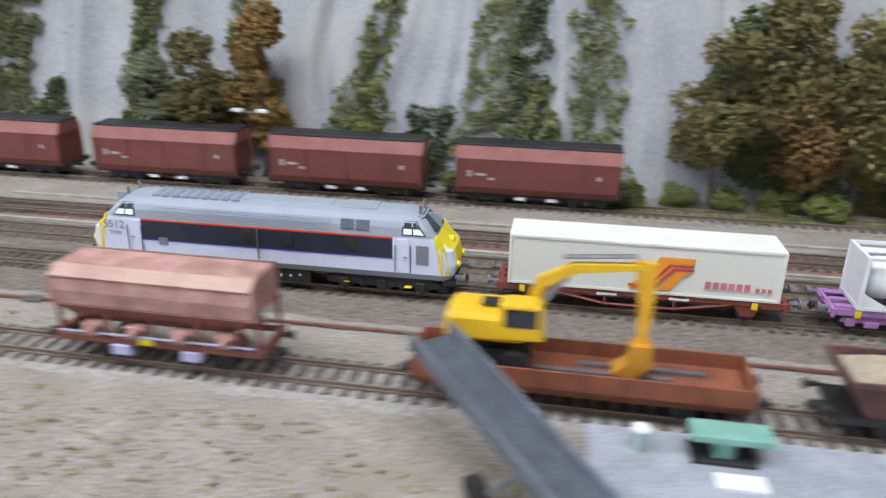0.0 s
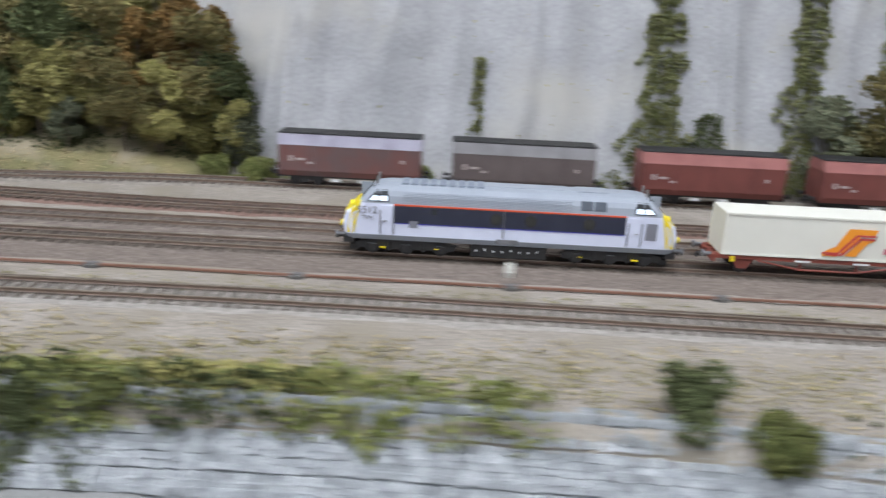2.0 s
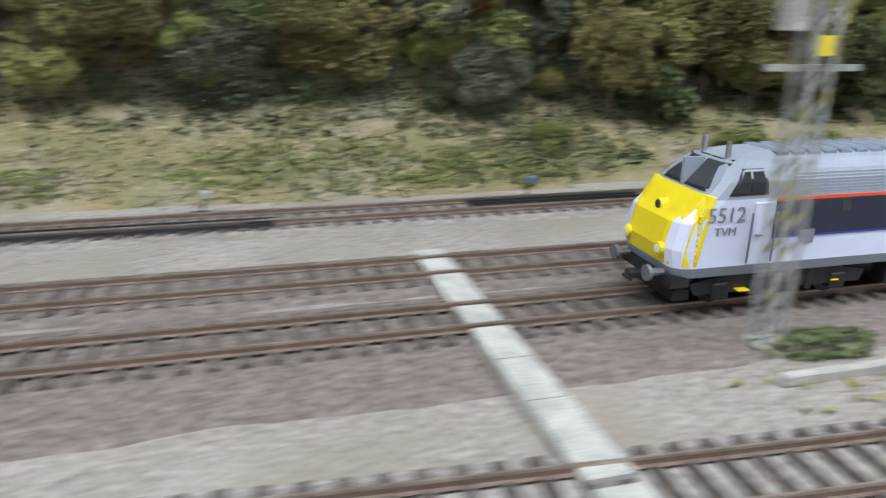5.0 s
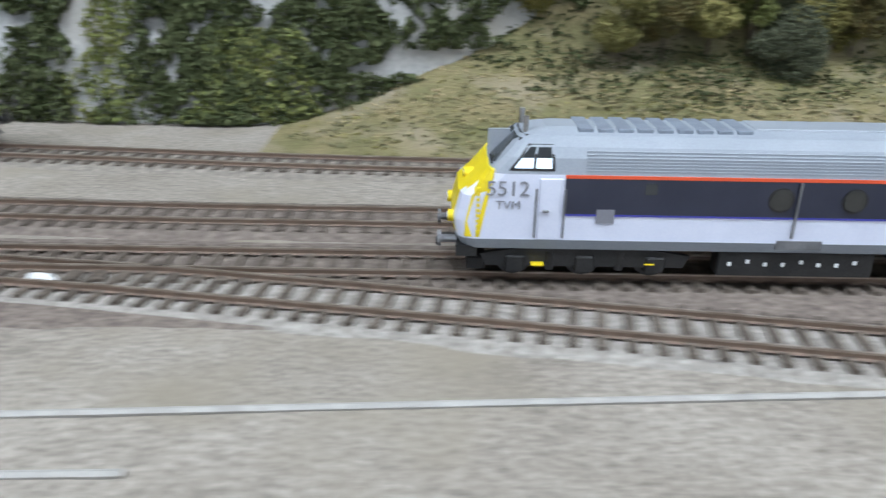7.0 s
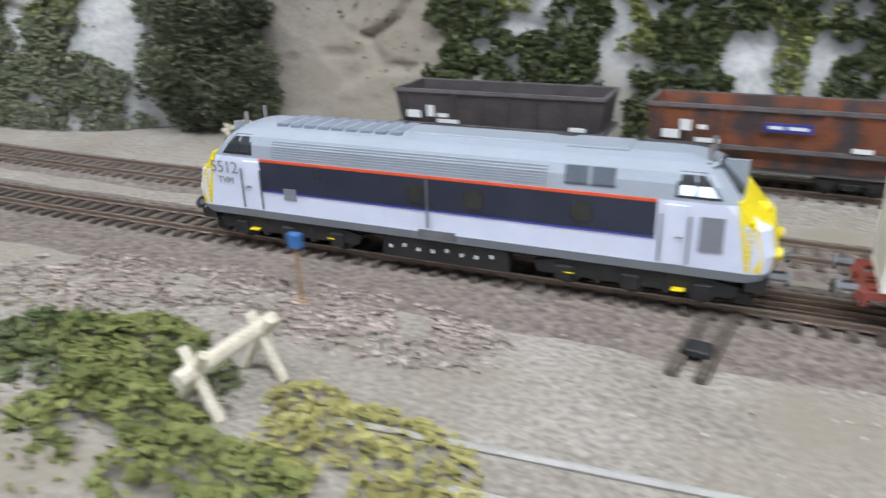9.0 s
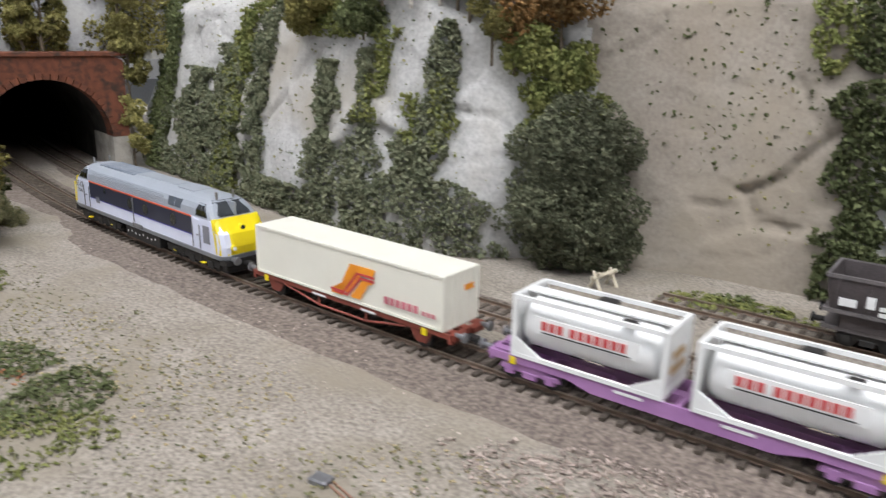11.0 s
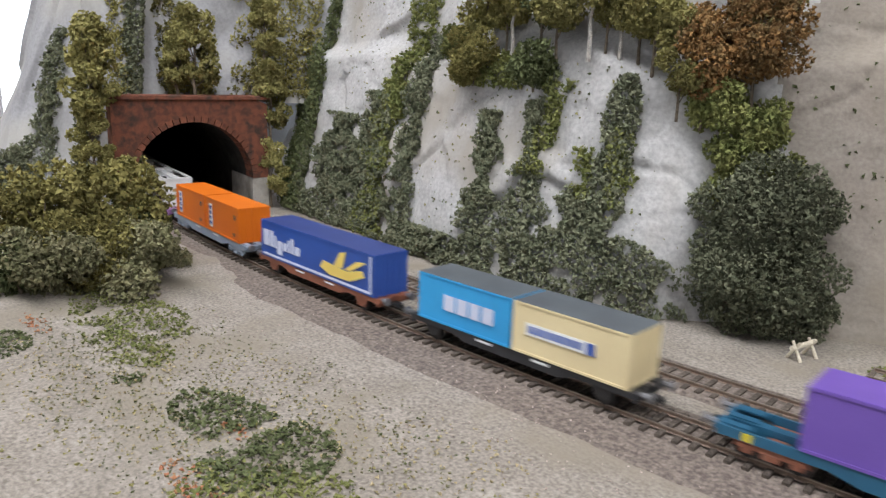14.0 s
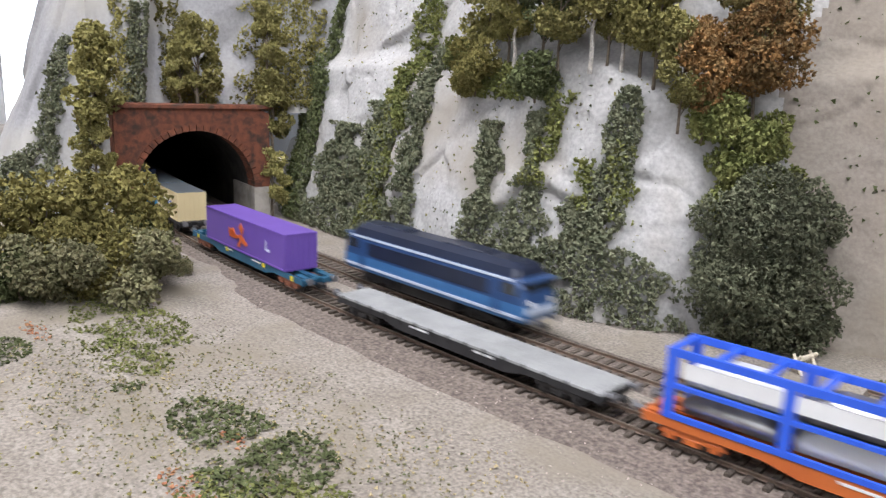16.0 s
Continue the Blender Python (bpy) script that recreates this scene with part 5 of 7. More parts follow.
# ---- trees and growth ----
KINDS = [("oak_dark", 1, 0.115, 0.085, 4300, 0.0020, "dark", M_BARK, 0.22, False, "dark green model tree with a full crumbly crown"),
         ("oak_grey", 2, 0.105, 0.080, 4300, 0.0020, "grey", M_BARK, 0.2, False, "grey-green model tree with a full crown"),
         ("oak_olive", 3, 0.110, 0.075, 4000, 0.0020, "olive", M_BARK, 0.25, False, "olive green model tree with airy crown"),
         ("oak_brown", 4, 0.120, 0.085, 4300, 0.0020, "brown", M_BARK, 0.25, False, "brownish autumn model tree with full crown"),
         ("oak_orange", 5, 0.105, 0.085, 4300, 0.0020, "orange", M_BARK, 0.25, False, "orange-brown autumn model tree with full crown"),
         ("oak_autumn", 15, 0.120, 0.060, 3800, 0.0020, "rust", M_BARK, 0.2, False, "slim rusty brown autumn model tree"),
         ("birch", 6, 0.095, 0.048, 2600, 0.0017, "olive", M_BIRCH, 0.32, False, "slender birch with white bark and olive leaves"),
         ("slim_green", 7, 0.115, 0.050, 3200, 0.0019, "green", M_BARK, 0.18, False, "slim bright green model tree"),
         ("slim_olive", 13, 0.095, 0.052, 4200, 0.0018, "olive", M_BARK, 0.08, False, "slim olive green tree clinging to the rock"),
         ("mound", 8, 0.080, 0.085, 6500, 0.0018, "grey", M_BARK, 0.05, True, "dense dark grey-green bush against the rock"),
         # Leaves in the darkened olive, shade put into their colour.
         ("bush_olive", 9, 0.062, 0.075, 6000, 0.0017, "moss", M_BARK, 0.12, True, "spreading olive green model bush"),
         ("bush_sage", 10, 0.040, 0.062, 5200, 0.0016, "sage", M_BARK, 0.1, True, "low pale sage green bush"),
         ("bush_green", 11, 0.030, 0.036, 2400, 0.0016, "green", M_BARK, 0.08, True, "small yellow-green model bush"),
         ("bush_dark", 12, 0.030, 0.040, 2400, 0.0016, "dark", M_BARK, 0.08, True, "small dark green model bush")]
for key, seed, hh, ww, cnt, size, leaf, bark, tr, squat, label in KINDS:
    make_tree_kind(key, seed, hh, ww, cnt, size, leaf, bark, tr, squat, label, "bush" if squat else "tree")

rnd = random.Random(21)
for row, (y0, step) in enumerate(((0.228, 0.034), (0.258, 0.030), (0.300, 0.036))):
    x = -0.770 - row * 0.020
    while x > -1.80:
        kinds = ["oak_dark", "oak_olive", "oak_brown", "oak_olive", "oak_grey", "oak_brown", "slim_green"] + (["oak_brown", "oak_autumn"] if row else ["oak_olive"])
        if x > -1.22:
            kinds = ["oak_olive", "oak_brown", "oak_dark", "oak_olive", "oak_brown", "oak_olive"] + (["oak_autumn"] if row else [])
        yy = y0 + rnd.uniform(-0.012, 0.012) + (0.006 if x < -1.3 and row == 0 else 0)
        plant(rnd.choice(kinds), x, yy, float(ground_height(x, yy)) - 0.003, rnd.uniform(0, 360), rnd.uniform(0.72, 1.05) * (0.78 if row == 0 else 1.12), "wood behind the yard")
        x -= step * rnd.uniform(0.75, 1.25)
for x, y, key, sc in ((-0.93, 0.215, "oak_grey", 0.5), (-1.02, 0.226, "bush_dark", 1.0), (-1.10, 0.212, "oak_dark", 0.62), (-1.15, 0.180, "bush_green", 0.75), (-1.212, 0.178, "bush_green", 0.85),
                      (-1.25, 0.215, "bush_dark", 1.1), (-0.85, 0.222, "oak_brown", 0.55), (-0.765, 0.225, "oak_grey", 0.6), (-0.79, 0.205, "bush_green", 0.8), (-0.745, 0.198, "bush_green", 0.9), (-1.33, 0.19, "bush_green", 0.7)):
    plant(key, x, y, float(ground_height(x, y)) - 0.002, rnd.uniform(0, 360), sc, "wood behind the yard")
x = -0.80
while x > -1.86:
    y = rnd.uniform(0.222, 0.29)
    plant(rnd.choice(["bush_dark", "bush_dark", "mound", "bush_olive"]), x, y, float(ground_height(x, y)) - 0.004, rnd.uniform(0, 360), rnd.uniform(0.45, 0.75), "undergrowth of the wood")
    x -= rnd.uniform(0.018, 0.034)
x = 0.27
while x < 0.75:
    plant(rnd.choice(["bush_dark", "mound", "bush_olive", "oak_dark", "oak_brown", "oak_olive"]), x, rnd.uniform(0.205, 0.235), -0.008, rnd.uniform(0, 360), rnd.uniform(0.65, 0.95), "trees before the rock")
    x += rnd.uniform(0.022, 0.04)
# trees before the yard's rock
for x, y, key, sc in ((-0.225, 0.226, "oak_grey", 0.95), (-0.178, 0.222, "oak_brown", 1.05), (-0.125, 0.224, "oak_autumn", 1.25), (-0.035, 0.216, "slim_green", 0.75), (0.25, 0.215, "oak_brown", 1.15), (0.315, 0.20, "oak_orange", 1.05),
                      (0.38, 0.21, "oak_olive", 1.15), (0.46, 0.20, "oak_brown", 1.2), (0.54, 0.21, "oak_dark", 1.2), (0.29, 0.245, "oak_dark", 1.3), (0.42, 0.25, "oak_orange", 1.3), (0.65, 0.2, "oak_brown", 1.2), (0.8, 0.2, "oak_olive", 1.2),
                      (0.33, 0.19, "bush_green", 0.9), (0.40, 0.188, "bush_dark", 0.9), (-0.60, 0.202, "bush_green", 0.8), (-0.44, 0.20, "bush_green", 0.7), (0.05, 0.203, "bush_green", 0.8)):
    plant(key, x, y, -0.006, rnd.uniform(0, 360), sc, "trees before the rock")
x = 0.31
while x < 0.95:
    plant(rnd.choice(["oak_brown", "oak_olive", "oak_brown", "oak_autumn", "oak_grey"]), x, rnd.uniform(0.212, 0.236), -0.006, rnd.uniform(0, 360), rnd.uniform(1.25, 1.65), "tall trees at the end of the yard")
    x += rnd.uniform(0.034, 0.052)
for x in (0.15, 0.185, 0.225, 0.26, 0.30, 0.345, 0.385):
    plant(rnd.choice(["bush_green", "bush_dark"]), x, rnd.uniform(0.196, 0.208), -0.006, rnd.uniform(0, 360), rnd.uniform(0.6, 0.9), "low bushes at the end of the yard")
# bushes over the retaining wall
for x, y, key, sc in ((-0.455, -0.193, "bush_dark", 0.8), (-0.315, -0.182, "bush_olive", 0.7), (-0.425, -0.208, "bush_green", 0.75), (-0.90, -0.192, "bush_green", 0.6), (-0.835, -0.206, "bush_dark", 0.7), (-0.800, -0.210, "bush_dark", 0.7), (-0.765, -0.206, "bush_dark", 0.6), (-0.70, -0.203, "bush_green", 0.5), (-0.735, -0.208, "bush_dark", 0.5)):
    plant(key, x, y, -0.012 if y < -0.205 else -0.006, rnd.uniform(0, 360), sc, "bushes over the retaining wall")
# the curve: bush against the rock, trees on the ledge
for x, y, z, turn, sc in ((-2.506, 0.170, -0.004, 40, 0.80), (-2.540, 0.160, -0.004, 140, 0.80), (-2.522, 0.154, 0.006, 20, 0.85), (-2.510, 0.176, 0.040, 250, 0.80), (-2.537, 0.168, 0.042, 310, 0.80), (-2.522, 0.164, 0.040, 90, 0.85)):
    plant("mound", x, y, z, turn, sc, "bushes at the curve")
for x, dz, key, sc in ((-2.825, 0.028, "bush_green", 1.01), (-2.786, 0.028, "oak_olive", 0.74), (-2.758, 0.032, "oak_olive", 0.67), (-2.736, 0.028, "birch", 0.95), (-2.708, 0.033, "oak_dark", 0.67), (-2.686, 0.028, "oak_olive", 0.69), (-2.658, 0.028, "birch", 1.06), (-2.642, 0.032, "oak_olive", 0.67), (-2.620, 0.028, "birch", 0.95), (-2.603, 0.024, "oak_olive", 0.69),
                       (-2.558, -0.016, "oak_orange", 0.74), (-2.534, -0.006, "oak_orange", 0.78), (-2.591, 0.017, "oak_olive", 0.84), (-2.532, 0.027, "oak_brown", 0.74), (-2.572, -0.011, "oak_olive", 0.62), (-2.771, 0.006, "bush_olive", 0.67), (-2.703, 0.005, "bush_dark", 1.01)):
    q, nrm = ROCK_B.at(ROCK_B.u_of(x), 0.146 + dz)
    plant(key, q.x, q.y - 0.012, q.z - 0.006, rnd.uniform(0, 360), sc, "trees on the rock ledge")
for x, z, sc in ((-2.548, 0.126, 1.15), (-2.531, 0.115, 1.15), (-2.537, 0.095, 1.15), (-2.521, 0.084, 1.03), (-2.541, 0.073, 0.92)):
    q, nrm = ROCK_B.at(ROCK_B.u_of(x), z + 0.02)
    plant("bush_green", q.x, q.y - 0.010, z, rnd.uniform(0, 360), sc, "trees on the rock ledge")
mid, along = on_line(PORTAL_S, second_gap(PORTAL_S) / 2)
across = np.array([along[1], -along[0]]) * (1 if -along[0] > 0 else -1)
for off, back, z, key, sc in ((0.008, 0.010, 0.114, "slim_olive", 1.1), (-0.010, 0.014, 0.114, "slim_olive", 0.85), (-0.094, -0.006, 0.085, "slim_olive", 1.25), (-0.100, -0.012, 0.045, "slim_olive", 0.85), (-0.088, -0.012, 0.02, "slim_olive", 0.6), (0.084, -0.004, 0.0, "slim_olive", 0.85), (0.086, 0.0, 0.07, "slim_olive", 1.0), (0.084, 0.006, 0.15, "slim_olive", 0.9)):
    p = mid + across * off + along * back * (1 if along[0] < 0 else -1)
    plant(key, p[0], p[1], z, rnd.uniform(0, 360), sc, "trees about the portal")
# bushes in front of the tunnel mouth; the olive ones have shade in their colour
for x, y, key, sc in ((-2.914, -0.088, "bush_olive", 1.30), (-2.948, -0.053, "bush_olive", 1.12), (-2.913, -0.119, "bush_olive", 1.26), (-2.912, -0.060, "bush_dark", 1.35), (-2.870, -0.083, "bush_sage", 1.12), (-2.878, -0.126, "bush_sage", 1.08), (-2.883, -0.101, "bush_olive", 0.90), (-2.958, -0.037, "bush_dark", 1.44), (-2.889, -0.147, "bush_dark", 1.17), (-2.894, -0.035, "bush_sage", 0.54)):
    plant(key, x, y, float(ground_height(x, y)) - 0.003, rnd.uniform(0, 360), sc, "bushes at the tunnel mouth")

ivy(ROCK_A, [(-0.55, 0.02, 0.11, 0.008, 0.006, 0.005), (-0.38, 0.0, 0.19, 0.042, 0.012, 0.01), (-0.25, 0.0, 0.24, 0.028, 0.010, 0.02), (-0.60, 0.18, 0.3, 0.006, 0.014, 0)], 0.0019, 850, "creeper", 3, "grey-green creeper climbing the pale rock")
ivy(ROCK_A, [(-0.07, 0.0, 0.25, 0.022, 0.014, 0.09), (-0.03, 0.0, 0.12, 0.022, 0.010, 0.0), (0.06, 0.0, 0.25, 0.03, 0.012, 0.03), (0.16, 0.0, 0.26, 0.03, 0.016, -0.01), (-0.16, 0.1, 0.28, 0.012, 0.02, 0.03), (0.11, 0.0, 0.08, 0.05, 0.02, 0)], 0.0017, 760, "creeper", 4, "olive creeper climbing the pale rock")
ivy(ROCK_A, [(0.10, 0.0, 0.16, 0.03, 0.012, 0.0), (0.02, 0.0, 0.06, 0.03, 0.02, 0.0), (-0.33, 0.0, 0.07, 0.03, 0.01, 0.0), (-0.20, 0.0, 0.06, 0.03, 0.02, 0)], 0.0017, 798, "dark", 5, "dark creeper at the foot of the pale rock")
ivy(ROCK_B, [(-2.960, -0.004, 0.107, 0.066, 0.033, -0.009), (-2.904, -0.004, 0.132, 0.0495, 0.022, -0.002), (-2.840, -0.004, 0.185, 0.0198, 0.0154, -0.017), (-3.034, -0.004, 0.250, 0.033, 0.0264, -0.095), (-2.729, -0.004, 0.124, 0.033, 0.0099, -0.016), (-2.690, -0.004, 0.144, 0.0242, 0.0099, -0.010), (-2.627, -0.004, 0.075, 0.0605, 0.0286, -0.009), (-2.622, 0.058, 0.155, 0.0198, 0.0132, 0.010), (-2.792, -0.004, 0.022, 0.088, 0.055, -0.005)], 0.0017, 1500, "grey", 6, "grey-green ivy climbing the beige rock")
ivy(ROCK_B, [(-2.895, -0.004, 0.144, 0.033, 0.0154, 0.001), (-2.885, 0.109, 0.257, 0.0176, 0.022, -0.008), (-2.692, 0.079, 0.150, 0.0132, 0.0132, 0.011), (-2.609, 0.064, 0.118, 0.0154, 0.011, -0.006), (-2.640, 0.069, 0.104, 0.011, 0.0088, -0.005), (-3.058, 0.017, 0.274, 0.0154, 0.022, -0.081), (-2.757, 0.142, 0.170, 0.055, 0.055, -0.001)], 0.0017, 1064, "green", 7, "yellow-green leaves in the ivy on the beige rock")
ivy(ROCK_B, [(-2.315, -0.004, 0.058, 0.055, 0.033, -0.001), (-2.191, 0.060, 0.317, 0.055, 0.055, 0.004), (-2.355, -0.004, 0.193, 0.0286, 0.022, -0.005), (-2.281, -0.004, 0.243, 0.022, 0.0198, -0.002), (-2.219, -0.004, 0.268, 0.033, 0.022, -0.010), (-2.127, -0.004, 0.240, 0.0264, 0.022, 0.007), (-2.045, -0.004, 0.141, 0.0385, 0.0176, 0.008), (-1.951, -0.004, 0.237, 0.066, 0.055, 0.018), (-2.024, -0.004, 0.261, 0.044, 0.033, 0.015), (-1.878, 0.039, 0.193, 0.033, 0.022, 0.020)], 0.0020, 1100, "dark", 8, "dark green ivy hanging over the rock behind the coal wagons")
ivy(ROCK_B, [(-2.322, 0.069, 0.243, 0.0132, 0.0154, -0.003), (-2.247, 0.047, 0.243, 0.0132, 0.022, -0.000), (-2.164, 0.027, 0.240, 0.0132, 0.0132, 0.016), (-2.085, -0.004, 0.118, 0.0198, 0.011, 0.005), (-1.995, -0.004, 0.049, 0.055, 0.033, 0.003), (-2.388, 0.128, 0.244, 0.0132, 0.022, -0.003)], 0.0017, 874, "green", 9, "yellow-green leaves among the dark ivy")
ivy(ROCK_B, [(-3.060, -0.004, 0.270, 0.020, 0.020, -0.01), (-3.035, -0.004, 0.16, 0.016, 0.010, -0.01)], 0.0017, 950, "dark", 71, "dark ivy beside the tunnel mouth", 0.012)
ivy(ROCK_B, [(-2.440, 0.06, 0.30, 0.060, 0.075, -0.01)], 0.0017, 30, "dark", 72, "dark moss specks on the sandy rock", 0.001)
# Scrub in the same darkened olive, with shade painted into the leaf colour.
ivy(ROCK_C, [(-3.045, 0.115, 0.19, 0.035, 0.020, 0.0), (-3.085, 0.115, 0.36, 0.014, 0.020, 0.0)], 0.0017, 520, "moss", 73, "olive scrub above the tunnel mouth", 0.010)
ivy(ROCK_C, [(-3.042, 0.12, 0.34, 0.030, 0.030, 0.0), (-3.102, 0.12, 0.3, 0.012, 0.016, 0.0), (-3.077, 0.115, 0.135, 0.05, 0.04, 0)], 0.0017, 988, "olive", 10, "olive ivy above the tunnel mouth", 0.012)
ivy(ROCK_D, [(-3.097, 0.0, 0.22, 0.022, 0.018, 0.0), (-3.142, 0.0, 0.18, 0.016, 0.014, 0.0), (-3.182, 0.0, 0.22, 0.02, 0.014, 0), (-3.207, 0.0, 0.1, 0.03, 0.02, 0)], 0.0017, 988, "grey", 11, "grey-green ivy on the rock spur", 0.010)

patch("ground_cover", "dark", [(-2.647, -0.143, 0.040, 0.020), (-2.607, -0.148, 0.03, 0.03), (-2.821, -0.186, 0.03, 0.02), (-2.719, -0.155, 0.01, 0.008)], 0.0014, 1300, 31, "dark green ground cover in patches on the sand", "ground cover", mound=0.002)
patch("ground_cover", "green", [(-2.585, -0.173, 0.035, 0.025), (-2.811, -0.110, 0.06, 0.030), (-2.566, -0.150, 0.018, 0.012), (-2.765, -0.133, 0.04, 0.02)], 0.0013, 1000, 32, "moss green ground cover on the sand", "ground cover", mound=0.0015)
patch("ground_cover", "red", [(-2.634, -0.146, 0.010, 0.005), (-2.606, -0.182, 0.025, 0.008), (-2.834, -0.158, 0.02, 0.006)], 0.0012, 800, 33, "reddish ground cover specks", "ground cover")
patch("ground_cover", "tan", [(-2.662, -0.113, 0.10, 0.03), (-2.700, -0.169, 0.12, 0.04), (-2.554, -0.104, 0.05, 0.04), (-2.407, -0.116, 0.08, 0.05)], 0.0009, 200, 34, "dry tan grass fibres on the sand", "ground cover")
patch("ground_cover", "olive", [(-2.698, -0.179, 0.12, 0.05), (-2.660, -0.124, 0.10, 0.04), (-2.492, -0.129, 0.06, 0.04), (-2.320, -0.151, 0.06, 0.05)], 0.0009, 110, 35, "olive specks of grass on the sand", "ground cover")
patch("shrub_carpet", "green", [(-2.343, -0.099, 0.036, 0.024), (-2.318, -0.123, 0.030, 0.020), (-2.276, -0.136, 0.035, 0.016)], 0.0017, 2000, 36, "mossy green carpet of low shrubs", "shrubs", mound=0.008)
patch("shrub_carpet", "olive", [(-2.250, -0.113, 0.032, 0.018), (-2.227, -0.129, 0.03, 0.014), (-2.273, -0.099, 0.012, 0.008)], 0.0015, 1500, 50, "olive moss carpet on the sand", "shrubs", mound=0.004)
patch("shrub_carpet", "dark", [(-2.365, -0.103, 0.03, 0.02), (-2.315, -0.101, 0.02, 0.012)], 0.0017, 1300, 37, "dark green low shrubs", "shrubs", mound=0.006)
patch("gravel", "stones", [(-2.333, -0.050, 0.10, 0.017), (-2.270, -0.060, 0.05, 0.015), (-2.393, -0.068, 0.06, 0.018)], 0.0011, 1500, 38, "pale pinkish gravel beside the main line", "gravel")
patch("ground_cover", "dark", [(-2.657, -0.135, 0.16, 0.07), (-2.387, -0.113, 0.10, 0.05)], 0.0008, 100, 48, "tiny dark specks on the sand", "ground cover")
patch("ground_cover", "sage", [(-2.657, -0.135, 0.16, 0.07), (-2.387, -0.113, 0.10, 0.05), (-2.794, -0.114, 0.08, 0.05)], 0.0009, 150, 49, "dull green specks on the sand", "ground cover")
patch("gravel", "stones", [(-2.651, -0.078, 0.25, 0.07), (-2.203, -0.069, 0.2, 0.05)], 0.0007, 70, 39, "scattered pale pebbles on the sand", "gravel")
patch("ground_cover", "green", [(-1.45, 0.178, 0.09, 0.022), (-1.37, 0.17, 0.05, 0.014), (-1.60, 0.17, 0.04, 0.014), (-2.420, 0.152, 0.03, 0.02), (-2.391, 0.159, 0.03, 0.014), (-0.75, 0.195, 0.05, 0.012), (0.3, 0.18, 0.2, 0.015)], 0.0017, 900, 40, "bright green ground cover on the bank", "ground cover", mound=0.003)
patch("ground_cover", "dark", [(-1.66, 0.165, 0.04, 0.012), (-1.33, 0.185, 0.06, 0.02), (-2.408, 0.167, 0.02, 0.012), (-0.5, 0.196, 0.15, 0.008)], 0.0017, 900, 41, "dark ground cover on the bank", "ground cover", mound=0.003)
patch("ground_cover", "dark", [(-1.35, 0.235, 0.30, 0.035), (-1.75, 0.225, 0.12, 0.04), (-1.0, 0.232, 0.2, 0.02), (-1.72, 0.15, 0.09, 0.012)], 0.0017, 700, 46, "dark undergrowth at the foot of the wood", "ground cover", mound=0.004)
patch("ground_cover", "sage", [(-1.5, 0.19, 0.3, 0.035), (-1.85, 0.17, 0.12, 0.03), (-1.1, 0.185, 0.2, 0.014)], 0.0014, 330, 47, "dull grey-green grass on the bank", "ground cover")
patch("ground_cover", "tan", [(-1.0, 0.20, 0.16, 0.02), (-1.5, 0.19, 0.25, 0.04), (-1.8, 0.19, 0.15, 0.05), (-0.4, -0.16, 0.3, 0.04), (-0.8, -0.16, 0.3, 0.04)], 0.0013, 240, 42, "dry tan grass on the bank", "ground cover")
patch("ground_cover", "olive", [(-1.85, 0.19, 0.12, 0.06), (-1.5, 0.2, 0.3, 0.05), (-0.45, -0.165, 0.3, 0.03), (-0.7, -0.17, 0.3, 0.03), (-0.55, -0.075, 0.5, 0.012), (-1.25, -0.06, 0.15, 0.02), (-0.1, -0.19, 0.3, 0.06)], 0.0012, 200, 43, "olive grass specks along the tracks", "ground cover")
patch("ground_cover", "dark", [(-1.345, -0.037, 0.022, 0.010)], 0.0017, 1600, 44, "green tuft round the foot of the mast", "ground cover", mound=0.003)
def hanging(leaf, spans, seed, label):
    """Growth that lies on the wall's edge and hangs over its face: spans of (x, half width, reach back, hang)."""
    r2 = random.Random(seed)
    pts = []
    for x, w, back, hang in spans:
        for _ in range(int(420000 * w * (back + hang))):
            px = x + r2.gauss(0, 0.5) * w
            t = r2.uniform(-back, hang * max(0.15, 1 + 0.9 * noise.noise(Vector((px * 60, seed, 0)))))
            e = float(front_edge(px))
            lift = 0.015 * max(0.0, 1 - abs(t) / 0.022) * (1 + noise.noise(Vector((px * 70, t * 70, seed))))
            if t < 0:
                p = (px, e - t, -0.004 + lift * r2.random() + 0.001)
            else:
                p = (px, e - t * 0.48 - 0.003 - lift * 0.3 * r2.random(), -0.004 - t * 0.88 + lift * r2.random())
            pts.append(p)
    v, f = chunk_cloud(pts, 0.0018, r2)
    tagged(raw_mesh("hanging_shrub", v.tolist(), f.tolist(), LEAF[leaf]), label, "shrubs", kind="stuff")


hanging("dark", [(-0.80, 0.045, 0.018, 0.030), (-0.66, 0.05, 0.016, 0.010), (-0.99, 0.03, 0.014, 0.008), (-0.29, 0.07, 0.03, 0.012), (-0.22, 0.06, 0.03, 0.024), (-0.74, 0.03, 0.014, 0.03), (-1.02, 0.05, 0.02, 0.012)], 51, "dark green shrubs hanging over the retaining wall")
hanging("green", [(-0.88, 0.04, 0.014, 0.008), (-0.72, 0.035, 0.018, 0.016), (-0.60, 0.045, 0.016, 0.014), (-0.93, 0.03, 0.016, 0.006), (-0.54, 0.022, 0.014, 0.012)], 52, "olive green shrubs along the retaining wall's edge")
hanging("olive", [(-0.92, 0.03, 0.02, 0.004), (-0.32, 0.03, 0.02, 0.004), (-0.66, 0.05, 0.03, 0.002), (-0.80, 0.04, 0.035, 0.002)], 53, "yellowish shrubs on the retaining wall's edge")
for yy in (0.070, 0.1255):
    tagged(boxes("cable_trough", [(-300, 1250, yy * 1000 - 1.6, yy * 1000 + 1.6, -5, -2.6)], M_CONCRETE), "pale concrete cable trough beside the loop track", "cable trough")

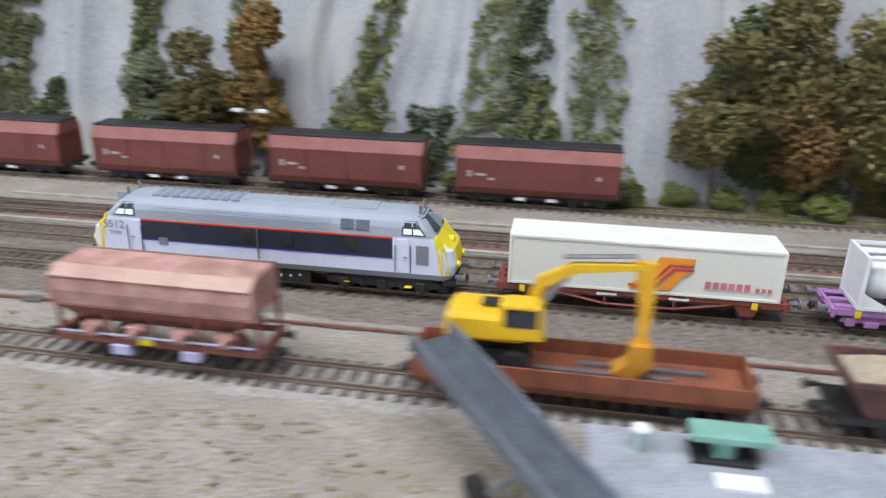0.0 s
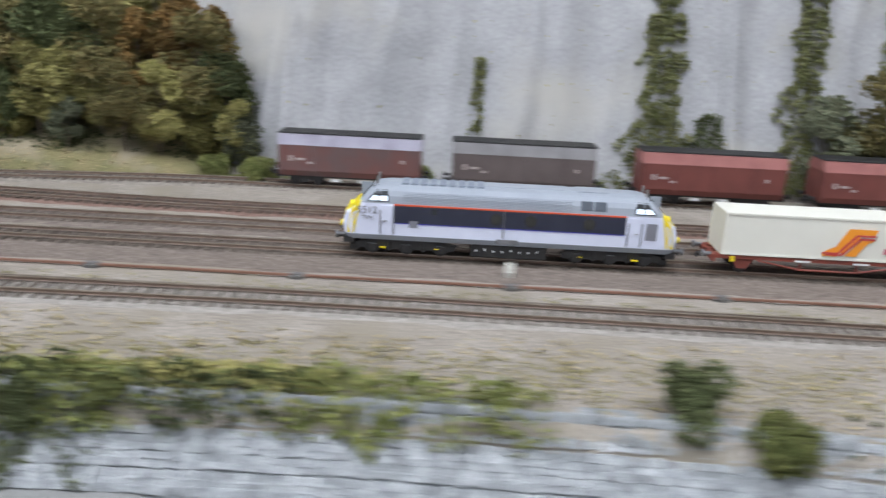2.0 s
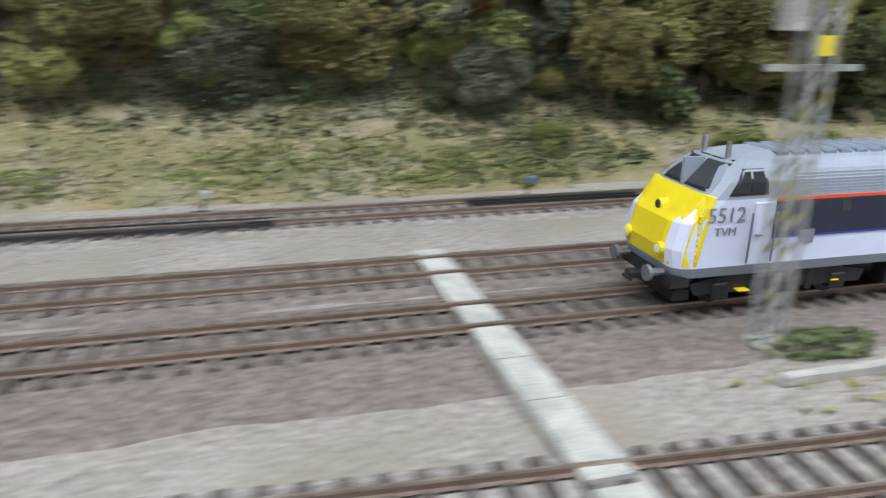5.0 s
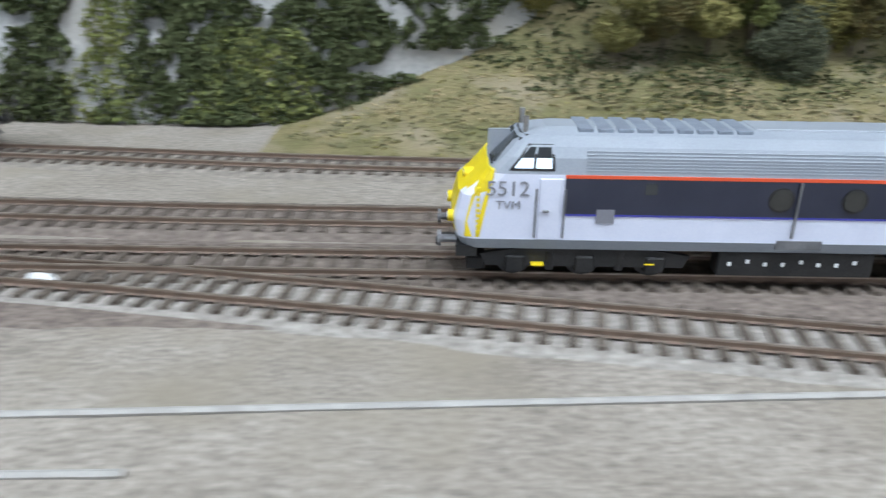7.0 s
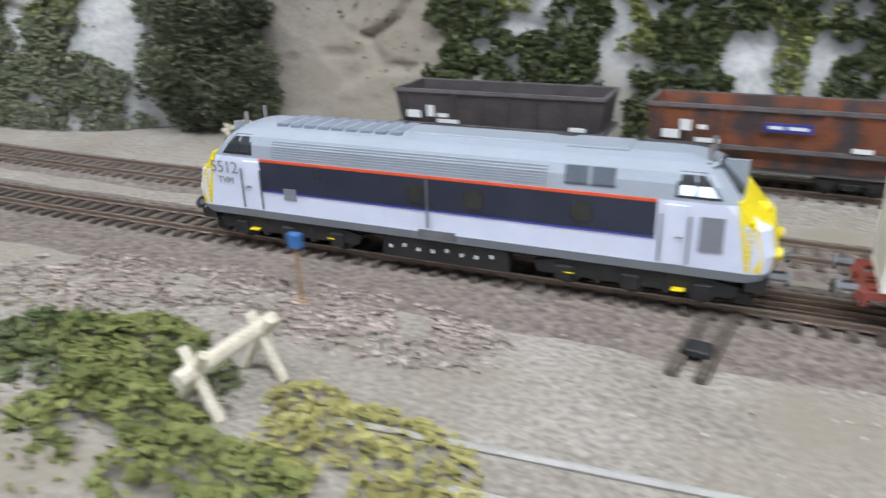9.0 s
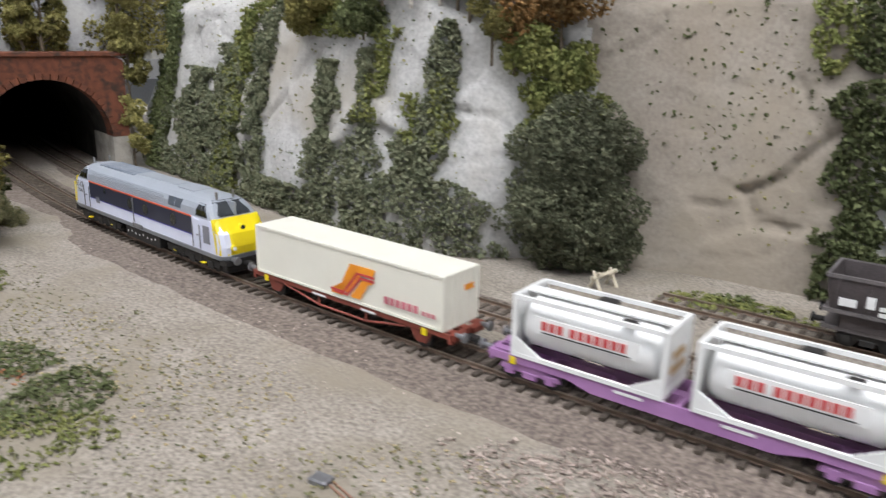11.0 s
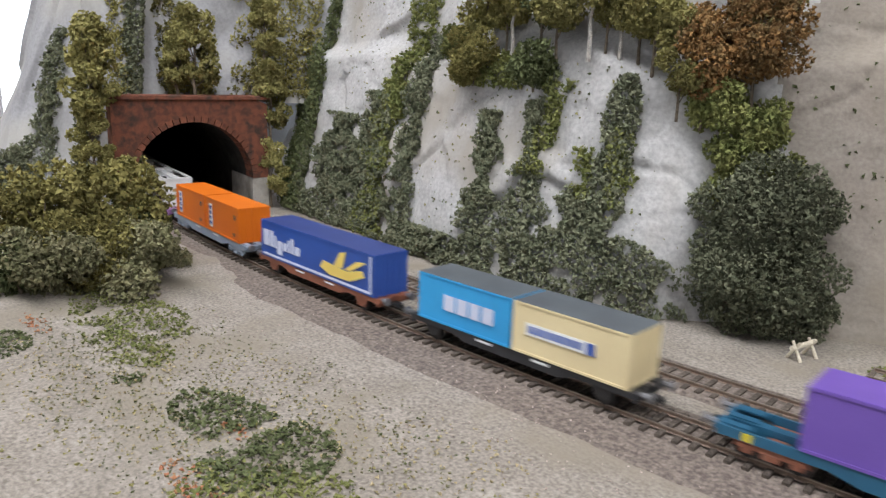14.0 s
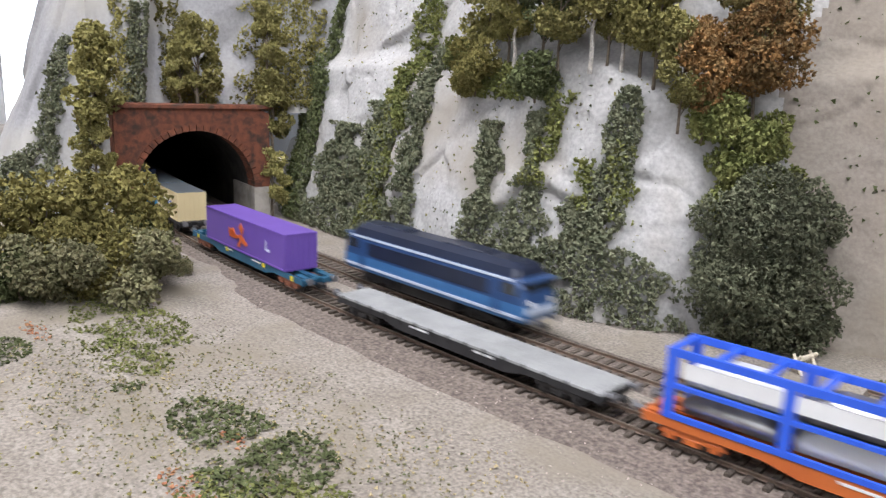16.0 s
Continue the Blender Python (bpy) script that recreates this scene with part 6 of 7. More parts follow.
# ---- lineside things ----
def cross_trestle(x, y, turn, wood, label, size=1.0):
    t = thing("wooden_trestle", label, "trestle", at=pose(x, y, float(ground_height(x, y)), 0, 0, turn) @ Matrix.Scale(size, 4))
    bm = bmesh.new()
    bm_tube(bm, (-17, 0, 12), (17, 0, 15), 2.5, 2.3, 8)
    part("log", bm, wood, t)
    for xx in (-12, 11):
        for s in (-1, 1):
            bm = bmesh.new()
            bm_tube(bm, (xx, -s * 8, 0), (xx + 1, s * 4.0, 18), 1.7, 1.5, 8)
            part("leg", bm, wood, t)
    return t


cross_trestle(-2.294, -0.102, 80, M_WOOD, "pale wooden cross-legged trestle on the sand", 1.0)
cross_trestle(-2.484, 0.143, 70, M_WOOD, "wooden trestle blocking the end of the yard track", 0.62)


def post_with_box(x, y):
    t = thing("signal_post", "thin wooden post with a small blue box on top", "post", at=pose(x, y, -0.0043))
    bm = bmesh.new()
    bm_tube(bm, (0, 0, -1), (0, 0, 21), 0.7, n=8)
    part("post", bm, M_WOODWARM, t)
    boxes("blue_box", [(-2.2, 2.2, -1.5, 1.5, 20, 25)], surf("box_blue", (0.05, 0.16, 0.40), rough=0.5), t, chamfer=0.4)
    boxes("foot", [(-2, 2, -2, 2, -1, 0.6)], M_WOODWARM, t)


post_with_box(-2.309, -0.047)


def long_sleepers(x, y):
    t = thing("turnout_timbers", "two long dark timbers carrying the turnout lever", "timber", at=pose(x, y, -0.0043, 0, 0, -8))
    for dx in (-4, 4):
        boxes("timber", [(dx - 1.7, dx + 1.7, -24, 22, 0, 2.0)], M_SLEEPER, t, chamfer=0.3)
    boxes("lever_box", [(-4, 4, -14, -7, 2, 4)], M_BLACK, t, chamfer=0.4)


long_sleepers(-2.178, -0.028)
dark_box = surf("cable_box", (0.10, 0.095, 0.09), (0.15, 0.14, 0.13), 200, 0.8, 0.3)
first = None
for x in (0.10, -0.02, -0.15, -0.273, -0.40, -0.526, -0.655, -0.78, -0.90, -1.02, -1.13, -1.24, -1.30):
    m = pose(x, -0.053, -0.0043, 0, 0, rnd.uniform(-8, 8))
    if first is None:
        first = thing("cable_box", "small dark box on the cable run beside the main line", "box", "cable boxes", m)
        boxes("case", [(-4.5, 4.5, -3, 3, 0, 2.6)], dark_box, first, chamfer=0.5)
        boxes("lid", [(-3.6, 3.6, -2.2, 2.2, 2.6, 3.2)], dark_box, first, chamfer=0.2)
    else:
        copy_thing(first, m)
for y, x0, x1, c in ((-0.0525, -1.32, 0.3, (0.24, 0.12, 0.08)), (-0.078, -0.9, -0.35, (0.2, 0.16, 0.12))):
    bm = bmesh.new()
    bm_box(bm, x0 * 1000, x1 * 1000, y * 1000 - 0.7, y * 1000 + 0.7, -3.4, -2.0)
    tagged(part("cable_run", bm, surf("rusty_rod", c, rough=0.8)), "thin rusty rod running beside the track", "rod")
for a, b in (((-2.26, -0.104), (-1.70, -0.066)), ((-2.24, -0.118), (-1.95, -0.105))):
    bm = bmesh.new()
    bm_tube(bm, (a[0] * 1000, a[1] * 1000, -3.8), (b[0] * 1000, b[1] * 1000, -3.8), 1.1, n=6)
    tagged(part("cable_duct", bm, surf("duct_grey", (0.42, 0.40, 0.37), rough=0.8)), "pale grey cable duct lying on the sand", "cable duct")


def board_crossing(x, lean, spans, w, label):
    t = thing("board_crossing", label, "walkway", at=pose(x, 0, 0))
    for y0, y1 in spans:
        bm = bmesh.new()
        v = [(-w / 2 + lean * y0, y0), (w / 2 + lean * y0, y0), (w / 2 + lean * y1, y1), (-w / 2 + lean * y1, y1)]
        bm_skin(bm, [[bm.verts.new((*p, z)) for p in v] for z in (-4.0, -0.7)])
        part("plank", bm, M_BOARD, t)


board_crossing(-1.437, 0.0, ((54.5, 62), (38.5, 51.5), (10, 35), (-6.5, 6.5), (-30, -10), (-52, -30.4), (-84, -52.4), (-93, -87), (-135, -104)), 11, "pale grey plank crossing laid over the tracks")
board_crossing(-0.523, 0.1, ((38.5, 51.5), (10, 35), (-6.5, 6.5), (-34, -10)), 6, "narrow pale plank crossing over the tracks")


def lattice_mast(x, y):
    t = thing("lattice_mast", "grey lattice signal mast with crossarms", "mast", at=pose(x, y, -0.0043))
    m = surf("mast_grey", (0.36, 0.36, 0.34), (0.26, 0.26, 0.24), 200, 0.7, 0.2, dirt=(0.30, 0.25, 0.05))
    for a in (-3, 3):
        for b in (-3, 3):
            boxes("upright", [(a - 0.6, a + 0.6, b - 0.6, b + 0.6, 0, 128)], m, t)
    bm = bmesh.new()
    for i in range(16):
        z = 4 + i * 7.6
        for b in (-3, 3):
            bm_tube(bm, (-3, b, z), (3, b, z + 7), 0.4, n=4)
            bm_tube(bm, (b, -3, z + 7), (b, 3, z), 0.4, n=4)
    part("lattice", bm, m, t)
    for arm in ((-14, 16, -1, 1, 100, 102.2), (-14, 14, -1, 1, 78, 79.6)):
        boxes("crossarm", [arm], m, t)
    for sig in ((-12, -5, -2.5, 2.5, 88, 99.9), (8, 16, -2, 2, 102.3, 108)):
        boxes("signal_head", [sig], M_CONCRETE, t, chamfer=0.5)
    boxes("plate", [(-2, 2, -3.6, -3.0, 82, 87)], M_YELLOW, t)
    boxes("foot", [(-5, 5, -5, 5, -1, 2)], M_CONCRETE, t, chamfer=0.5)
    k = boxes("kerb_stone", [(-1372, -1328, -56.5, -53.5, -4, -1)], M_CONCRETE, None, chamfer=0.5)
    tagged(k, "pale kerb stone beside the mast", "kerb")


lattice_mast(-1.360, -0.033)


def yard_lamp(x, y):
    t = thing("yard_lamp", "thin yard lamp post with two white heads", "street lamp", "yard lamps", pose(x, y, -0.0043))
    bm = bmesh.new()
    bm_tube(bm, (0, 0, 0), (0, 0, 70), 0.9, 0.5, 8)
    part("post", bm, surf("lamp_post", (0.16, 0.10, 0.08), rough=0.6), t)
    for s in (-1, 1):
        bm = bmesh.new()
        bm_tube(bm, (0, 0, 69), (s * 8, 0, 71), 0.4, n=6)
        part("arm", bm, M_GREYBUF, t)
        boxes("lamp_head", [(*sorted((s * 6, s * 14)), -1.8, 1.8, 69.8, 72)], M_WHITE, t, chamfer=0.5)


yard_lamp(-0.105, 0.150)
yard_lamp(0.395, 0.135)


def point_lever(x, y, c):
    t = thing("point_lever", "small point lever beside the turnout", "lever", "point levers", pose(x, y, -0.0043))
    boxes("base", [(-5, 5, -2, 2, 0, 1.6)], M_BLACK, t, chamfer=0.3)
    bm = bmesh.new()
    bm_tube(bm, (0, 0, 1), (2, 0, 9), 0.6, n=6)
    part("lever", bm, M_BLACK, t)
    boxes("weight", [(0, 5, -1.6, 1.6, 8, 11)], c, t, chamfer=0.5)


blue_w = surf("lever_blue", (0.12, 0.17, 0.28), rough=0.6)
for x, y, c in ((-1.365, 0.140, blue_w), (-1.52, 0.140, M_CONCRETE), (-1.11, 0.140, blue_w)):
    point_lever(x, y, c)
for x0, x1, y in ((-1.60, -1.49, 0.113), (-1.40, -1.31, 0.128), (-2.22, -2.12, 0.0)):
    t = thing("turnout", "dark guard rails of a turnout", "turnout", "turnouts", pose(0, y, 0))
    for k in (-4.5, 0, 4.5):
        boxes("guard_rail", [(x0 * 1000, x1 * 1000, k - 0.5, k + 0.5, -2.3, -0.5)], M_BLACK if y > 0.05 else M_RAIL, t)
for x, y in ((-1.225, 0.140), (-1.196, 0.146), (-1.192, 0.132), (-2.01, -0.018), (-2.127, 0.014), (-2.290, 0.104)):
    bm = bmesh.new()
    bm_stack(bm, [(-3, -5, 5, 2.2, 2), (-1.0, -5, 5, 2.2, 2), (0.6, -3.6, 3.6, 1.2, 1)])
    ob = part("point_motor_cover", bm, M_WHITE)
    tagged(ob, "white point motor cover by the turnout", "cover", "point motor covers")
    ob.matrix_basis = pose(x, y, 0, 0, 0, rnd.uniform(-20, 20))


def hut():
    t = thing("lineside_hut", "small hut with a grey roof and a brown and white chimney", "hut", at=pose(-2.412, -0.164, -0.010, 0, 0, 2))
    wood = surf("hut_wood", (0.14, 0.10, 0.07), rough=0.85)
    roof = surf("hut_roof", (0.30, 0.32, 0.33), (0.23, 0.25, 0.26), 80, 0.8, 0.4)
    boxes("walls", [(-26, 40, -14, 14, -1, 19)], wood, t)
    for s in (-1, 1):
        bm = bmesh.new()
        bm_prism(bm, [(0, 28), (s * 18, 17.5), (s * 18, 19), (0, 29.6)], -31, 46)
        part("roof_slope", bm, roof, t)
    ch = boxes("chimney", [(8, 13, 6, 11, 20, 34)], M_WHITE, t)
    boxes("chimney_cap", [(7.4, 13.6, 5.4, 11.6, 31, 36)], surf("cap_brown", (0.16, 0.07, 0.04), rough=0.8), ch)


hut()


def concrete_hood():
    t = thing("concrete_hood", "small pale concrete hood over the point rods", "cover", at=pose(-2.373, -0.138, -0.0045, 0, 0, 8))
    bm = bmesh.new()
    bm_skin(bm, [[bm.verts.new((x, y, z)) for y, z in ((-14, 0), (-12.5, 6), (-5, 9.5), (6, 9.5), (12, 6), (14, 0))] for x in (-6, 6)])
    part("hood", bm, M_BOARD, t)
    for y in (1.5, 4.5):
        bm = bmesh.new()
        bm_tube(bm, (4, y, 2.2), (26, y - 3, 0.8), 0.5, n=6)
        part("rod", bm, M_GREYBUF, t)
    rust = surf("rod_rust", (0.30, 0.17, 0.12), (0.22, 0.12, 0.08), 200, 0.8, 0.2)
    for k in (0, 2.2):
        bm = bmesh.new()
        bm_tube(bm, (-5, 2 + k, 1.2), (-92, 36 + k, 1.0), 0.45, n=6)
        part("rod", bm, rust, t)
    boxes("crank_box", [(-96, -88, 32, 38, 0, 2.6)], M_GREYBUF, t, chamfer=0.5)


concrete_hood()


def conveyor():
    t = thing("belt_conveyor", "dark grey loading conveyor slanting up to the siding", "conveyor", at=pose(0.086, -0.126, 0, 0, 0, -50))
    m = surf("conveyor_grey", (0.15, 0.165, 0.19), (0.11, 0.12, 0.14), 100, 0.6, 0.2)
    bm = bmesh.new()
    prof = [(-9, 0), (9, 0), (10, 8), (8.6, 8), (8, 2), (-8, 2), (-8.6, 8), (-10, 8)]
    bm_skin(bm, [[bm.verts.new((x, y, z + h)) for y, z in prof] for x, h in ((0, 32), (150, 8))])
    part("trough", bm, m, t)
    bm = bmesh.new()
    bm_skin(bm, [[bm.verts.new((x, y, z + h)) for y, z in ((-7.8, 2.2), (7.8, 2.2), (7.8, 3), (-7.8, 3))] for x, h in ((1, 32), (149, 8.1))])
    part("belt", bm, surf("belt_rubber", (0.085, 0.093, 0.108), (0.065, 0.07, 0.082), 100, 0.7, 0.2), t)
    for s in (-5, 5):
        bm = bmesh.new()
        bm_tube(bm, (70, s, 20), (52, s * 2.2, -3), 1.0, n=6)
        part("leg", bm, m, t)
        bm = bmesh.new()
        bm_tube(bm, (52, s * 2.2 - 2, 2.4), (52, s * 2.2 + 2, 2.4), 5.4, n=16)
        part("wheel", bm, M_BLACK, t)
    boxes("hopper", [(140, 168, -12, 12, -3, 14)], m, t, chamfer=1.5)


conveyor()
pad = boxes("concrete_pad", [(150, 520, -330, -118, -5, -1.6)], surf("pad_concrete", (0.36, 0.37, 0.40), (0.28, 0.29, 0.31), 60, 0.85, 0.3), None, chamfer=0.4)
tagged(pad, "smooth grey concrete loading pad beside the siding", "pavement", kind="structure")
mach = thing("bench_machine", "green bench machine standing on the concrete pad", "machine", at=pose(0.203, -0.131, -0.0016))
green_m = surf("machine_green", (0.22, 0.42, 0.34), (0.18, 0.35, 0.28), 80, 0.5, 0.1)
boxes("table", [(-15, 15, -6, 6, 9, 12)], green_m, mach, chamfer=0.4)
boxes("column", [(-6, 2, -4, 4, 0, 9)], green_m, mach, chamfer=0.4)
boxes("base", [(-14, 10, -7, 7, 0, 1.6)], M_BLACK, mach, chamfer=0.3)
bin_ = thing("pale_drum", "small pale green drum on the concrete pad", "drum", at=pose(0.170, -0.132, -0.0016))
bm = bmesh.new()
bm_tube(bm, (0, 0, 0), (0, 0, 9), 3.4, 3.6, 14)
part("drum", bm, surf("drum_green", (0.45, 0.55, 0.52), rough=0.5), bin_)
bm = bmesh.new()
bm_tube(bm, (0, 0, 9), (0, 0, 10), 3.8, 3.4, 14)
part("lid", bm, M_WHITE, bin_)
tagged(boxes("white_sheet", [(196, 214, -152, -143, -1.6, -0.6)], M_WHITE), "white sheet lying on the concrete pad", "sheet")

old_hopper()
digger_wagon()
sand_wagon()
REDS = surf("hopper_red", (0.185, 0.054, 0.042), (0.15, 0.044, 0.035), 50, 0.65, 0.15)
REDTOP = surf("hopper_red_top", (0.30, 0.11, 0.095), (0.25, 0.088, 0.076), 50, 0.65, 0.15)
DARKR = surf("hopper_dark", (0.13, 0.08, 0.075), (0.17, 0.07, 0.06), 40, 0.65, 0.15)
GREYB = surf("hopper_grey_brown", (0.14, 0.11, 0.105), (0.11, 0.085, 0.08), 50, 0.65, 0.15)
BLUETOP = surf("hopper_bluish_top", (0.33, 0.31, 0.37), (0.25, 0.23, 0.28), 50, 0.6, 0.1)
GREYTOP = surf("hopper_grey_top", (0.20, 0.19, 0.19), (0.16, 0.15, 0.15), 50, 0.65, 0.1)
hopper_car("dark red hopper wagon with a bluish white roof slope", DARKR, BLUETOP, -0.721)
hopper_car("grey-brown hopper wagon with a lighter grey roof slope", GREYB, GREYTOP, -0.570)
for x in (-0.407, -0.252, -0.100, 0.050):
    hopper_car("oxide red hopper wagon with a lighter pinkish roof slope", REDS, REDTOP, x)
COALB = surf("coal_wagon_brown", (0.075, 0.062, 0.062), (0.055, 0.045, 0.045), 80, 0.75, 0.3)
RUSTY = surf("coal_wagon_rust", (0.22, 0.072, 0.030), (0.062, 0.046, 0.044), 60, 0.75, 0.3, contrast=0.35)
COALS = surf("coal_wagon_sill", (0.14, 0.125, 0.125), (0.10, 0.09, 0.09), 80, 0.7, 0.2)
coal_car("dark brown empty coal wagon standing under the ivy", COALB, COALS, -2.360, 114, [(-50, -42, 23, 27), (-38, -34, 24, 30), (-32, -26, 24, 26), (-32, -20, 21, 23), (40, 48, 21, 23)])
coal_car("rust-streaked empty coal wagon with a blue plate", RUSTY, COALS, -2.226, 112, [(-48, -40, 22, 26), (-40, -35, 26, 31), (-32, -28, 27, 29), (-33, -22, 21, 23), (32, 40, 21, 23)])

# ---- the train ----
LOCO = diesel_loco()
BLUE = blue_loco()
rust_b = surf("wagon_red_brown", (0.25, 0.055, 0.035), (0.19, 0.045, 0.03), 80, 0.6, 0.15)
purple = surf("wagon_lilac", (0.40, 0.20, 0.42), (0.34, 0.165, 0.36), 80, 0.5, 0.1)
greyb = surf("wagon_blue_grey", (0.30, 0.36, 0.44), (0.25, 0.30, 0.37), 80, 0.55, 0.1)
brownw = surf("wagon_brown", (0.28, 0.10, 0.055), (0.22, 0.08, 0.045), 80, 0.6, 0.15)
blackw = surf("wagon_black", (0.03, 0.03, 0.032), (0.022, 0.022, 0.024), 80, 0.5, 0.1)
teal = surf("wagon_teal", (0.02, 0.115, 0.20), (0.017, 0.095, 0.17), 80, 0.5, 0.1)
orange_w = surf("wagon_orange", (0.60, 0.15, 0.03), (0.52, 0.12, 0.025), 80, 0.5, 0.1)
cream = surf("container_cream_white", (0.76, 0.74, 0.65), (0.73, 0.71, 0.62), 40, 0.45, 0.03)
orange_c = surf("container_orange", (0.74, 0.17, 0.006), (0.70, 0.155, 0.006), 40, 0.45, 0.03)
navy_c = surf("container_navy", (0.035, 0.06, 0.22), (0.03, 0.05, 0.19), 40, 0.45, 0.03)
royal = surf("container_royal", (0.03, 0.09, 0.36), (0.028, 0.08, 0.33), 40, 0.45, 0.03)
sky_c = surf("container_sky", (0.03, 0.34, 0.68), (0.028, 0.31, 0.63), 40, 0.45, 0.03)
beige = surf("container_beige", (0.74, 0.62, 0.36), (0.69, 0.57, 0.33), 40, 0.5, 0.05)
violet = surf("container_violet", (0.165, 0.09, 0.40), (0.15, 0.08, 0.37), 40, 0.45, 0.03)
slate = surf("roof_slate", (0.10, 0.115, 0.125), (0.08, 0.09, 0.10), 40, 0.55, 0.05)
red_m = surf("mark_red", (0.55, 0.06, 0.06), (0.50, 0.05, 0.05), 60, 0.5, 0.02)
or_m = surf("mark_orange", (0.86, 0.32, 0.02), (0.82, 0.29, 0.02), 60, 0.5, 0.02)
lilac_m = surf("mark_pale", (0.62, 0.66, 0.80), (0.58, 0.62, 0.76), 60, 0.5, 0.02)
yel_m = surf("mark_yellow", (0.82, 0.64, 0.16), (0.78, 0.58, 0.14), 60, 0.5, 0.02)
TRAIN = []


def add(wagon, f, r, loads=(), floor=12.9):
    """A wagon whose buffers lie f and r metres behind the reference point, with loads at (thing, middle)."""
    TRAIN.append((wagon, f, r, 0.0, 0.0))
    for ob, mid in loads:
        TRAIN.append((ob, f, r, mid - (f + r) / 2, floor * MM))


add(LOCO, -0.0380, 0.1867)
c = container("white_container", 140, "cream white forty foot container with an orange and red emblem", cream)
emb = bmesh.new()
for pts in ([(6, 2.5), (14, 2.5), (24, 21), (38, 21), (36.5, 17.5), (29, 17.5), (20, 5), (6, 5)], [(20, 3), (27, 3), (33, 12), (37, 14), (29, 14)], [(14, 10), (20, 21), (26, 21.0), (18, 7.5)]):
    bm_prism_y(emb, [(x - 12, z) for x, z in pts], -14.15, -13.75)
part("emblem", emb, or_m, c)
emb = bmesh.new()
for k in (0, 2.2):
    bm_prism_y(emb, [(-7 + k, 4.2 - k * 0.5), (4 + k, 4.2 - k * 0.5), (14 + k, 16.2 - k), (25, 16.2 - k), (25.5, 17.4 - k), (13 + k, 17.4 - k), (3 + k, 5.2 - k * 0.5), (-6.4 + k, 5.2 - k * 0.5)], -14.3, -14.0)
part("emblem_stripes", emb, red_m, c)
bars("name_bars", [(32 + i * 3.9, 34.8 + i * 3.9, 5.4, 9.2) for i in range(6)] + [(57 + i * 3, 59 + i * 3, 5.4, 7.6) for i in range(3)], surf("mark_rose", (0.62, 0.20, 0.24), rough=0.5), c, -13.8)
bm = bmesh.new()
bm_box(bm, 70.0, 70.35, 2, 9, 17, 20)
part("end_emblem", bm, or_m, c)
w1 = flat_wagon("container_wagon", "red-brown two-axle container wagon with trussed frame", 162, rust_b, rust_b, 26, 12.4, 2.4, False, (-62, 58), False)
for y in (-12.6, 12.6):
    for p, q in (((-46, 9.6), (-18, 4.6)), ((-18, 4.6), (18, 4.6)), ((18, 4.6), (46, 9.6)), ((-18, 4.6), (-18, 10)), ((18, 4.6), (18, 10))):
        bm = bmesh.new()
        bm_tube(bm, (p[0], y, p[1]), (q[0], y, q[1]), 0.7, n=6)
        part("truss_rod", bm, rust_b, w1)
add(w1, 0.199, 0.361, [(c, 0.280)])
t1 = tank_container("white tank container with red lettering bars in an open frame", red_m)
t2 = copy_thing(t1, pose(0, 0, 0))
w2 = flat_wagon("container_wagon", "lilac purple four-axle container wagon", 186, purple, purple, 27, 12.6, 3.4, True, (-74, 72))
add(w2, 0.369, 0.555, [(t1, 0.4215), (t2, 0.502)])
o1 = container("orange_container", 70, "bright orange twenty foot container with a white strip of lettering", orange_c, h=28.5)
bars("white_strip", [(-26, -19.5, 4, 24)], M_WHITE, o1, -13.85)
bars("strip_marks", [(-24.6, -21.0, 6 + i * 4.4, 9 + i * 4.4) for i in range(4)], royal, o1, -14.1)
bars("small_panel", [(24, 27, 4, 7), (26, 29, 18, 22)], slate, o1, -13.75)
o2 = copy_thing(o1, pose(0, 0, 0))
w3 = flat_wagon("container_wagon", "blue-grey four-axle container wagon", 176, greyb, greyb, 27, 12.6, 4.2, True, ())
add(w3, 0.557, 0.733, [(o1, 0.609), (o2, 0.6815)])
n1 = container("navy_container", 140, "royal blue forty foot container with a yellow fruit emblem", royal, roof=navy_c)
bars("name_bars", [(-66, -58, 9, 21), (-56.5, -52, 9, 21), (-50.5, -48, 9, 18), (-46.5, -40, 5, 15), (-38.5, -33, 9, 15), (-31.5, -29, 9, 18), (-27.5, -24, 9, 20), (-22.5, -16, 9, 15)], lilac_m, n1, -13.85)
bars("pale_border", [(-67, 67, 1.4, 3.0), (65.4, 67, 3, 26)], lilac_m, n1, -13.75)
bm = bmesh.new()
bm_prism_y(bm, [(10, 8), (22, 4.5), (44, 5), (60, 11), (58, 15), (40, 11), (24, 12), (14, 13)], -14.2, -13.8)
bm_prism_y(bm, [(26, 12), (36, 12), (40, 24), (33, 22)], -14.25, -13.85)
bm_prism_y(bm, [(38, 11.5), (46, 12.5), (62, 21), (52, 20)], -14.3, -13.9)
part("fruit_emblem", bm, yel_m, n1)
w4 = flat_wagon("container_wagon", "red-brown container wagon under a blue container", 160, brownw, brownw, 25, 12.6, 3.0, True, (), False)
add(w4, 0.744, 0.904, [(n1, 0.824)])
s1 = container("blue_container", 70, "sky blue twenty foot container with pale lettering bars", sky_c, roof=slate, ribs=0)
bars("name_bars", [(-14, -6, 9, 18), (-4, 4, 9, 18), (6, 13, 9, 18), (15, 23, 9, 18)], lilac_m, s1, -13.8)
s2 = container("cream_container", 70, "cream twenty foot container with a blue and white name panel", beige, roof=slate)
bars("name_panel", [(-26, 16, 11, 17.5)], M_WHITE, s2, -13.75)
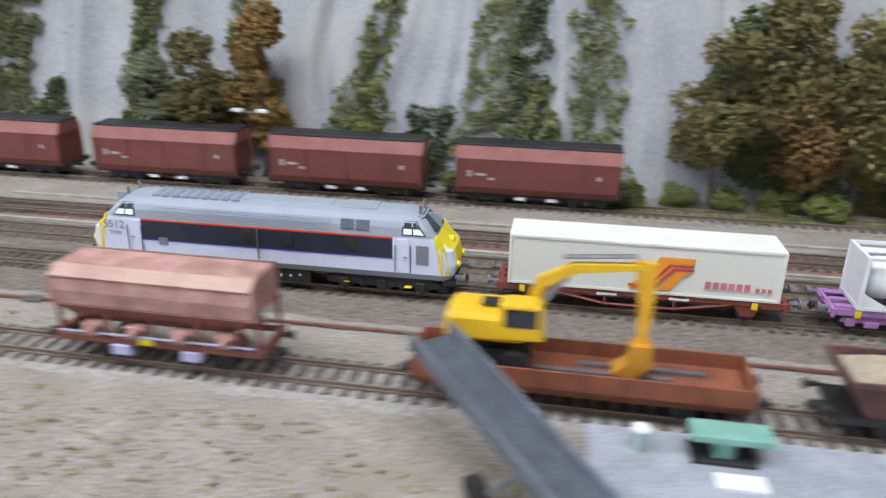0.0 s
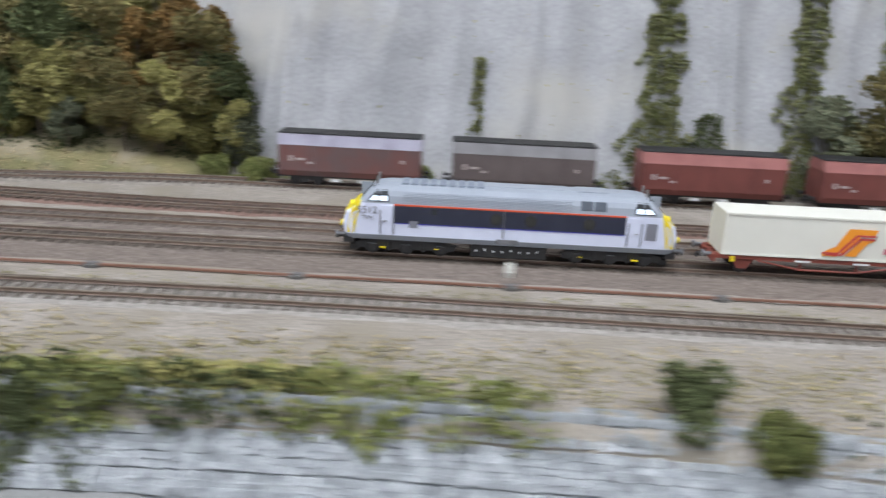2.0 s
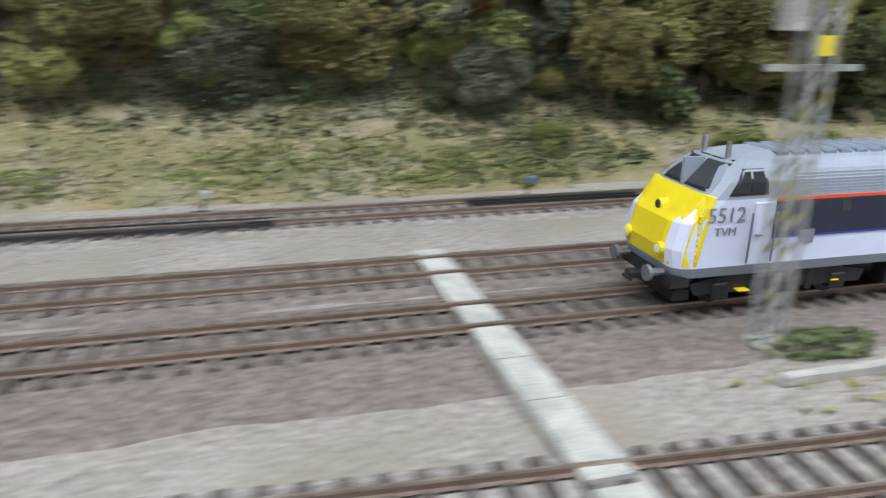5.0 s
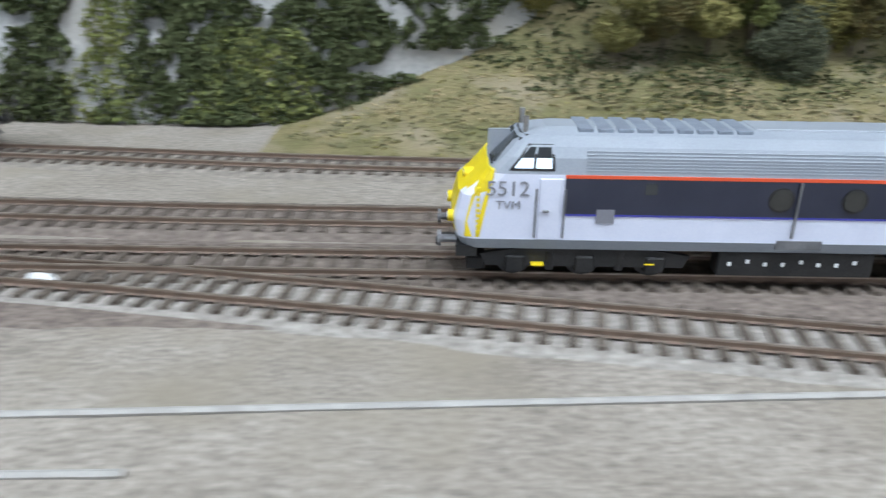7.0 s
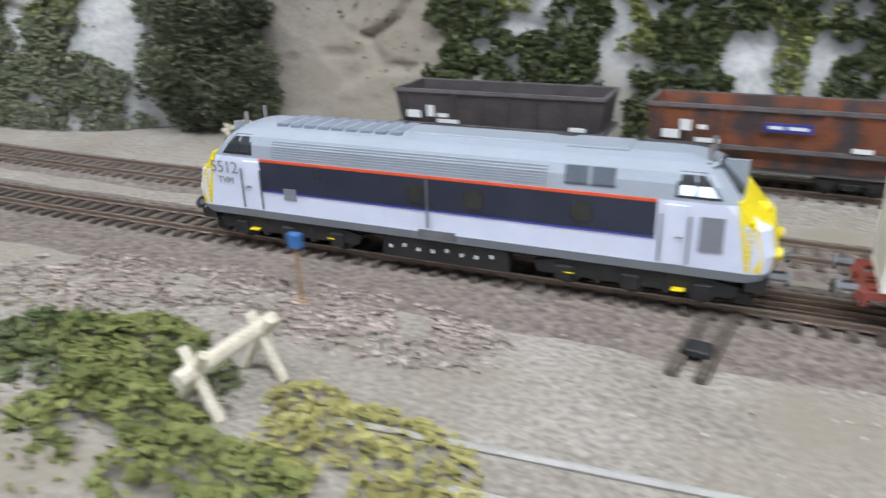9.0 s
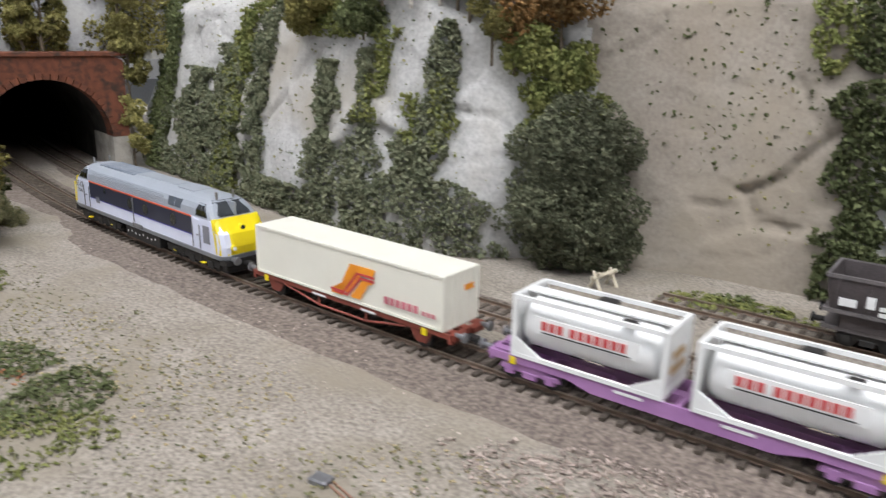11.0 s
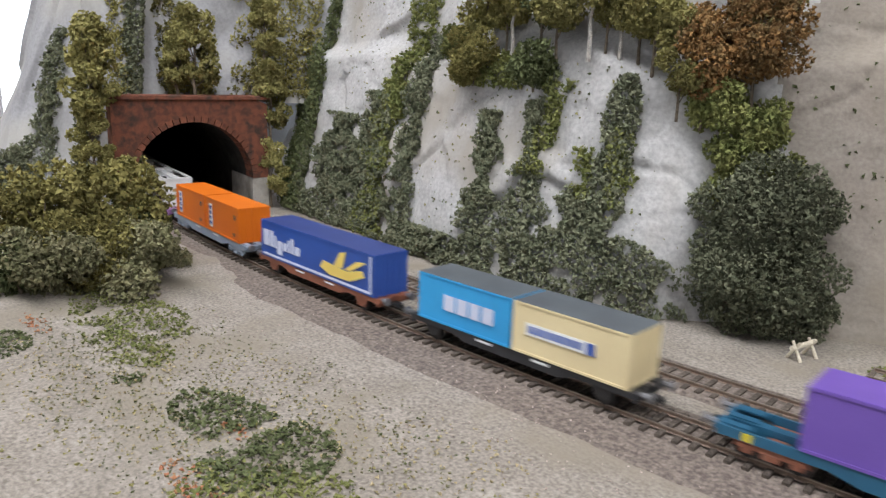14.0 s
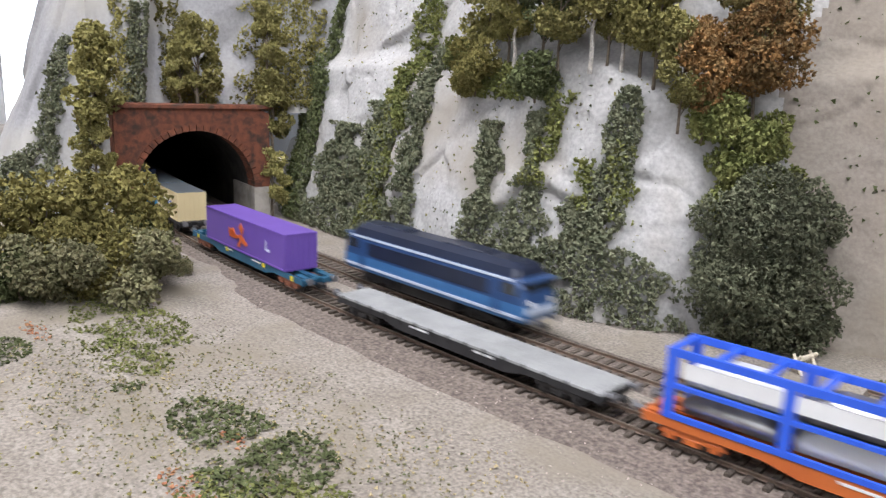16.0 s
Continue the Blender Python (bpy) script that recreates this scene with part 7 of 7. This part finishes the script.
bars("name_bars", [(-24 + i * 4.2, -21 + i * 4.2, 12.4, 16.2) for i in range(8)] + [(11, 16, 11.2, 17.3)], royal, s2, -13.95)
w5 = flat_wagon("container_wagon", "black container wagon under two short containers", 166, blackw, M_BLACK, 25, 12.6, 3.0, True, (), False)
add(w5, 0.922, 1.088, [(s1, 0.9705), (s2, 1.042)])
v1 = container("violet_container", 140, "violet forty foot container with an orange emblem", violet)
bm = bmesh.new()
for pts in ([(-24, 10), (-10, 10), (-6, 12), (6, 6.5), (10, 8.5), (-2, 15), (-8, 13), (-24, 17)], [(-9, 4), (-4, 4), (3, 20), (-2, 24), (-6, 20), (0, 14)], [(-24, 14.5), (-16, 18), (-12, 14), (-18, 11)]):
    bm_prism_y(bm, pts, -14.2, -13.8)
part("emblem", bm, surf("mark_vermilion", (0.70, 0.15, 0.03), (0.66, 0.13, 0.03), 60, 0.5, 0.02), v1)
bars("pale_marks", [(40, 41.4, 10, 18), (43, 47, 10, 12)], lilac_m, v1, -13.75)
w6 = flat_wagon("container_wagon", "teal blue four-axle container wagon with yellow marks", 212, teal, brownw, 30, 12.6, 4.4, True, (-86, -26, 40, 84))
add(w6, 1.112, 1.324, [(v1, 1.222)])
w7 = flat_wagon("flat_wagon", "empty black flat wagon with a grey deck", 222, blackw, M_BLACK, 32, 11.6, 4.0, True, (), True, deck_mat=surf("deck_grey", (0.33, 0.335, 0.33), (0.27, 0.275, 0.27), 60, 0.85, 0.2))
for i in range(15):
    for y in (-13.9, 13.4):
        boxes("stake_pocket", [(-98 + i * 14, -96.8 + i * 14, y, y + 0.6, 8.4, 13.2)], blackw, w7)
add(w7, 1.352, 1.574)
blue_f = surf("carrier_blue", (0.03, 0.12, 0.72), (0.028, 0.11, 0.66), 60, 0.4, 0.05)
w8 = car_carrier(orange_w, blue_f)
add(w8, 1.582, 1.832)

HEAD = [(0, 0.102), (8.0, 2.098), (9.5, 2.467), (10.2, 2.645), (12.3, 3.163), (16.0, 4.096)]


def head(t):
    """How far along the line the train's reference point stands."""
    return float(np.interp(t, *zip(*HEAD)))


def motions():
    times = np.round(np.arange(0, 16.01, 0.5), 2)
    for ob, f, r, shift, up in TRAIN:
        inset = 0.22 * (r - f)
        walk(ob, [(float(t), bogie_pose(head(t) - f - inset, head(t) - r + inset) @ pose(shift, 0, up)) for t in times])
    rows = [(0.0, 3.70), (14.2, 3.70), (14.5, 3.491), (15.0, 3.196), (15.3, 3.029), (15.65, 2.826), (16.0, 2.623)]
    walk(BLUE, [(t, bogie_pose(s + 0.142, s + 0.042, second_gap)) for t, s in rows])


# specks of moss and dry grass on the rock
ivy(ROCK_B, [(-2.396, 0.023, 0.321, 0.066, 0.077, -0.011), (-2.693, 0.023, 0.162, 0.176, 0.176, -0.046), (-2.906, 0.053, 0.290, 0.088, 0.11, -0.049)], 0.0012, 16, "olive", 61, "tiny specks of moss on the beige rock", 0.001)
ivy(ROCK_B, [(-2.396, 0.023, 0.321, 0.066, 0.077, -0.011), (-2.693, 0.023, 0.162, 0.176, 0.176, -0.046), (-2.906, 0.053, 0.290, 0.088, 0.11, -0.049)], 0.0011, 14, "dark", 62, "tiny dark specks of moss on the beige rock", 0.001)
ivy(ROCK_A, [(-0.45, 0.01, 0.3, 0.3, 0.3, 0.0)], 0.0014, 5, "olive", 63, "tiny specks of moss on the pale rock", 0.001)
# ---- the hall ----
plaster = surf("hall_plaster", (0.30, 0.31, 0.32), (0.26, 0.27, 0.28), 2, 0.9, 0.05, fine=60)
hall = [("hall_floor", (-8000, 5000, -5500, 3500, -1010, -1000), surf("hall_boards", (0.26, 0.21, 0.16), (0.2, 0.16, 0.12), 3, 0.6, 0.05, fine=40)),
        ("hall_ceiling", (-8000, 5000, -5500, 3500, 2200, 2300), plaster), ("hall_wall_back", (-8000, 5000, 3500, 3600, -1000, 2200), plaster),
        ("hall_wall_right", (5000, 5100, -5500, 3500, -1000, 2200), plaster)]
for nm, b, m in hall:
    tagged(boxes(nm, [b], m), "plain surface of the exhibition hall", "room", kind="structure")
wl = boxes("hall_wall_left", [(-8100, -8000, -5500, 300, -1000, 2200), (-8100, -8000, 4300, 3500, -1000, 2200), (-8100, -8000, 300, 4300, -1000, -300), (-8100, -8000, 300, 4300, 1900, 2200)], plaster)
wq = boxes("hall_wall_front", [(-8000, -4200, -5600, -5500, -1000, 2200), (1400, 5000, -5600, -5500, -1000, 2200), (-4200, 1400, -5600, -5500, -1000, -100), (-4200, 1400, -5600, -5500, 2000, 2200)], plaster)
tagged(wq, "hall long wall with a row of windows", "wall", kind="structure")
for k in range(4):
    x0 = -4200 + k * 1400
    fr = boxes("window_2", [(x0, x0 + 70, -5570, -5530, -100, 2000), (x0 + 1330, x0 + 1400, -5570, -5530, -100, 2000), (x0 + 70, x0 + 1330, -5570, -5530, -100, -30), (x0 + 70, x0 + 1330, -5570, -5530, 1930, 2000)], M_WHITE)
    tagged(fr, "white window frame of the long wall", "window", kind="structure")
sky2 = boxes("backdrop_sky_long", [(-7000, 4000, -6010, -6000, -1200, 3500)], glow("daylight_long", (0.88, 0.94, 1.0), 1.2))
tagged(sky2, "bright overcast daylight outside the long windows", "sky", kind="structure")
tagged(wl, "hall end wall with a large bright window", "wall", kind="structure")
wf = boxes("window_1", [(-8060, -8020, 300, 360, -300, 1900), (-8060, -8020, 2540, 4300, -300, 1900), (-8060, -8020, 1420, 1480, -300, 1900), (-8060, -8020, 360, 1420, -300, -240), (-8060, -8020, 1480, 2540, -300, -240), (-8060, -8020, 360, 1420, 1840, 1900), (-8060, -8020, 1480, 2540, 1840, 1900)], M_WHITE)
tagged(wf, "white window frame", "window", kind="structure")
sky = boxes("backdrop_sky", [(-8600, -8590, -1500, 4500, -1200, 3000)], glow("daylight", (0.85, 0.93, 1.0), 3.0))
tagged(sky, "bright overcast daylight outside the window", "sky", kind="structure")

motions()
